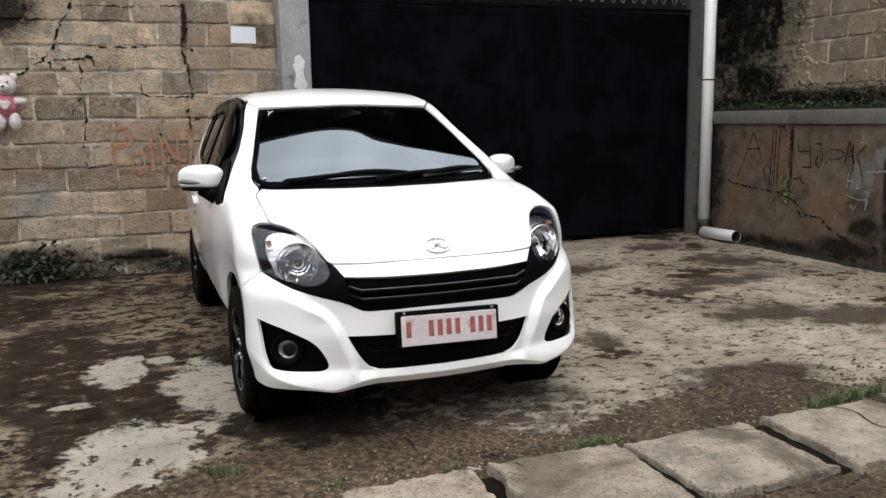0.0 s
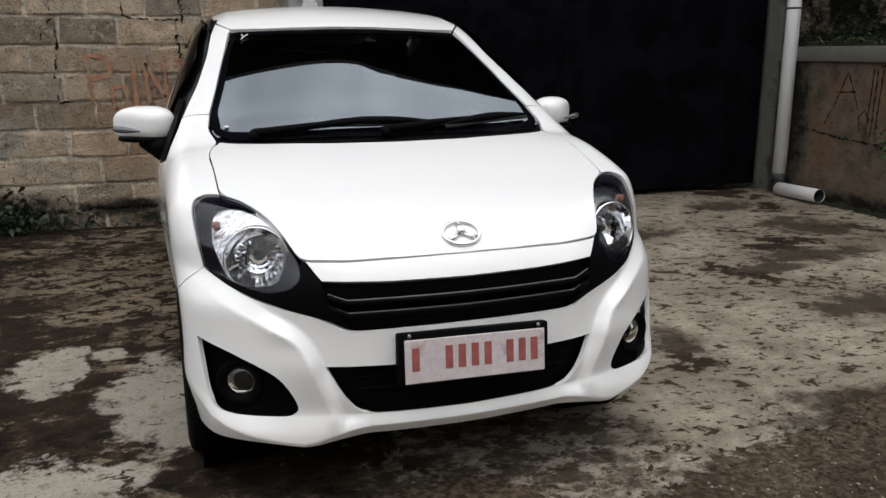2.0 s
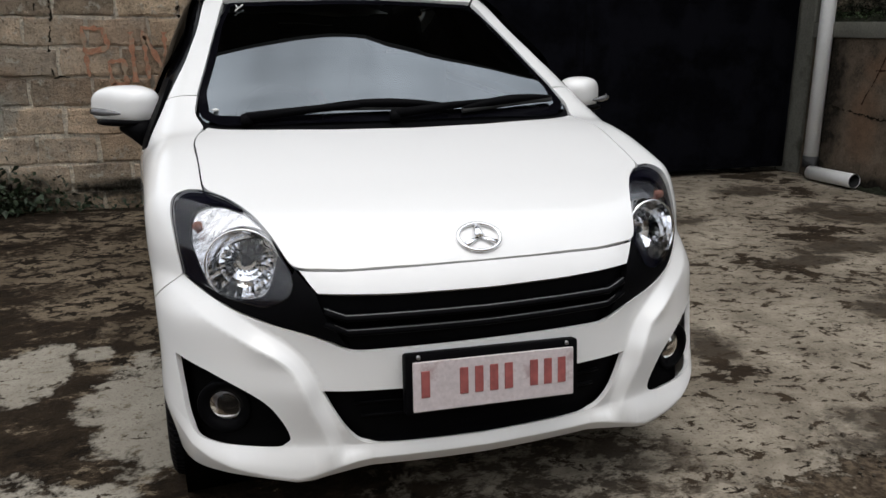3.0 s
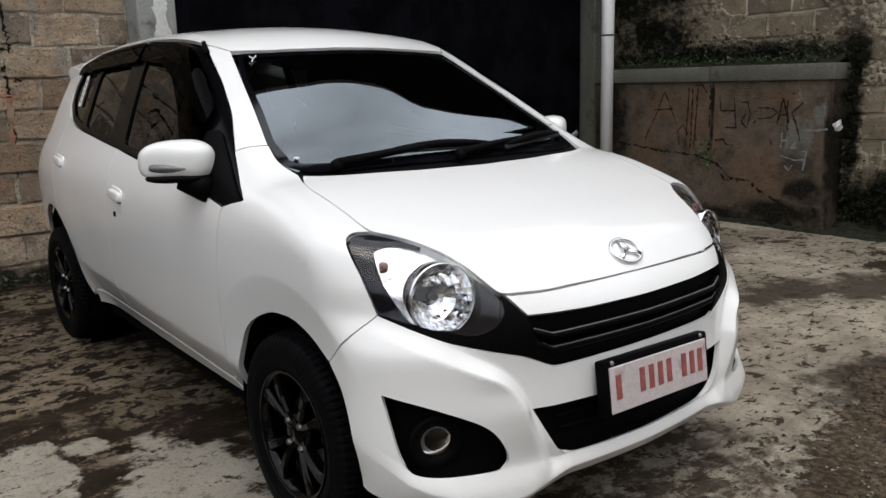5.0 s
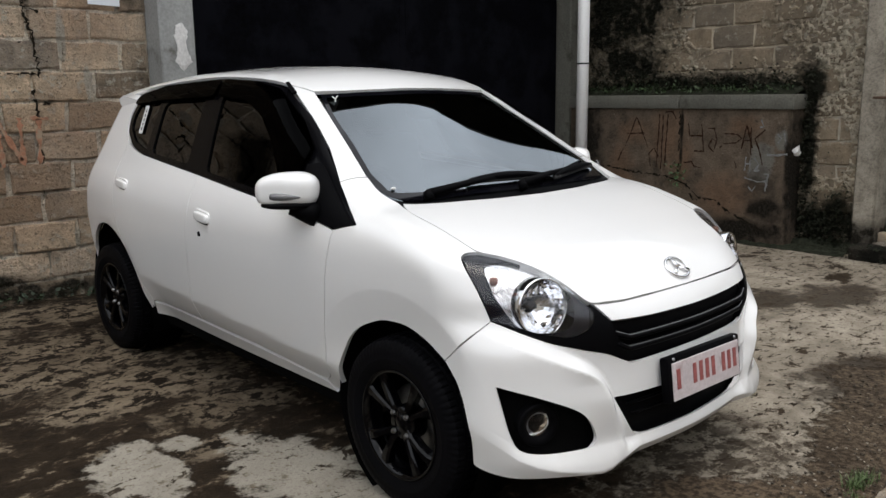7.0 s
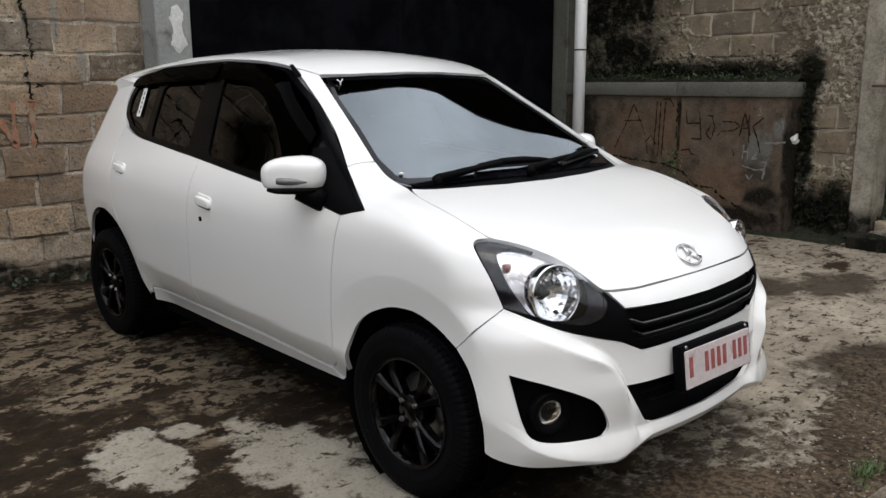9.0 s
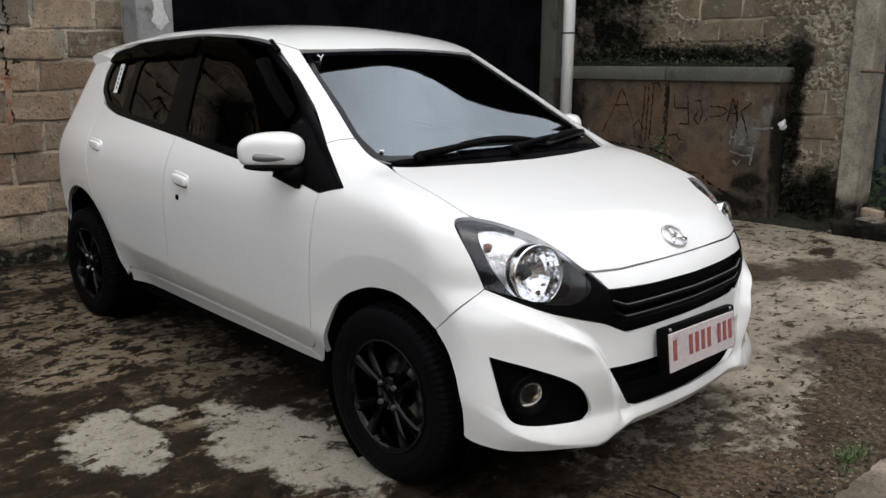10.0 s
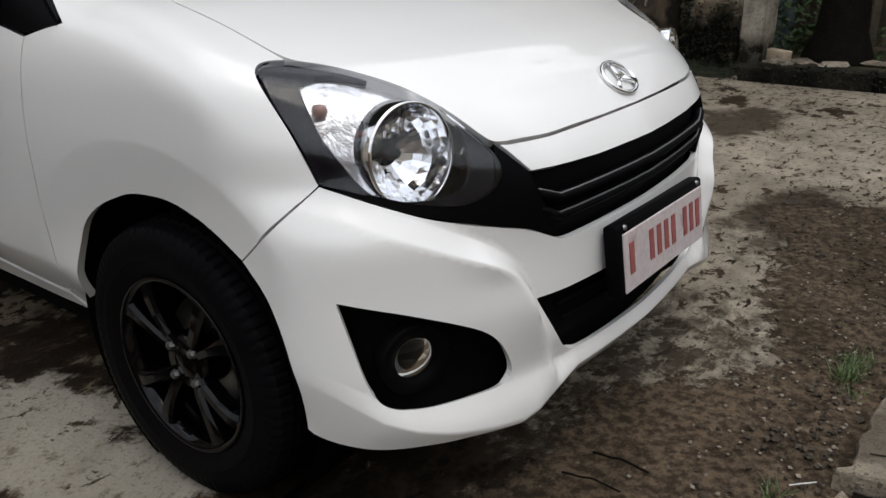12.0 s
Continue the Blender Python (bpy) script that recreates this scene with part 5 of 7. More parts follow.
def rounded(pts, r, step):
    """A closed outline with corners rounded to about r (a point given twice stays sharp), then resampled."""
    pts, out, k = [np.array(p, float) for p in pts], [], len(pts)
    for i in range(k):
        p, a, b = pts[i], pts[i - 1], pts[(i + 1) % k]
        la, lb = np.linalg.norm(a - p), np.linalg.norm(b - p)
        if la < 1e-6 or lb < 1e-6:
            out.append(p)
            continue
        u, v = p + (a - p) * min(r / la, 0.48), p + (b - p) * min(r / lb, 0.48)
        for t in (0, 0.25, 0.5, 0.75, 1):
            out.append((1 - t) ** 2 * u + 2 * t * (1 - t) * p + t * t * v)
    ring = [out[0]]
    for a, b in zip(out, out[1:] + out[:1]):
        n = max(1, int(round(np.linalg.norm(b - a) / step)))
        for j in range(1, n + 1):
            q = a + (b - a) * j / n
            if np.linalg.norm(q - ring[-1]) > step * 0.2:
                ring.append(q)
    if np.linalg.norm(ring[0] - ring[-1]) < step * 0.2:
        ring.pop()
    return np.array(ring)


def within(ring, q):
    """Which of the points q lie inside the closed outline."""
    a, b = ring, np.roll(ring, -1, axis=0)
    x, y = q[:, 0, None], q[:, 1, None]
    cut = (a[:, 1] > y) != (b[:, 1] > y)
    xs = (b[:, 0] - a[:, 0]) * (y - a[:, 1]) / np.where(b[:, 1] == a[:, 1], 1e-12, b[:, 1] - a[:, 1]) + a[:, 0]
    return (np.sum(cut & (x < xs), axis=1) % 2) == 1


def shrunk(ring, gap):
    """The outline moved inwards by gap."""
    t = np.roll(ring, -1, axis=0) - np.roll(ring, 1, axis=0)
    n = np.stack([-t[:, 1], t[:, 0]], 1)
    n /= np.maximum(np.linalg.norm(n, axis=1, keepdims=True), 1e-9)
    area = np.sum(ring[:, 0] * np.roll(ring[:, 1], -1) - np.roll(ring[:, 0], -1) * ring[:, 1])
    return ring + n * gap * (1 if area > 0 else -1)


def settled(pts, way):
    """Places moved onto the form; those given in the plane alone stay."""
    p = np.array(pts, float)
    keep = (p[:, 2] == 0) if way == "top" else (p[:, 0] == 0) if way == "side" else np.zeros(len(p), bool)
    q = p.copy()
    for _ in range(12):
        q = q - slope(q) * body(*q.T)[:, None] * 0.8
    q[np.abs(p[:, 0]) < 1e-6, 0] = 0
    return np.where(keep[:, None], p, q)


def skin(outline, way, holes=(), level=0.0, depth=0.014, step=0.03, r=0.04, gap=0.002, both=False, lines=(), e=0.004):
    """Verts, faces and loop normals of a panel. outline: 3D places near the form; both: a half outline, mirrored over the middle."""
    from mathutils.geometry import delaunay_2d_cdt
    if both:
        outline = list(outline) + [(-x, y, z) for x, y, z in reversed(outline) if x > 1e-6]
    if isinstance(way, tuple) or way in ("round", "back", "top", "side"):
        outline, holes = settled(outline, way), [settled(h, way) for h in holes]
    rings = [shrunk(rounded(flat(outline, way), r, step), gap)]
    rings += [shrunk(rounded(flat(h, way), 0.03, step * 0.7), -gap) for h in holes]
    lo, hi = rings[0].min(0), rings[0].max(0)
    gx, gy = np.meshgrid(np.arange(lo[0], hi[0], step), np.arange(lo[1], hi[1], step))
    grid = np.stack([gx.ravel(), gy.ravel()], 1)
    edge, runs = np.concatenate(rings), []
    for line in lines:
        q = flat(settled(line, way), way)
        ok = within(rings[0], q) & (np.min(np.linalg.norm(q[:, None] - edge[None], axis=2), axis=1) > 0.004)
        for h in rings[1:]:
            ok &= ~within(h, q)
        runs.append((q[ok], np.flatnonzero(ok)))
    keep = within(rings[0], grid)
    for h in rings[1:]:
        keep &= ~within(h, grid)
    grid = grid[keep]
    if runs:
        edge = np.concatenate([edge] + [q for q, _ in runs])
    far = np.array([np.min(np.sum((edge - g) ** 2, axis=1)) for g in grid]) > (0.55 * step) ** 2 if len(grid) else []
    grid = grid[far] if len(grid) else grid
    pts = np.concatenate([edge, grid]) if len(grid) else edge
    cons, k = [], 0
    for ring in rings:
        cons += [(k + i, k + (i + 1) % len(ring)) for i in range(len(ring))]
        k += len(ring)
    for q, ids in runs:
        cons += [(k + i, k + i + 1) for i in range(len(q) - 1) if ids[i + 1] == ids[i] + 1]
        k += len(q)
    got = delaunay_2d_cdt([Vector(p) for p in pts], cons, [], 0, 1e-6)
    q, tris = np.array([tuple(v) for v in got[0]]), np.array([f for f in got[2]])
    mid = q[tris].mean(axis=1)
    ok = within(rings[0], mid)
    for h in rings[1:]:
        ok &= ~within(h, mid)
    ta, tb, tc = q[tris[:, 0]], q[tris[:, 1]], q[tris[:, 2]]
    wide = np.abs((tb - ta)[:, 0] * (tc - ta)[:, 1] - (tb - ta)[:, 1] * (tc - ta)[:, 0])
    long = np.maximum(np.maximum(np.linalg.norm(tb - ta, axis=1), np.linalg.norm(tc - tb, axis=1)), np.linalg.norm(tc - ta, axis=1))
    tris = tris[ok & (wide > 2e-4 * long)]
    p = lifted(q, way, level)
    n = slope(p, e)
    verts, faces, loops = list(p), [], []
    a, b, c = p[tris[:, 0]], p[tris[:, 1]], p[tris[:, 2]]
    flip = np.sum(np.cross(b - a, c - a) * n[tris[:, 0]], axis=1) < 0
    count = {}
    for t, fl in zip(tris, flip):
        t = t[::-1] if fl else t
        faces.append(tuple(t))
        loops += [n[i] for i in t]
        for i in range(3):
            e = (t[i], t[(i + 1) % 3])
            count[e] = count.get(e, 0) + 1
    if depth:
        inner = {}
        for (i, j) in [e for e in count if (e[1], e[0]) not in count]:
            for v in (i, j):
                if v not in inner:
                    inner[v] = len(verts)
                    verts.append(p[v] - n[v] * depth)
            faces.append((j, i, inner[i], inner[j]))
            g = np.cross(p[i] - p[j], -n[i])
            g = g / max(np.linalg.norm(g), 1e-9)
            loops += [g] * 4
    return verts, faces, loops


def mirrored(data):
    """The same panel on the other flank."""
    verts, faces, loops = data
    out, k = [], 0
    for f in faces:
        out += list(reversed(loops[k:k + len(f)]))
        k += len(f)
    m = np.array((-1, 1, 1))
    return [v * m for v in verts], [tuple(reversed(f)) for f in faces], [v * m for v in out]


car = tagged(new("car"), "small white five-door hatchback with black rims, parked nose outwards", "car")
car.location = (0.014, 0, 0)


def panel(name, data, material, parent=None, label=""):
    verts, faces, loops = data
    return mesh_ob(name, verts, faces, material, parent or car, label, normals=loops)


def pair(name, material, label="", parents=None, **how):
    """A panel on each flank."""
    data = skin(**how)
    return [panel(name, d, material, p, label) for d, p in zip((data, mirrored(data)), parents or (car, car))]


def arc(y, z, r, a0, a1, x, n=9):
    return [(x, y + r * math.cos(radians(a0 + (a1 - a0) * i / n)), z + r * math.sin(radians(a0 + (a1 - a0) * i / n))) for i in range(n + 1)]


def sharp(p):
    return [p, p]


# shared lines of the right-hand flank, mirrored for the other
SCREEN_EDGE = [(0.50, 1.575, 1.35), (0.537, 1.42, 1.25), (0.577, 1.25, 1.15), (0.614, 1.10, 1.06), (0.626, 1.00, 1.015)]
HOOD_SEAM = [(0.600, 0.912, 0.982), (0.628, 0.862, 0.971), (0.641, 0.800, 0.955), (0.634, 0.660, 0.918), (0.630, 0.526, 0.872)]
LAMP_OUT = [(0.668, 0.541, 0.873), (0.698, 0.525, 0.863), (0.709, 0.474, 0.815), (0.703, 0.440, 0.768), (0.690, 0.407, 0.692)]
LAMP_TOP = [(0.630, 0.526, 0.872), (0.580, 0.485, 0.860), (0.535, 0.418, 0.838), (0.493, 0.335, 0.801), (0.460, 0.255, 0.743), (0.437, 0.234, 0.728)]
BUMP_SEAM = [(0.716, 0.420, 0.671), (0.745, 0.440, 0.645), (0.764, 0.472, 0.610), (0.772, 0.500, 0.585), (0.771, 0.534, 0.557)]
FRONT_ARCH = [(0.772, 0.618, 0.603), (0.776, 0.712, 0.632), (0.781, 0.822, 0.627), (0.784, 0.930, 0.585), (0.784, 1.000, 0.536), (0.776, 1.060, 0.452), (0.760, 1.098, 0.377), (0.735, 1.138, 0.262)]
DOOR_SEAM = [(0.742, 1.240, 0.298), (0.750, 1.195, 0.312), (0.767, 1.163, 0.360), (0.785, 1.135, 0.50), (0.802, 1.084, 0.758), (0.790, 1.051, 0.898)]
B_SEAM = [(0.766, 2.085, 1.012), (0.82, 2.105, 0.86), (0.82, 2.150, 0.62), (0.78, 2.190, 0.44), (0.765, 2.200, 0.330)]
REAR_SEAM = [(0.70, 3.000, 1.115), (0.77, 3.030, 1.02), (0.80, 3.005, 0.87), (0.81, 2.965, 0.70), (0.80, 2.820, 0.50), (0.77, 2.730, 0.330)]
BELT = [(0.79, 1.56, 0.966), (0.78, 1.82, 0.989)]
BELT_REAR = [(0.755, 2.38, 1.037), (0.735, 2.79, 1.072), (0.72, 2.92, 1.095)]
DLO_FRONT = [(0.555, 1.660, 1.370), (0.602, 1.432, 1.252), (0.645, 1.270, 1.150), (0.710, 1.120, 1.048)]
DLO_TOP = [(0.56, 3.06, 1.345), (0.556, 2.75, 1.398), (0.541, 2.21, 1.420), (0.555, 1.86, 1.402)]
LIP = [(0.735, 0.438, 0.252), (0.732, 0.422, 0.244), (0.721, 0.376, 0.237), (0.702, 0.328, 0.234), (0.681, 0.295, 0.234), (0.644, 0.250, 0.238), (0.607, 0.217, 0.241), (0.561, 0.190, 0.240), (0.505, 0.168, 0.234), (0.466, 0.160, 0.229), (0.466, 0.160, 0.229), (0.440, 0.155, 0.229), (0.400, 0.150, 0.230), (0.360, 0.150, 0.231), (0.30, 0.150, 0.229), (0.20, 0.145, 0.226), (0.0, 0.140, 0.225)]
GRILLE_LOW = [(0.0, 0.150, 0.542), (0.230, 0.158, 0.540), (0.310, 0.168, 0.540), (0.334, 0.172, 0.543)]
TRIM_LOW = [(0.420, 0.172, 0.580), (0.500, 0.209, 0.603), (0.585, 0.274, 0.633), (0.645, 0.345, 0.664)]
HOOD_FRONT = [(0.437, 0.234, 0.729), (0.33, 0.209, 0.724), (0.14, 0.197, 0.726), (0.0, 0.195, 0.727)]
STRIP_LOW = [(0.402, 0.192, 0.680), (0.22, 0.163, 0.672), (0.0, 0.156, 0.670)]

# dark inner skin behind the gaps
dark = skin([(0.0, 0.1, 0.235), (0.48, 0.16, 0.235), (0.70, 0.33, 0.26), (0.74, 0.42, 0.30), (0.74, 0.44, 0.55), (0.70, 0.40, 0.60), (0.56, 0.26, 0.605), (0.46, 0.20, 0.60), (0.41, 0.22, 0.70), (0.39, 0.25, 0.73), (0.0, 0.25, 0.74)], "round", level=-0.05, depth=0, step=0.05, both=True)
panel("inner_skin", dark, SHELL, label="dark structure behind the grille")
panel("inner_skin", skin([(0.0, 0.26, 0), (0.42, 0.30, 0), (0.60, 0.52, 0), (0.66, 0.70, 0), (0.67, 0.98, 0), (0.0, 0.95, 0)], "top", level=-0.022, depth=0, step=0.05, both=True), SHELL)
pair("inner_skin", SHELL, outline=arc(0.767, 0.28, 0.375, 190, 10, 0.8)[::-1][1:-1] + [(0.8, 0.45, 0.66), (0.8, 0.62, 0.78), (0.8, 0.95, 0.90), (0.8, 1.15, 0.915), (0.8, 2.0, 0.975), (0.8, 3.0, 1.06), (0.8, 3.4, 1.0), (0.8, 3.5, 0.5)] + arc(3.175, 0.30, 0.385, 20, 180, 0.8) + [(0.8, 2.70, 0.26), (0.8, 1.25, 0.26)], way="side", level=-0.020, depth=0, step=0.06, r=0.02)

# ---- outer panels ----
panel("hood", skin(sharp((0.0, 0.812, 0)) + [(0.25, 0.822, 0), (0.46, 0.853, 0), (0.55, 0.881, 0)] + sharp(HOOD_SEAM[0]) + HOOD_SEAM[1:] + LAMP_TOP[1:] + HOOD_FRONT[1:-1] + sharp(HOOD_FRONT[-1]), "top", depth=0.022, step=0.03, both=True, gap=0.0012), WHITE, label="white hood")
panel("roof", skin(sharp((0.0, 1.505, 0)) + [(0.20, 1.512, 0), (0.38, 1.540, 0)] + sharp((0.50, 1.578, 0)) + [(0.553, 1.665, 0)] + [(x, y, 0) for x, y, z in DLO_TOP[::-1]] + [(0.575, 3.25, 0), (0.55, 3.42, 0), (0.30, 3.47, 0), (0.0, 3.48, 0)], "top", depth=0.015, step=0.04, both=True), WHITE, label="white roof")
doors = pair("front_door", WHITE, "white front door", outline=sharp(DOOR_SEAM[-1]) + DOOR_SEAM[::-1][1:] + [(0.77, 1.70, 0.323)] + sharp(B_SEAM[-1]) + B_SEAM[::-1][1:-1] + sharp(B_SEAM[0]) + BELT[::-1] + sharp((0.806, 1.22, 0.937)), way="side", step=0.018, depth=0.018)
rear_doors = pair("rear_door", WHITE, "white rear door", outline=sharp(B_SEAM[0]) + B_SEAM[1:-1] + sharp(B_SEAM[-1]) + sharp(REAR_SEAM[-1]) + REAR_SEAM[::-1][1:-1] + sharp(REAR_SEAM[0]) + BELT_REAR[::-1], way="side", step=0.018, depth=0.018)
pair("sill", WHITE, "white sill", outline=sharp((0, 1.204, 0.258)) + sharp((0, 1.240, 0.298)) + [(0, 1.70, 0.323), (0, 2.2, 0.330)] + sharp((0, 2.745, 0.330)) + sharp((0, 2.765, 0.262)) + [(0, 2.0, 0.258)], way="side", step=0.04, depth=0.03, r=0.01)
pair("quarter_panel", WHITE, "white rear quarter panel", outline=sharp((0.575, 3.20, 1.335)) + [(0.61, 3.085, 1.315), (0.64, 3.105, 1.24), (0.68, 3.07, 1.165)] + sharp(REAR_SEAM[0]) + REAR_SEAM[1:-1] + sharp(REAR_SEAM[-1]) + sharp((0.77, 2.775, 0.262)) + arc(3.175, 0.30, 0.385, 178, 12, 0.83, 12) + sharp((0.75, 3.52, 0.45)) + [(0.75, 3.50, 0.75), (0.72, 3.46, 0.95), (0.62, 3.36, 1.15)] + sharp((0.55, 3.30, 1.36)), way=(1.0, 0.12, 0.25), step=0.02, depth=0.018, r=0.03)
pair("windscreen_pillar", WHITE, "white windscreen pillar", outline=sharp(SCREEN_EDGE[0]) + SCREEN_EDGE[1:3] + sharp((0.618, 1.090, 1.052)) + sharp(DLO_FRONT[-1]) + DLO_FRONT[::-1][1:-1] + sharp((0.548, 1.668, 1.372)), way=(0.8, -0.5, 0.6), step=0.03, depth=0.02)

FOG_HOLE = [(0.722, 0.354, 0.512), (0.722, 0.354, 0.512), (0.707, 0.314, 0.375), (0.697, 0.297, 0.335), (0.667, 0.268, 0.318), (0.601, 0.228, 0.315), (0.492, 0.182, 0.316), (0.476, 0.178, 0.338), (0.502, 0.182, 0.393), (0.531, 0.193, 0.428), (0.576, 0.220, 0.453), (0.653, 0.281, 0.486)]
LOW_HOLE = [(0.0, 0.13, 0.303), (0.22, 0.135, 0.305), (0.302, 0.15, 0.307), (0.331, 0.155, 0.325), (0.367, 0.165, 0.385), (0.398, 0.180, 0.445), (0.398, 0.180, 0.445), (0.22, 0.15, 0.440), (0.0, 0.14, 0.438)]
low_full = LOW_HOLE + [(-x, y, z) for x, y, z in reversed(LOW_HOLE[1:-1])]
ridges, rims = [], []
for s in (1, -1):
    zs = np.linspace(0.316, 0.675, 90)
    for k in (0.0, 0.12, 0.5, 0.88, 1.0):
        a = s * (ridge_line(zs) + k * ridge_width(zs))
        ridges.append(cast(np.stack([a, zs * 0 - 0.3, zs], 1), np.tile((0.0, 1.0, 0.0), (90, 1)), 0.0, 1.6))
for k in (-0.08, 0.08, 0.5, 0.92, 1.0, 1.08):
    xs = np.linspace(-0.74, 0.74, 260)
    z = ledge_top(np.abs(xs)) * (1 - k) + ledge_foot(np.abs(xs)) * k
    ridges.append(cast(np.stack([xs, xs * 0 - 0.3, z], 1), np.tile((0.0, 1.0, 0.0), (260, 1)), 0.0, 1.6))
for s in (1, -1):
    zs = np.linspace(0.318, 0.238, 24)
    ridges.append(cast(np.stack([zs * 0 + s * 0.47, zs * 0 - 0.3, zs], 1), np.tile((0.0, 1.0, 0.0), (24, 1)), 0.0, 1.6))
for r in (0.441, 0.436, 0.431):
    g = np.radians(np.linspace(5, 160, 110))
    rims.append(cast(np.stack([g * 0 + 1.15, 0.767 + r * np.cos(g), 0.30 + r * np.sin(g)], 1), np.tile((-1.0, 0.0, 0.0), (110, 1)), 0.0, 1.1))
pair("front_fender", WHITE, "white front fender", outline=sharp((0.610, 0.922, 0.982)) + HOOD_SEAM[1:-1] + sharp(HOOD_SEAM[-1]) + LAMP_OUT[:-1] + sharp(LAMP_OUT[-1]) + BUMP_SEAM[:-1] + sharp(BUMP_SEAM[-1]) + FRONT_ARCH[:-1] + sharp(FRONT_ARCH[-1]) + sharp((0.745, 1.200, 0.260)) + DOOR_SEAM[:-1] + sharp(DOOR_SEAM[-1]) + sharp((0.766, 0.945, 0.921)) + sharp((0.712, 1.118, 1.046)) + sharp((0.618, 1.085, 1.05)) + [(0.633, 1.00, 1.015)], way=(1.0, -0.15, 0.75), step=0.015, depth=0.018, gap=0.0012, lines=rims)
bumper = panel("front_bumper", skin(sharp(GRILLE_LOW[0])[:1] + GRILLE_LOW[1:] + TRIM_LOW + sharp(LAMP_OUT[-1]) + BUMP_SEAM[:-1] + sharp(BUMP_SEAM[-1]) + [(0.771, 0.482, 0.506), (0.769, 0.445, 0.436), (0.760, 0.423, 0.350)] + sharp(LIP[0]) + LIP[1:], "round", holes=[FOG_HOLE, [(-x, y, z) for x, y, z in FOG_HOLE], low_full], depth=0.014, step=0.009, r=0.025, both=True, gap=0.0015, lines=ridges, e=0.0015), WHITE, label="white sculpted front bumper")
panel("hood_garnish", skin(HOOD_FRONT[::-1][:-1] + sharp(HOOD_FRONT[0]) + sharp(STRIP_LOW[0]) + STRIP_LOW[1:], "round", depth=0.03, step=0.018, r=0.02, both=True), WHITE, label="white strip above the grille")

# grille and lower opening
grille = panel("grille", skin(STRIP_LOW[::-1][:-1] + sharp(STRIP_LOW[0]) + TRIM_LOW[:1] + GRILLE_LOW[::-1], "round", level=-0.028, depth=0, step=0.02, r=0.015, both=True, gap=-0.012), BLACK_PLASTIC, label="matt black grille")
for z0, lift in ((0.621, 0.018), (0.585, 0.026)):
    for dz, lev, m, w in ((0.0, -0.012, BLACK_PLASTIC, 0.013), (0.0075, -0.007, STEEL, 0.0026)):
        low = [(x * (1 if x < 0.36 else 1.0), 0.15, z0 + dz + (0.0 if x <= 0.352 else lift * (x - 0.352) / 0.06)) for x in (0.0, 0.1, 0.2, 0.3, 0.352, 0.38, 0.412)]
        q = flat([(-x, y, z) for x, y, z in low[::-1]] + low[1:], "round")
        path = lifted(q, "round", lev)
        v, f = tube(path, w, 8, flat=0.7)
        mesh_ob("slat", v, f, BLACK_PLASTIC if m is BLACK_PLASTIC else mat("slat_edge", (0.16, 0.16, 0.165), 0.35, metal=0.4, var=0.1), grille, "" if m is BLACK_PLASTIC else "thin grey slat edge", smooth=True)
lower = panel("lower_grille", skin(LOW_HOLE, "round", level=-0.035, depth=0, step=0.02, r=0.02, both=True, gap=-0.015), BLACK_PLASTIC, label="black lower air intake")
for z0, half in ((0.372, 0.34), (0.405, 0.36), (0.438, 0.38)):
    q = flat([(half * (i / 10 - 1), 0.12, z0) for i in range(21)], "round")
    v, f = tube(lifted(q, "round", -0.026), 0.006, 6, flat=0.7)
    mesh_ob("intake_bar", v, f, BLACK_PLASTIC, lower, smooth=True)


def fog_pocket(s):
    """Black recess, round tunnel, small clear fog lamp."""
    data = skin(FOG_HOLE, "round", level=-0.075, depth=0, step=0.015, r=0.02, gap=-0.03)
    pocket = panel("fog_pocket", data if s > 0 else mirrored(data), BLACK_PLASTIC, label="black fog lamp recess")
    m = Matrix.Translation((s * 0.618, 0.287, 0.391)) @ Euler((0, 0, radians(s * 22))).to_matrix().to_4x4() @ Euler((0, 0, radians(-90))).to_matrix().to_4x4()
    v, f = lathe([(-0.03, 0.064), (0.008, 0.066), (0.013, 0.063), (0.010, 0.052), (0.004, 0.039), (-0.02, 0.037)], 44)
    mesh_ob("tunnel", v, f, BLACK_PLASTIC, pocket, smooth=True, at=m)
    v, f = lathe([(-0.024, 0.001), (-0.022, 0.010), (-0.017, 0.019), (-0.010, 0.027), (0.002, 0.037)], 22, lambda i, j: 0.002 * noise.noise((i * 1.7, j * 2.1, 4.0)) if 0 < j < 4 else 0)
    mesh_ob("reflector", v, f, FOG, pocket, "bright reflector", smooth=False, at=m)
    v, f = lathe([(0.014, 0.0005), (0.012, 0.016), (0.008, 0.029), (0.003, 0.038)], 32)
    o = mesh_ob("lamp_glass", v, f, COVER, pocket, "clear fog lamp glass", smooth=True, at=m)
    o.visible_shadow = False


for s in (-1, 1):
    fog_pocket(s)

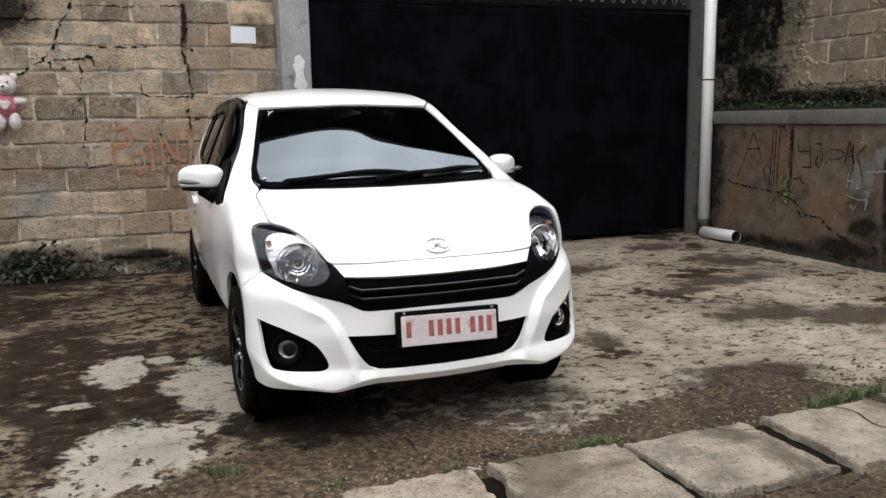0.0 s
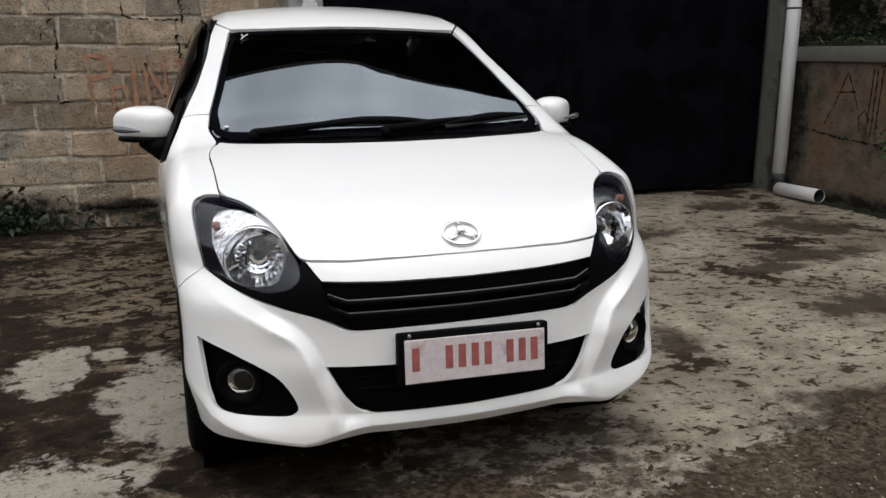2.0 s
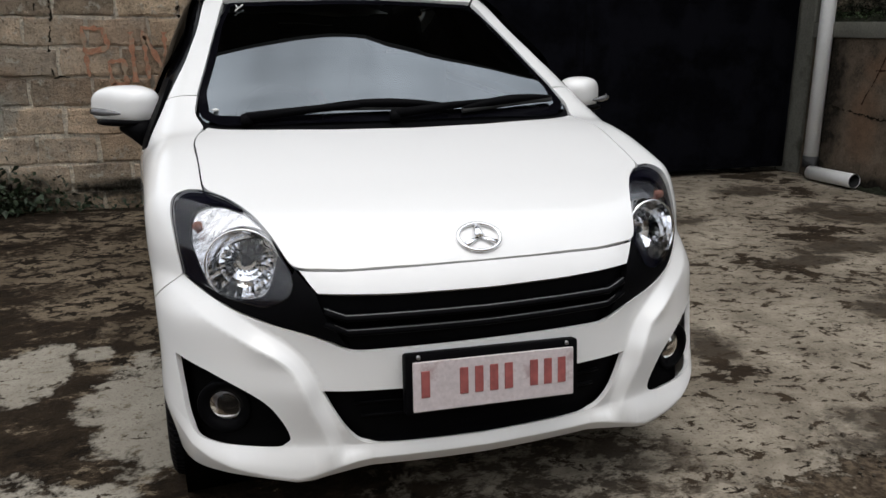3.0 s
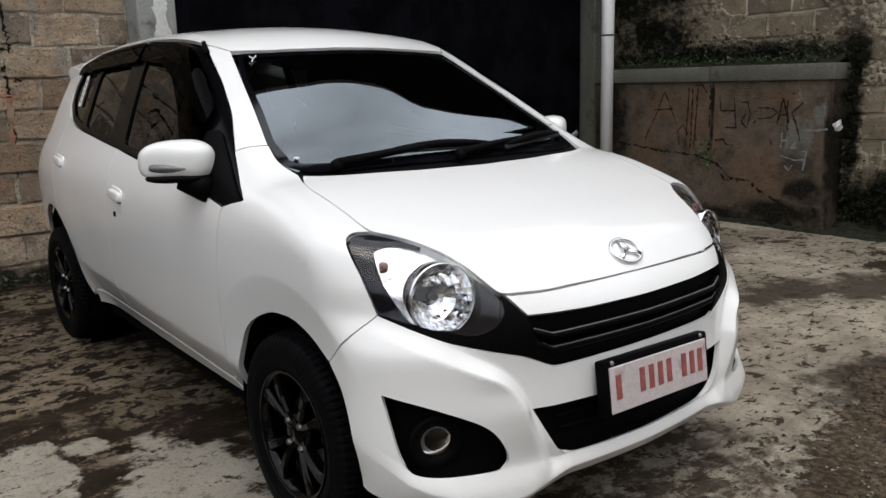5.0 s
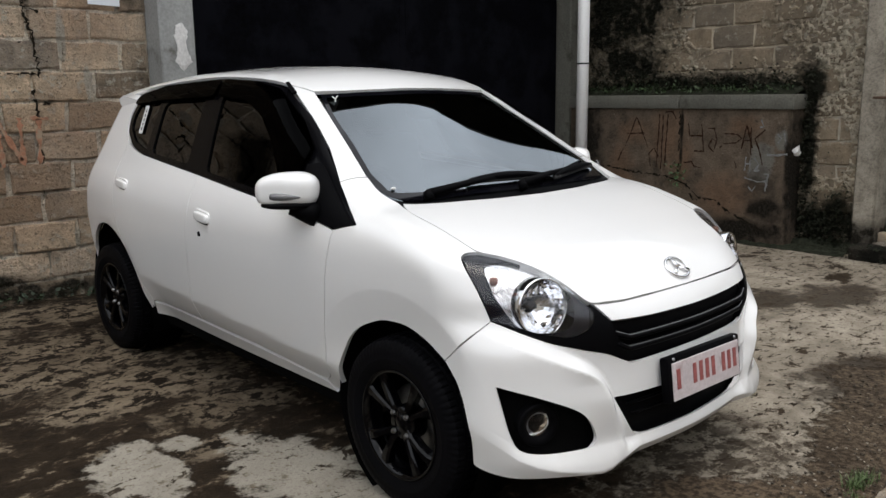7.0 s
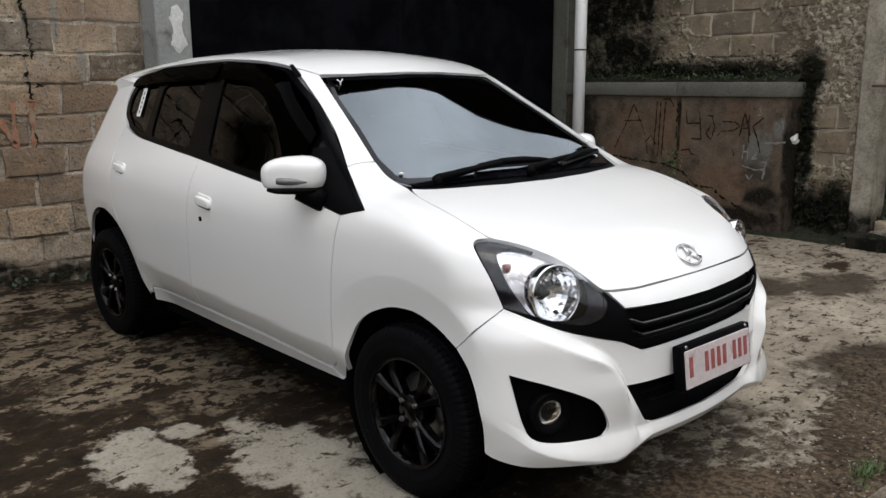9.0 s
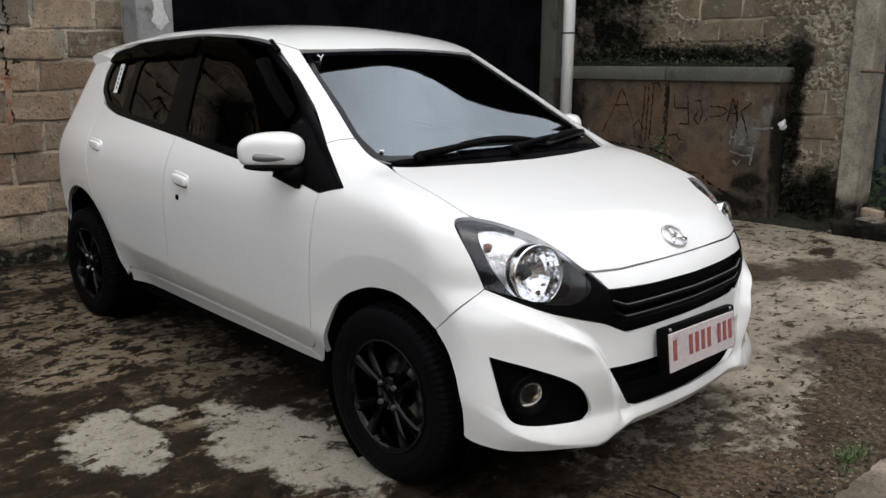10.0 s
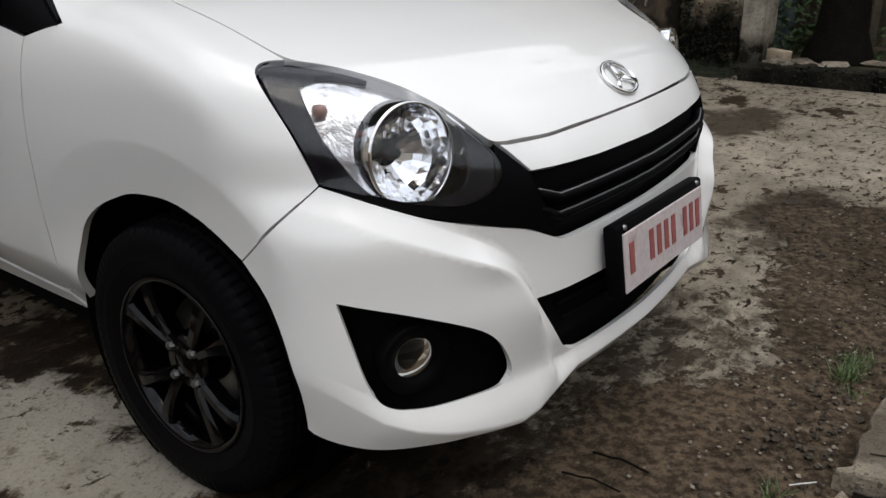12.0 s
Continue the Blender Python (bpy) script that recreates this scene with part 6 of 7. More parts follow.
# ---- headlights ----
LENS = LAMP_TOP[:-2] + [(0.450, 0.232, 0.720), (0.448, 0.215, 0.696), (0.474, 0.206, 0.662), (0.528, 0.230, 0.641), (0.600, 0.288, 0.655), (0.655, 0.355, 0.677)] + sharp(LAMP_OUT[-1]) + LAMP_OUT[-2::-1]
LWAY = (0.55, -0.65, 0.5)
pair("headlight_trim", BLACK_PLASTIC, "matt black trim between headlight and grille", outline=sharp((0.445, 0.240, 0.732)) + sharp((0.404, 0.192, 0.681)) + [(0.39, 0.17, 0.63)] + sharp((0.337, 0.168, 0.551)) + TRIM_LOW + sharp((0.693, 0.402, 0.690)) + [(0.655, 0.355, 0.682), (0.600, 0.288, 0.661), (0.528, 0.230, 0.647), (0.476, 0.208, 0.668)], way=LWAY, step=0.018, depth=0.02, r=0.02, level=-0.002, gap=0.001)
covers = skin(LENS, LWAY, level=0.0, depth=0.004, step=0.016, r=0.03, gap=0.0025)
beds = skin(LENS, LWAY, level=-0.19, depth=0, step=0.018, r=0.03, gap=-0.02)
rim_out = skin(LENS, LWAY, level=-0.010, depth=0.010, step=0.016, r=0.03, gap=0.003, holes=[[(0.655, 0.475, 0.833), (0.604, 0.478, 0.842), (0.550, 0.425, 0.826), (0.508, 0.385, 0.811), (0.482, 0.335, 0.785), (0.478, 0.292, 0.757), (0.492, 0.262, 0.702), (0.512, 0.255, 0.671), (0.550, 0.278, 0.659), (0.618, 0.330, 0.661), (0.640, 0.362, 0.688), (0.655, 0.395, 0.735), (0.666, 0.418, 0.765), (0.664, 0.445, 0.803)]])
CHROME_AREA = [(0.640, 0.372, 0.684), (0.652, 0.395, 0.728), (0.666, 0.418, 0.765), (0.665, 0.446, 0.805), (0.654, 0.476, 0.834), (0.604, 0.480, 0.842), (0.548, 0.427, 0.826), (0.506, 0.385, 0.810)]
CHROME_AREA += [(0.553 + 0.093 * math.cos(radians(g)), 0.335, 0.722 + 0.093 * math.sin(radians(g))) for g in range(110, -31, -14)]
chromes = skin(CHROME_AREA, LWAY, level=-0.020, depth=0.01, step=0.012, r=0.006, gap=0)
dish = [0.38 * n + 0.62 * np.array((0.25, -0.62, 0.75)) for n in chromes[2]]
chromes = (chromes[0], chromes[1], [n / np.linalg.norm(n) for n in dish])


def headlight(s):
    pick = (lambda d: d) if s > 0 else mirrored
    h = panel("headlight", pick(beds), BLACK_GLOSS, label="clear headlight with chrome reflectors and black bezel")
    panel("bezel", pick(rim_out), BEZEL, h, "gloss black bezel")
    panel("side_reflector", pick(chromes), REFLECTOR, h, "bright side reflector")
    m = Matrix.Translation((s * 0.553, 0.338, 0.722)) @ Euler((radians(-6), 0, radians(s * 12))).to_matrix().to_4x4() @ Euler((0, 0, radians(-90))).to_matrix().to_4x4()
    v, f = lathe([(-0.060, 0.012), (-0.058, 0.024), (-0.053, 0.036), (-0.045, 0.049), (-0.034, 0.061), (-0.020, 0.071), (-0.005, 0.078), (0.010, 0.0825)], 30, lambda i, j: 0.0017 * noise.noise((i * 1.73, j * 2.31, 0.5)) if 0 < j < 7 else 0)
    mesh_ob("bowl", v, f, BOWL, h, "faceted bright bowl", smooth=False, at=m)
    v, f = lathe([(0.008, 0.0815), (0.015, 0.0835), (0.017, 0.0865), (0.010, 0.0885), (-0.03, 0.089)], 48)
    mesh_ob("ring", v, f, CHROME, h, "bright lamp ring", smooth=True, at=m)
    v, f = lathe([(-0.056, 0.0), (-0.052, 0.010), (-0.03, 0.010), (-0.024, 0.006), (-0.022, 0.0)], 20)
    mesh_ob("bulb", v, f, BLACK_GLOSS, h, "dark bulb cap", smooth=True, at=m)
    v, f = tube([(s * 0.643, 0.452, 0.800), (s * 0.652, 0.428, 0.802)], [0.009, 0.011], 14)
    mesh_ob("indicator_bulb", v, f, AMBER, h, "amber indicator bulb", smooth=True)
    o = panel("cover", pick(covers), COVER, h, "clear plastic cover")
    o.visible_shadow = False


for s in (-1, 1):
    headlight(s)

# ---- glass, visors, cowl ----
screen = skin(sharp((0.0, 1.498, 0)) + [(0.20, 1.504, 0), (0.38, 1.532, 0)] + [(0.488, 1.562, 0)] + [(x, y, 0) for x, y, z in SCREEN_EDGE[1:]] + [(0.605, 0.950, 0), (0.56, 0.925, 0), (0.46, 0.903, 0), (0.25, 0.888, 0), (0.0, 0.882, 0)], "top", level=-0.006, depth=0.005, step=0.035, r=0.05, both=True, gap=0.003)
pts = np.array(screen[0])
even = slope(lifted(np.stack([pts[:, 0] * 0.45, pts[:, 1]], 1), "top", -0.006))
flatter, k = [], 0
for fc in screen[1]:
    flatter += [even[i] for i in fc] if len(fc) == 3 else screen[2][k:k + 4]
    k += len(fc)
glass = panel("windscreen", (screen[0], screen[1], [n / max(np.linalg.norm(n), 1e-9) for n in flatter]), SCREEN, label="dark tinted windscreen")
glass.visible_shadow = False
panel("cowl", skin(sharp((0.0, 0.815, 0)) + [(0.25, 0.825, 0), (0.46, 0.856, 0), (0.55, 0.884, 0), (0.606, 0.918, 0), (0.632, 0.995, 0), (0.618, 1.03, 0), (0.58, 0.980, 0), (0.44, 0.94, 0), (0.25, 0.922, 0), (0.0, 0.912, 0)], "top", level=-0.010, depth=0.01, step=0.02, r=0.015, both=True), BLACK_PLASTIC, label="black wiper cowl")
frit = skin(sharp((0.486, 1.56, 1.34)) + SCREEN_EDGE[1:4] + [(0.624, 1.00, 1.014), (0.590, 1.00, 1.02), (0.592, 1.10, 1.06), (0.552, 1.25, 1.16), (0.518, 1.42, 1.26), (0.470, 1.555, 1.34)], (0.3, -0.55, 0.8), level=-0.0045, depth=0, step=0.02, r=0.02, gap=0)
for d in (frit, mirrored(frit)):
    panel("frit_band", d, BLACK_GLOSS, glass, "black glass border")
panel("frit_band", skin([(0.0, 1.499, 0), (0.20, 1.505, 0), (0.38, 1.533, 0), (0.486, 1.56, 0), (0.475, 1.53, 0), (0.37, 1.505, 0), (0.20, 1.478, 0), (0.0, 1.472, 0)], "top", level=-0.0045, depth=0, step=0.02, r=0.02, gap=0, both=True), BLACK_GLOSS, glass)
panel("frit_band", skin([(0.0, 0.887, 0), (0.25, 0.897, 0), (0.46, 0.905, 0), (0.565, 0.930, 0), (0.618, 0.990, 0), (0.610, 1.03, 0), (0.57, 0.982, 0), (0.45, 0.957, 0), (0.25, 0.938, 0), (0.0, 0.930, 0)], "top", level=-0.0045, depth=0, step=0.02, r=0.02, gap=0, both=True), BLACK_GLOSS, glass)
FRAME = dict(way="side", r=0.03)
trim_out = [(0.71, 1.120, 1.046)] + [(0, 1.270, 1.150), (0, 1.432, 1.252), (0, 1.66, 1.371), (0, 1.86, 1.403), (0, 2.21, 1.421), (0, 2.75, 1.400), (0, 3.06, 1.345), (0, 3.10, 1.24), (0, 3.065, 1.168), (0, 2.92, 1.097), (0, 2.79, 1.074), (0, 2.38, 1.039), (0, 2.085, 1.014), (0, 1.82, 0.991), (0, 1.56, 0.968), (0, 1.22, 0.939)] + sharp((0, 1.052, 0.902)) + [(0, 0.948, 0.921)]
front_pane = [(0, 1.33, 0.975), (0, 1.56, 0.992), (0, 1.82, 1.013), (0, 2.045, 1.034), (0, 2.125, 1.345), (0, 1.86, 1.345), (0, 1.68, 1.315), (0, 1.46, 1.20), (0, 1.34, 1.09)]
rear_pane = [(0, 2.235, 1.051), (0, 2.38, 1.062), (0, 2.66, 1.083), (0, 2.70, 1.30), (0, 2.60, 1.335), (0, 2.285, 1.35)]
quarter_pane = [(0, 2.735, 1.09), (0, 2.92, 1.125), (0, 3.04, 1.19), (0, 3.055, 1.25), (0, 3.02, 1.315), (0, 2.765, 1.325)]
pair("window_surround", SATIN_BLACK, "satin black window surround", outline=trim_out, holes=[front_pane, rear_pane, quarter_pane], level=-0.004, depth=0.02, step=0.03, gap=0.001, **FRAME)
for nm, out in (("front_window", front_pane), ("rear_window", rear_pane), ("quarter_window", quarter_pane)):
    for o in pair(nm, TINTED, "dark tinted window", outline=out, level=-0.012, depth=0.004, step=0.04, gap=-0.006, **FRAME):
        o.visible_shadow = False
visor = [(0, 1.30, 1.165), (0, 1.432, 1.255), (0, 1.66, 1.372), (0, 1.86, 1.404), (0, 2.16, 1.420), (0, 2.15, 1.345), (0, 1.90, 1.330), (0, 1.72, 1.272), (0, 1.56, 1.165), (0, 1.42, 1.020), (0, 1.345, 1.000)]
visor_rear = [(0, 2.18, 1.420), (0, 2.75, 1.400), (0, 3.04, 1.350), (0, 3.07, 1.305), (0, 2.76, 1.325), (0, 2.18, 1.342)]
for out in (visor, visor_rear):
    pair("rain_visor", VISOR, "smoked acrylic rain visor", outline=out, level=0.016, depth=0.014, step=0.035, gap=0.002, **FRAME)
pair("mirror_sail", BLACK_PLASTIC, "black mirror triangle", outline=sharp((0, 1.135, 1.040)) + sharp((0, 0.952, 0.922)) + sharp((0, 1.052, 0.904)) + sharp((0, 1.30, 0.940)) + sharp((0, 1.31, 1.10)) + [(0, 1.24, 1.11)], level=0.002, depth=0.012, step=0.03, gap=0.001, way="side", r=0.02)
for s in (1, -1):
    p = settled([(0.538, 1.700, 1.392), (0.550, 1.707, 1.390), (0.580, 1.615, 1.350), (0.564, 1.604, 1.354)], "round")
    n = slope(p)
    verts = [(s * q[0], q[1], q[2]) for q in np.concatenate([p - 0.004 * n, p + 0.004 * n])]
    faces = [(4, 5, 6, 7), (0, 1, 5, 4), (1, 2, 6, 5), (2, 3, 7, 6), (3, 0, 4, 7)]
    mesh_ob("roof_moulding", verts, faces if s < 0 else [q[::-1] for q in faces], BLACK_PLASTIC, car, "short black roof moulding")



def wiper(root, tip, b0, b1):
    w = []
    for p in (root, tip, b0, b1):
        w.append(lifted(np.array([[p[0], p[1]]]), "top", 0.012)[0])
    v, f = tube([w[0] + (0, 0, 0.004), (w[0] + w[1]) / 2 + (0, 0, 0.010), w[1] + (0, 0, 0.008)], [0.016, 0.012, 0.009], 8)
    arm = mesh_ob("wiper_arm", v, f, BLACK_PLASTIC, car, "black wiper arm", smooth=True)
    n = 9
    line = lifted(np.array([[b0[0] + (b1[0] - b0[0]) * i / n, b0[1] + (b1[1] - b0[1]) * i / n] for i in range(n + 1)]), "top", 0.006)
    v, f = tube([p + (0, 0, 0.004) for p in line], 0.010, 6)
    mesh_ob("blade", v, f, DARK_RUBBER, arm, smooth=True)
    v, f = tube([p + (0, 0, 0.010 + 0.006 * math.sin(math.pi * i / n)) for i, p in enumerate(line)], [0.007 + 0.010 * math.sin(math.pi * i / n) for i in range(n + 1)], 6)
    mesh_ob("blade_spine", v, f, BLACK_PLASTIC, arm, smooth=True)
    v, f = lathe([(-0.02, 0.0), (-0.02, 0.018), (0.012, 0.016), (0.018, 0.0)], 16)
    mesh_ob("pivot", v, f, BLACK_PLASTIC, arm, smooth=True, at=Matrix.Translation(w[0]) @ pose(0, 0, 0, 0, -60, 90))


wiper((-0.487, 0.912), (-0.06, 0.946), (-0.25, 0.950), (0.172, 0.934))
wiper((-0.03, 0.882), (0.36, 0.952), (0.215, 0.914), (0.570, 0.992))

# ---- mirrors, handles, emblem, plate ----
def superell(c, sx, sy, sz, n=24, m=14, p=2.6, squash=None):
    """A rounded block shaped by powers of sines."""
    pw = lambda v: math.copysign(abs(v) ** (2 / p), v)
    verts, faces = [], []
    for i in range(m + 1):
        a = -math.pi / 2 + math.pi * i / m
        for j in range(n):
            b = 2 * math.pi * j / n
            q = Vector((sx * pw(math.cos(a)) * pw(math.cos(b)), sy * pw(math.cos(a)) * pw(math.sin(b)), sz * pw(math.sin(a))))
            verts.append(Vector(c) + (squash(q) if squash else q))
    for i in range(m):
        for j in range(n):
            faces.append((i * n + j, i * n + (j + 1) % n, (i + 1) * n + (j + 1) % n, (i + 1) * n + j))
    return verts, faces


def side_mirror(s):
    """Door mirror: domed cap open to the rear, black underside, foot and indicator strip."""
    dx = 0.0 if s < 0 else -0.024

    def shape(q):
        out, fore = (q.x + 0.105) / 0.21, max(0.0, -q.y / 0.065)
        wide = 1 - 0.30 * fore * fore
        z = max(q.z * (1 - 0.16 * out * out - 0.10 * (1 - out) ** 3 if q.z > 0 else 1) * (1 - 0.12 * fore), -0.050 + 0.010 * out)
        return Vector((s * (q.x * wide + 0.012 * fore), q.y * (1 - 0.35 * out) + 0.060 * out * out, z))
    v, f = superell((s * (0.838 + dx), 1.218, 1.022), 0.106 if s < 0 else 0.092, 0.066, 0.067, 40, 28, 2.9, shape)
    cap = mesh_ob("side_mirror", v, f if s > 0 else [q[::-1] for q in f], WHITE, car, "white door mirror with indicator strip and black foot", smooth=True)
    v, f = superell((s * (0.836 + dx), 1.226, 0.972), 0.096, 0.060, 0.013, 30, 10, 2.8, lambda q: Vector((s * q.x, q.y + 0.35 * max(0, q.x), q.z)))
    mesh_ob("underside", v, f if s > 0 else [q[::-1] for q in f], BLACK_PLASTIC, cap, "black underside", smooth=True)
    v, f = tube([(s * (0.845 + dx), 1.225, 0.966), (s * (0.805 + dx), 1.20, 0.948), (s * 0.770, 1.17, 0.930)], [0.028, 0.036, 0.042], 14)
    mesh_ob("foot", v, f, BLACK_PLASTIC, cap, "black mirror foot", smooth=True)
    pts = []
    for i in range(12):
        o = i / 11
        x = 0.850 + 0.086 * o
        pts.append((s * (x + dx), 1.1535 + 0.020 * o + 0.030 * o ** 3, 1.004 + 0.006 * o))
    v, f = tube(pts, [0.002, 0.004, 0.006, 0.007, 0.009, 0.010, 0.011, 0.012, 0.012, 0.012, 0.012, 0.010], 8)
    mesh_ob("indicator", v, f, INDICATOR, cap, "smoky indicator strip", smooth=True)


side_mirror(1)
side_mirror(-1)


def door_handle(s, y, z, parent):
    x = float(lifted(np.array([[y, z]]), "side", 0.0)[0, 0])
    lean = lambda q: Vector((q.x, q.y, q.z + 0.10 * q.y))
    v, f = superell((s * (x + 0.001), y, z + 0.006), 0.017, 0.058, 0.019, 32, 12, 5.0, lean)
    h = mesh_ob("handle", v, f, WHITE, parent, "white pull handle", smooth=True)
    v, f = superell((s * (x - 0.003), y + 0.002, z - 0.010), 0.0050, 0.064, 0.046, 32, 8, 6.0, lean)
    mesh_ob("handle_cup", v, f, WHITE, h, "recessed cup", smooth=True)
    # solid black bar that paints the shade between handle and cup
    v, f = superell((s * (x + 0.002), y, z - 0.0155), 0.006, 0.050, 0.0042, 24, 8, 3.0, lean)
    mesh_ob("grip_gap", v, f, SATIN_BLACK, h, "dark bar for the shade under the handle", smooth=True)


for s, d, rd in ((1, doors[0], rear_doors[0]), (-1, doors[1], rear_doors[1])):
    door_handle(s, 1.955, 0.845, d)
    door_handle(s, 2.875, 0.915, rd)
    x = float(lifted(np.array([[1.995, 0.777]]), "side", 0.0)[0, 0])
    v, f = lathe([(0.004, 0.0), (0.004, 0.010), (-0.004, 0.012)], 16)
    mesh_ob("keyhole", v, f, BLACK_PLASTIC, d, "dark keyhole", smooth=True, at=Matrix.Translation((s * x, 1.995, 0.777)) @ pose(0, 0, 0, 0, 0, 0 if s > 0 else 180))


def emblem():
    """Chrome oval badge with three plain bars."""
    p = lifted(np.array([[0.006, 0.236]]), "top", 0.003)[0]
    n = slope(np.array([p]))[0]
    m = Matrix.Translation(p) @ Vector(n).to_track_quat("Z", "Y").to_matrix().to_4x4()
    ring = [(0.054 * math.cos(a), 0.040 * math.sin(a), 0.0) for a in [2 * math.pi * i / 40 for i in range(40)]]
    v, f = tube(ring, 0.0048, 8, closed=True)
    e = mesh_ob("badge", v, f, CHROME, car, "chrome oval badge", smooth=True, at=m)
    for a, b in (((0, 0.036), (-0.006, -0.003)), ((0, 0.036), (0.006, -0.003)), ((-0.004, -0.003), (-0.040, -0.022)), ((0.004, -0.003), (0.040, -0.022))):
        v, f = tube([(*a, 0.002), (*b, 0.004)], [0.005, 0.008], 6, flat=0.6)
        mesh_ob("badge_bar", v, f, CHROME, e, smooth=True)


emblem()


def number_plate():
    """Plate in a black frame, its characters as plain bars."""
    m = pose(0.004, 0.122, 0.457, -8, 1.4, 0)
    p = part("plate_frame", box(bmesh.new(), (-0.222, -0.010, -0.070), (0.222, 0.022, 0.074), 0.007, 2), BLACK_PLASTIC, car, "black plate frame", smooth=True, at=m)
    bm = box(bmesh.new(), (-0.205, -0.0145, -0.064), (0.207, -0.0095, 0.056), 0.002, 1)
    part("plate", bm, PLATE, p, "pinkish white registration plate")
    for x, w in ((-0.175, 0.030), (-0.080, 0.030), (-0.042, 0.030), (-0.004, 0.030), (0.034, 0.030), (0.100, 0.030), (0.137, 0.030), (0.174, 0.030)):
        part("character_bar", box(bmesh.new(), (x - w * 0.36, -0.0165, -0.030), (x + w * 0.36, -0.0145, 0.034), 0.001, 1), PLATE_RED, p, "red bar")
    for x in (-0.19, 0.19):
        v, f = lathe([(0.002, 0.0), (0.002, 0.005), (-0.004, 0.006)], 10)
        mesh_ob("screw", v, f, STEEL, p, smooth=True, at=Matrix.Translation((x, -0.0115, 0.066)) @ pose(0, 0, 0, 0, 0, -90))


number_plate()

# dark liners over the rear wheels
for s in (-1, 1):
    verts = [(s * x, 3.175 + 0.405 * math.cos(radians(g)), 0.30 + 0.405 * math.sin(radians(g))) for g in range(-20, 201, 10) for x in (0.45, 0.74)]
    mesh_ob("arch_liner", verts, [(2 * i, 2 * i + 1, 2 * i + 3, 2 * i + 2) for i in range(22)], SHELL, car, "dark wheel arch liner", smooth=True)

# stickers on the glass
q = lifted(np.array([[2.86, 1.165], [2.91, 1.165], [2.94, 1.30], [2.89, 1.30]]), "side", -0.004)
tag = mesh_ob("window_label", [(-p[0] - 0.002, p[1], p[2]) for p in q], [(0, 1, 2, 3)], LABEL, car, "small white printed label on the rear window")
for i in range(5):
    a = [q[0] + (q[3] - q[0]) * t + (q[1] - q[0]) * u for t, u in ((0.12 + 0.16 * i, 0.3), (0.12 + 0.16 * i, 0.6), (0.22 + 0.16 * i, 0.6), (0.22 + 0.16 * i, 0.3))]
    mesh_ob("label_bar", [(-p[0] - 0.003, p[1], p[2]) for p in a], [(0, 1, 2, 3)], INK, tag, "dark print bar")
p = lifted(np.array([[-0.571, 1.0]]), "top", 0.0)[0]
v, f = superell(tuple(p), 0.010, 0.007, 0.005, 12, 8, 2.0)
mesh_ob("screen_dot", v, f, LABEL, car, "tiny white tag on the glass", smooth=True)
p = lifted(np.array([[-0.455, 1.500]]), "top", 0.002)[0]
for d in ((0.018, 0.012, 0.012), (-0.006, 0.014, 0.010), (-0.012, -0.014, -0.010)):
    v, f = tube([tuple(p), tuple(p + d)], 0.0022, 5)
    mesh_ob("screen_mark", v, f, LABEL, car, "tiny pale mark at the glass corner", smooth=True)


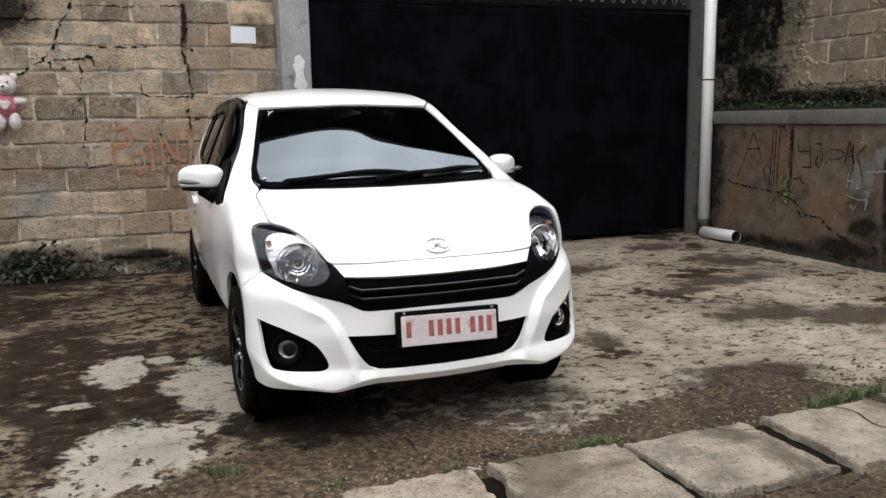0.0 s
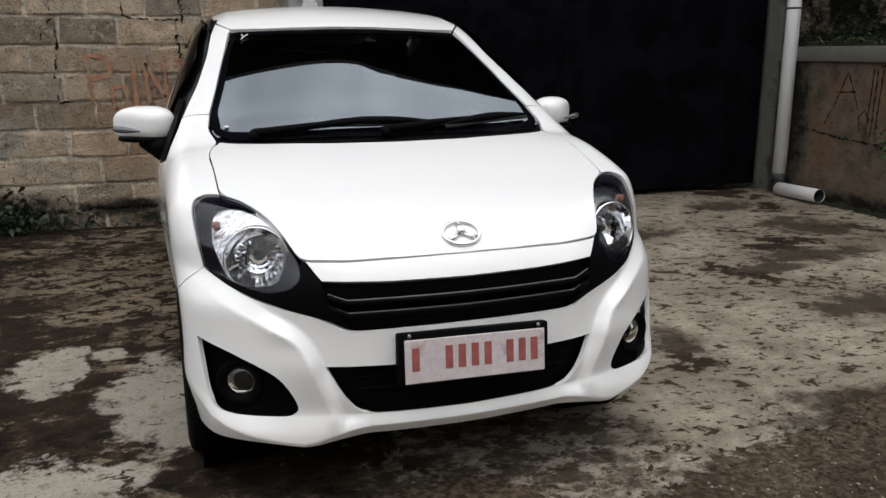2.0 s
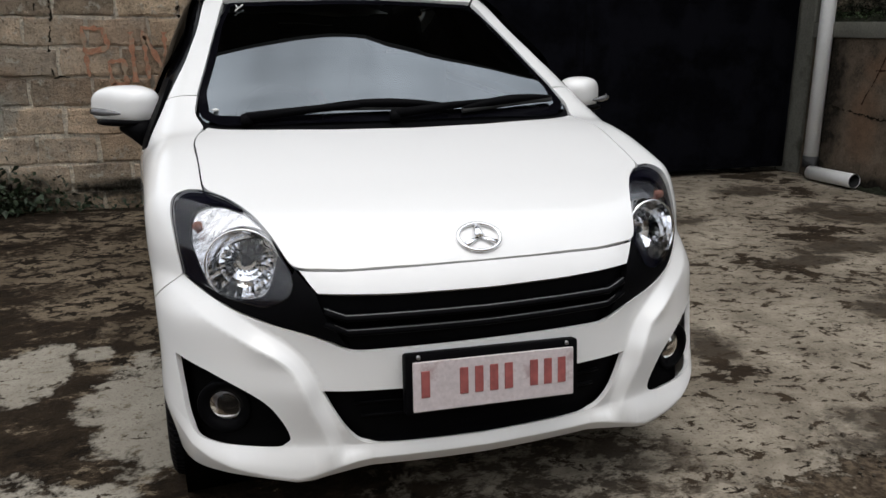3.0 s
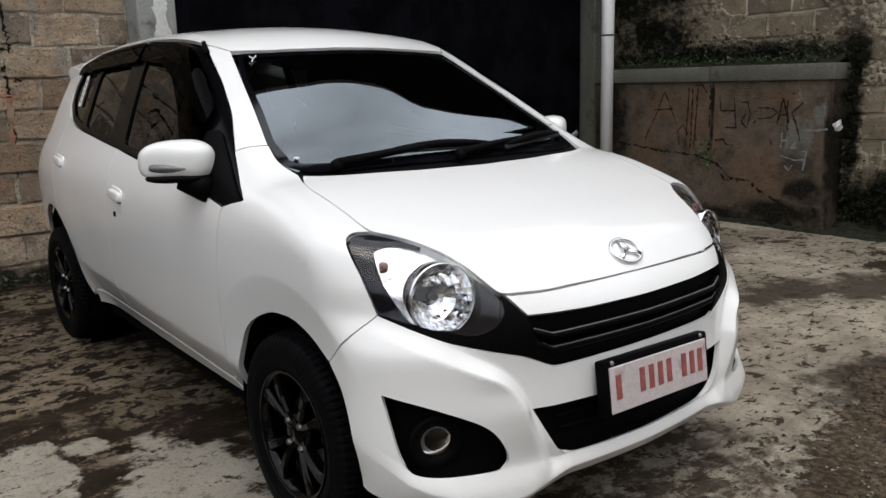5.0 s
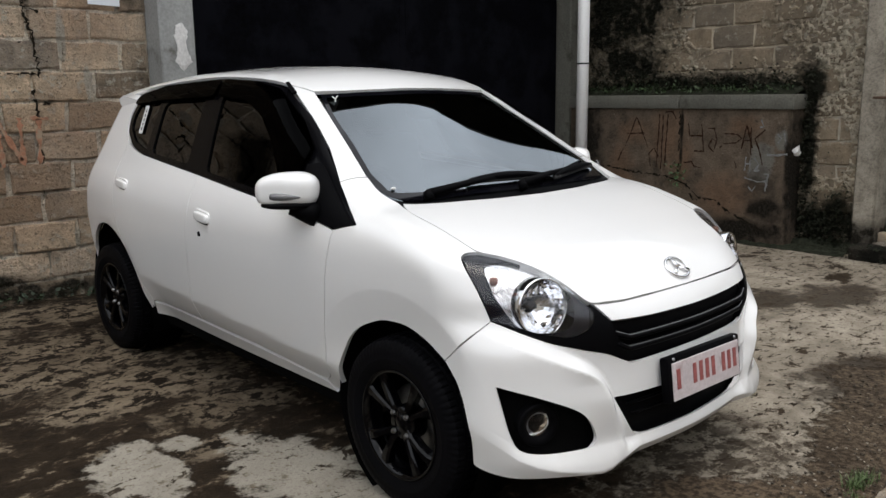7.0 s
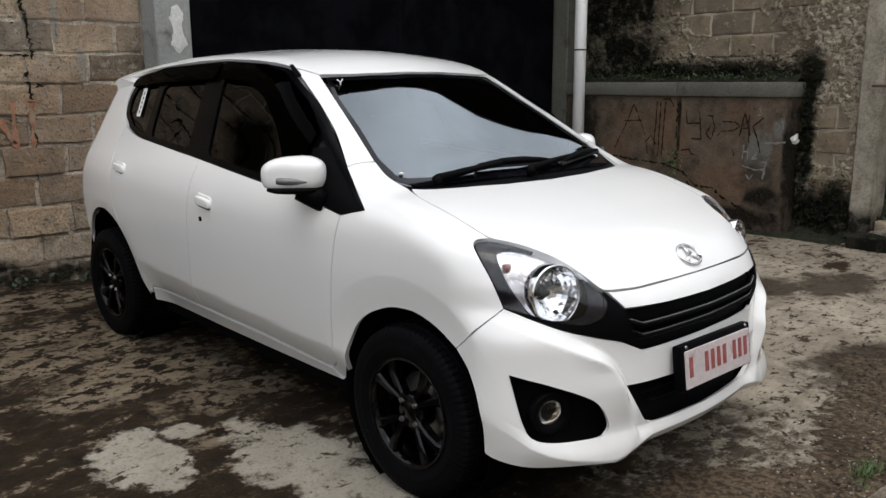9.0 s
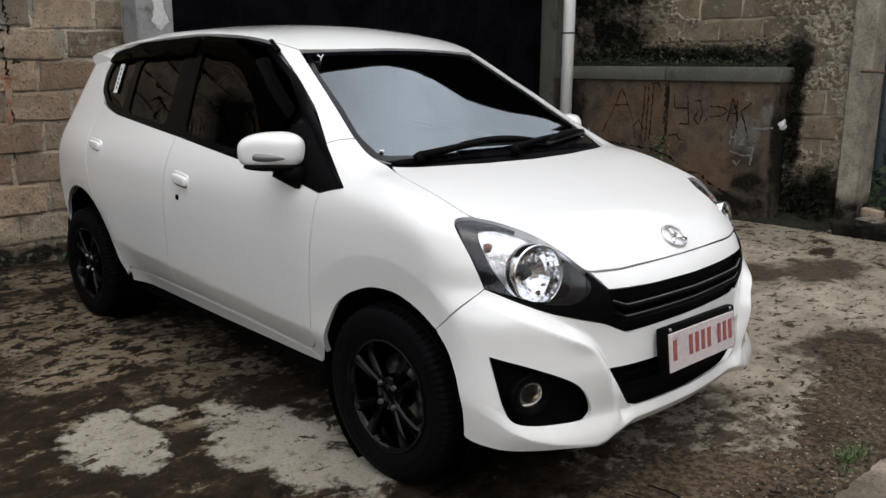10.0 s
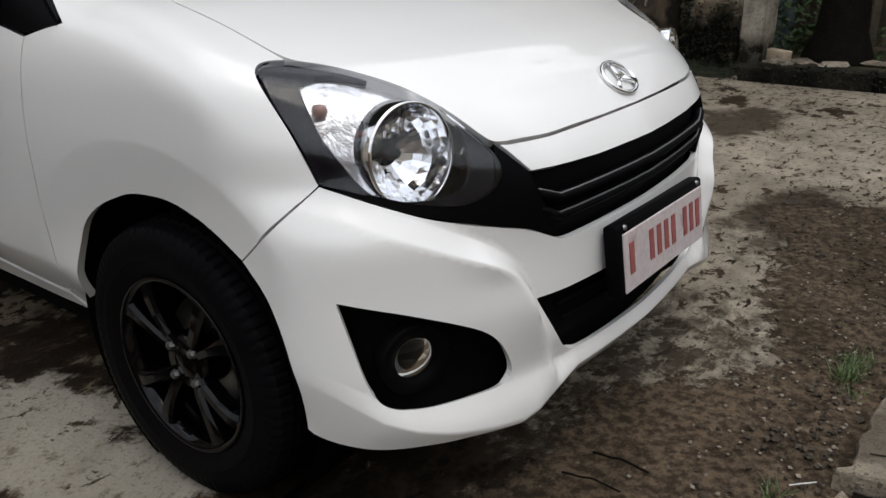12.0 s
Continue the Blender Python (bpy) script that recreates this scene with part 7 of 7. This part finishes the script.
# ---- wheels ----
def wheel(s, y):
    w_at = Matrix.Translation((s * (0.682 if y < 2 else 0.702), y, 0.283)) @ pose(0, 0, 0, 0, 0, 0 if s > 0 else 180)
    prof = [(-0.078, 0.186), (-0.086, 0.205), (-0.090, 0.240), (-0.084, 0.268), (-0.074, 0.2815), (-0.050, 0.288), (-0.047, 0.2805), (-0.041, 0.2805), (-0.038, 0.2895), (-0.006, 0.291), (-0.004, 0.283), (0.004, 0.283), (0.006, 0.291), (0.038, 0.2895), (0.041, 0.2805), (0.047, 0.2805), (0.050, 0.288), (0.074, 0.2815), (0.084, 0.268), (0.090, 0.240), (0.0885, 0.224), (0.0895, 0.222), (0.086, 0.205), (0.078, 0.186)]
    v, f = lathe([(0.062, 0.180), (0.076, 0.183), (0.081, 0.187), (0.083, 0.184), (0.079, 0.174), (0.055, 0.166), (-0.02, 0.157), (-0.075, 0.165), (-0.078, 0.186)], 64)
    hub = mesh_ob("wheel", v, f, RIM, car, "black alloy wheel with twin spokes and worn tyre", smooth=True, at=w_at)
    v, f = lathe(prof, 320, lambda i, j: 0.005 if (j in (4, 5, 16, 17, 18) and i % 4 == 0) or (j in (8, 9, 12, 13) and i % 6 == 0) else 0)
    mesh_ob("tyre", v, f, RUBBER, hub, "black rubber tyre", smooth=True).data.set_sharp_from_angle(angle=radians(32))
    sp = [(0.056, 0.030, 0.013), (0.068, 0.065, 0.012), (0.072, 0.110, 0.013), (0.073, 0.148, 0.017), (0.071, 0.172, 0.022)]
    for i in range(8):
        base, spread = 45 + 90 * (i // 2), (-13 if i % 2 else 13)
        verts, faces = [], []
        for k, (x, r, h) in enumerate(sp):
            g = radians(base + spread * (0.75 + 0.55 * k / 4))
            c, t = Vector((0, math.cos(g), math.sin(g))), Vector((0, -math.sin(g), math.cos(g)))
            for dx, dh in ((-0.028, -1.0), (0.0, -1.0), (0.007, -0.55), (0.007, 0.55), (0.0, 1.0), (-0.028, 1.0)):
                verts.append(Vector((x + dx, 0, 0)) + c * r + t * h * dh)
        for k in range(4):
            for j in range(6):
                faces.append((6 * k + j, 6 * k + (j + 1) % 6, 6 * k + 6 + (j + 1) % 6, 6 * k + 6 + j))
        mesh_ob("spoke", verts, faces, RIM, hub)
    v, f = lathe([(-0.02, 0.062), (0.054, 0.060), (0.066, 0.050), (0.062, 0.034), (0.066, 0.030), (0.069, 0.026), (0.071, 0.0)], 40)
    mesh_ob("hub_cap", v, f, RIM, hub, "black hub", smooth=True)
    for i in range(4):
        g = radians(45 + 90 * i)
        v, f = lathe([(0.054, 0.011), (0.068, 0.0105), (0.076, 0.008), (0.079, 0.0)], 6)
        mesh_ob("lug_nut", v, f, STEEL, hub, "bare steel nut", at=Matrix.Translation((0, 0.046 * math.cos(g), 0.046 * math.sin(g))))
    v, f = lathe([(-0.01, 0.115), (-0.004, 0.118), (0.004, 0.115), (0.004, 0.06)], 40)
    mesh_ob("brake_disc", v, f, STEEL, hub, "grey brake disc", smooth=True)
    part("brake_caliper", box(bmesh.new(), (-0.03, 0.055, 0.055), (0.018, 0.125, 0.125), 0.012, 2), STEEL, hub, "grey brake caliper", smooth=True)


for y in (0.767, 3.190):
    for s in (-1, 1):
        wheel(s, y)
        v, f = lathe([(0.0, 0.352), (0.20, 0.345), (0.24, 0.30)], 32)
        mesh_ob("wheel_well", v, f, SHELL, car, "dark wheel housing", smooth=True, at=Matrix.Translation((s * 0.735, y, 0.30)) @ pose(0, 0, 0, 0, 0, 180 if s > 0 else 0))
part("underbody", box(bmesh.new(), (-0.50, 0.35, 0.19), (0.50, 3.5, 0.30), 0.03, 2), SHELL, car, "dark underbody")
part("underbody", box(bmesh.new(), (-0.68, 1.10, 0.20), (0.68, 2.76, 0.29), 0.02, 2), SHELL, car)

# ---- tail ----
panel("tailgate", skin([(0.0, 3.6, 0.55), (0.55, 3.6, 0.55), (0.62, 3.6, 0.85), (0.55, 3.5, 1.0), (0.0, 3.5, 1.0)], "back", depth=0.02, step=0.05, both=True), WHITE, label="white tailgate")
o = panel("rear_screen", skin([(0.0, 3.5, 1.01), (0.55, 3.5, 1.01), (0.48, 3.42, 1.32), (0.0, 3.42, 1.33)], "back", level=-0.006, depth=0.005, step=0.05, both=True), TINTED, label="dark rear window")
o.visible_shadow = False
panel("rear_bumper", skin([(0.0, 3.7, 0.27), (0.66, 3.6, 0.27), (0.70, 3.6, 0.53), (0.0, 3.7, 0.53)], "back", depth=0.02, step=0.05, both=True), WHITE, label="white rear bumper")
pair("tail_lamp", RED_LENS, "red tail lamp", outline=[(0.70, 3.475, 0.72), (0.72, 3.52, 0.70), (0.66, 3.60, 0.75), (0.62, 3.58, 0.98), (0.66, 3.46, 1.02), (0.71, 3.45, 0.95)], way=(0.7, 0.7, 0.1), level=0.004, depth=0.02, step=0.03)
verts, faces = [], []
for i in range(13):
    x = -0.612 + 1.224 * i / 12
    u = (x / 0.612) ** 2
    z, y = 1.405 - 0.045 * u * u - 0.03 * u, -0.10 * u
    verts += [(x, y + 3.20, z), (x, y + 3.37, z + 0.022), (x, y + 3.43, z + 0.004), (x, y + 3.41, z - 0.030), (x, y + 3.20, z - 0.06)]
for i in range(12):
    faces += [(5 * i + j, 5 * i + (j + 1) % 5, 5 * i + 5 + (j + 1) % 5, 5 * i + 5 + j) for j in range(5)]
faces += [(0, 1, 2, 3, 4), (60, 64, 63, 62, 61)]
sp = mesh_ob("spoiler", verts, faces, WHITE, car, "white roof spoiler", smooth=True)
sp.data.set_sharp_from_angle(angle=radians(50))

# ---- cabin ----
part("dashboard", box(bmesh.new(), (-0.62, 1.02, 0.72), (0.62, 1.32, 0.94), 0.05, 3), BLACK_PLASTIC, car, "black dashboard", smooth=True)
ring = [(0.165 * math.cos(a), 0, 0.165 * math.sin(a)) for a in [2 * math.pi * i / 40 for i in range(40)]]
v, f = tube(ring, 0.014, 10, closed=True)
sw = mesh_ob("steering_wheel", v, f, BLACK_PLASTIC, car, "dark steering wheel", smooth=True, at=pose(-0.33, 1.40, 0.90, -25, 0, 0))
part("wheel_boss", box(bmesh.new(), (-0.07, -0.02, -0.06), (0.07, 0.02, 0.05), 0.015, 2), BLACK_PLASTIC, sw, smooth=True)
for g in (0, 180, 270):
    v, f = tube([(0, 0, 0), (0.165 * math.cos(radians(g)), 0, 0.165 * math.sin(radians(g)))], 0.014, 8)
    mesh_ob("wheel_spoke", v, f, BLACK_PLASTIC, sw, smooth=True)
for x in (-0.33, 0.33):
    seat = part("seat", box(bmesh.new(), (-0.24, 1.55, 0.45), (0.24, 2.05, 0.60), 0.05, 3), FABRIC, car, "dark fabric seat", smooth=True, at=pose(x, 0, 0))
    part("backrest", box(bmesh.new(), (-0.23, -0.06, 0), (0.23, 0.06, 0.60), 0.05, 3), FABRIC, seat, smooth=True, at=pose(0, 2.03, 0.56, -14, 0, 0))
    part("headrest", box(bmesh.new(), (-0.13, -0.05, 0), (0.13, 0.05, 0.16), 0.04, 3), FABRIC, seat, smooth=True, at=pose(0, 2.20, 1.16, -10, 0, 0))
rear = part("rear_bench", box(bmesh.new(), (-0.6, 2.55, 0.45), (0.6, 3.0, 0.60), 0.05, 3), FABRIC, car, "dark rear bench", smooth=True)
part("backrest", box(bmesh.new(), (-0.58, -0.06, 0), (0.58, 0.06, 0.56), 0.05, 3), FABRIC, rear, smooth=True, at=pose(0, 3.0, 0.56, -14, 0, 0))
part("cabin_floor", box(bmesh.new(), (-0.70, 1.0, 0.30), (0.70, 3.45, 0.34), 0.01, 1), FABRIC, car, "dark cabin floor")
panel("headliner", skin([(0.0, 1.55, 0), (0.46, 1.62, 0), (0.50, 1.8, 0), (0.50, 3.0, 0), (0.0, 3.35, 0)], "top", level=-0.035, depth=0, step=0.08, both=True), FABRIC, label="dark headliner")
v, f = superell((0, 1.46, 1.27), 0.11, 0.02, 0.032, 24, 10, 3.0)
mesh_ob("inner_mirror", v, f, BLACK_PLASTIC, car, "dark inner mirror", smooth=True)


# ---- the car's stance: parked slightly askew, its flanks drawn in towards the tail ----
YAW = radians(1.2)


def drawn_in(p):
    a = abs(p[0])
    k = min(1.0, a / 0.35)
    return Vector((p[0] - math.copysign(YAW * (p[1] - 0.12) * k * k * (3 - 2 * k), p[0]), p[1] + YAW * a, p[2]))


def settle_stance(ob, shared):
    for c in ob.children:
        m = c.matrix_basis
        if m == Matrix.Identity(4):
            if c.data.name not in shared:
                shared.add(c.data.name)
                for v in c.data.vertices:
                    v.co = drawn_in(v.co)
            settle_stance(c, shared)
        else:
            c.matrix_basis = Matrix.Translation(drawn_in(m.translation) - m.translation) @ m


settle_stance(car, set())
car.matrix_basis = Matrix.Translation((0.014, 0.12, 0)) @ pose(0, 0, 0, 0, 0, 1.2) @ Matrix.Translation((0, -0.12, 0))


# ---- blocks of the walls, last ----
def block_mesh(name, l, h, d, seed, material):
    """A rough block: proud worn face with a chamfer all round."""
    rnd = random.Random(seed)
    j = lambda k: rnd.uniform(-k, k)
    verts = []
    for s, y in ((1.0, 0.06), (1.0, -d + 0.008), (0.0, -d)):
        for x, z in ((-1, -1), (-0.3, -1), (0.35, -1), (1, -1), (1, 0), (1, 1), (0.3, 1), (-0.35, 1), (-1, 1), (-1, 0)):
            ix, iz = (l / 2, h / 2) if s else (l / 2 - 0.012, h / 2 - 0.011)
            verts.append((x * ix + j(0.010), y + (j(0.004) if not s else 0), z * iz + j(0.009)))
    n = 10
    faces = [(k * n + i, k * n + (i + 1) % n, (k + 1) * n + (i + 1) % n, (k + 1) * n + i) for k in range(2) for i in range(n)] + [tuple(range(2 * n, 3 * n))]
    me = bpy.data.meshes.new(name)
    me.from_pydata(verts, [], faces)
    me.materials.append(material)
    return me


def block_set(material):
    return [block_mesh("block", 0.378, 0.179, 0.010 + 0.0016 * i, i, material) for i in range(7)], [block_mesh("block", 0.179, 0.179, 0.010 + 0.0015 * i, 20 + i, material) for i in range(3)]


rnd = random.Random(14)


def lay(parent, rows, z0, along, across, turn, sets, keep=None):
    """Courses of blocks as parts of a wall. along: from, to; across: the face's place."""
    for r in range(rows):
        a = along[0] - (0.2 if r % 2 else 0.0)
        while a < along[1] - 0.02:
            l = 0.40
            if a < along[0]:
                a, l = along[0], 0.20
            if a + l > along[1]:
                l = 0.20
                if a + l > along[1] + 0.02:
                    break
            me = rnd.choice(sets[0] if l > 0.3 else sets[1])
            c, z = a + l / 2, z0 + 0.2 * (r + 0.5)
            if keep is None or keep(c, z):
                o = new("block", me)
                o.parent = parent
                if turn:
                    o.matrix_basis = Matrix.Translation((across + rnd.uniform(-0.003, 0.003), c, z)) @ pose(0, 0, 0, 0, rnd.uniform(-0.8, 0.8), -90)
                else:
                    o.matrix_basis = Matrix.Translation((c + rnd.uniform(-0.004, 0.004), across + rnd.uniform(-0.004, 0.003), z + rnd.uniform(-0.004, 0.004))) @ pose(0, 0, 0, rnd.uniform(-0.6, 0.6), rnd.uniform(-0.8, 0.8), 0)
            a += l


lay(wall_north, 16, -0.08, (-3.66, 0.14), WALL_Y, False, block_set(BLOCK))
lay(wall_up, 16, -0.09, (1.52, 4.4), UP_X, True, block_set(BLOCK_OLD), lambda y, z: 1.5 < y < 3.5)
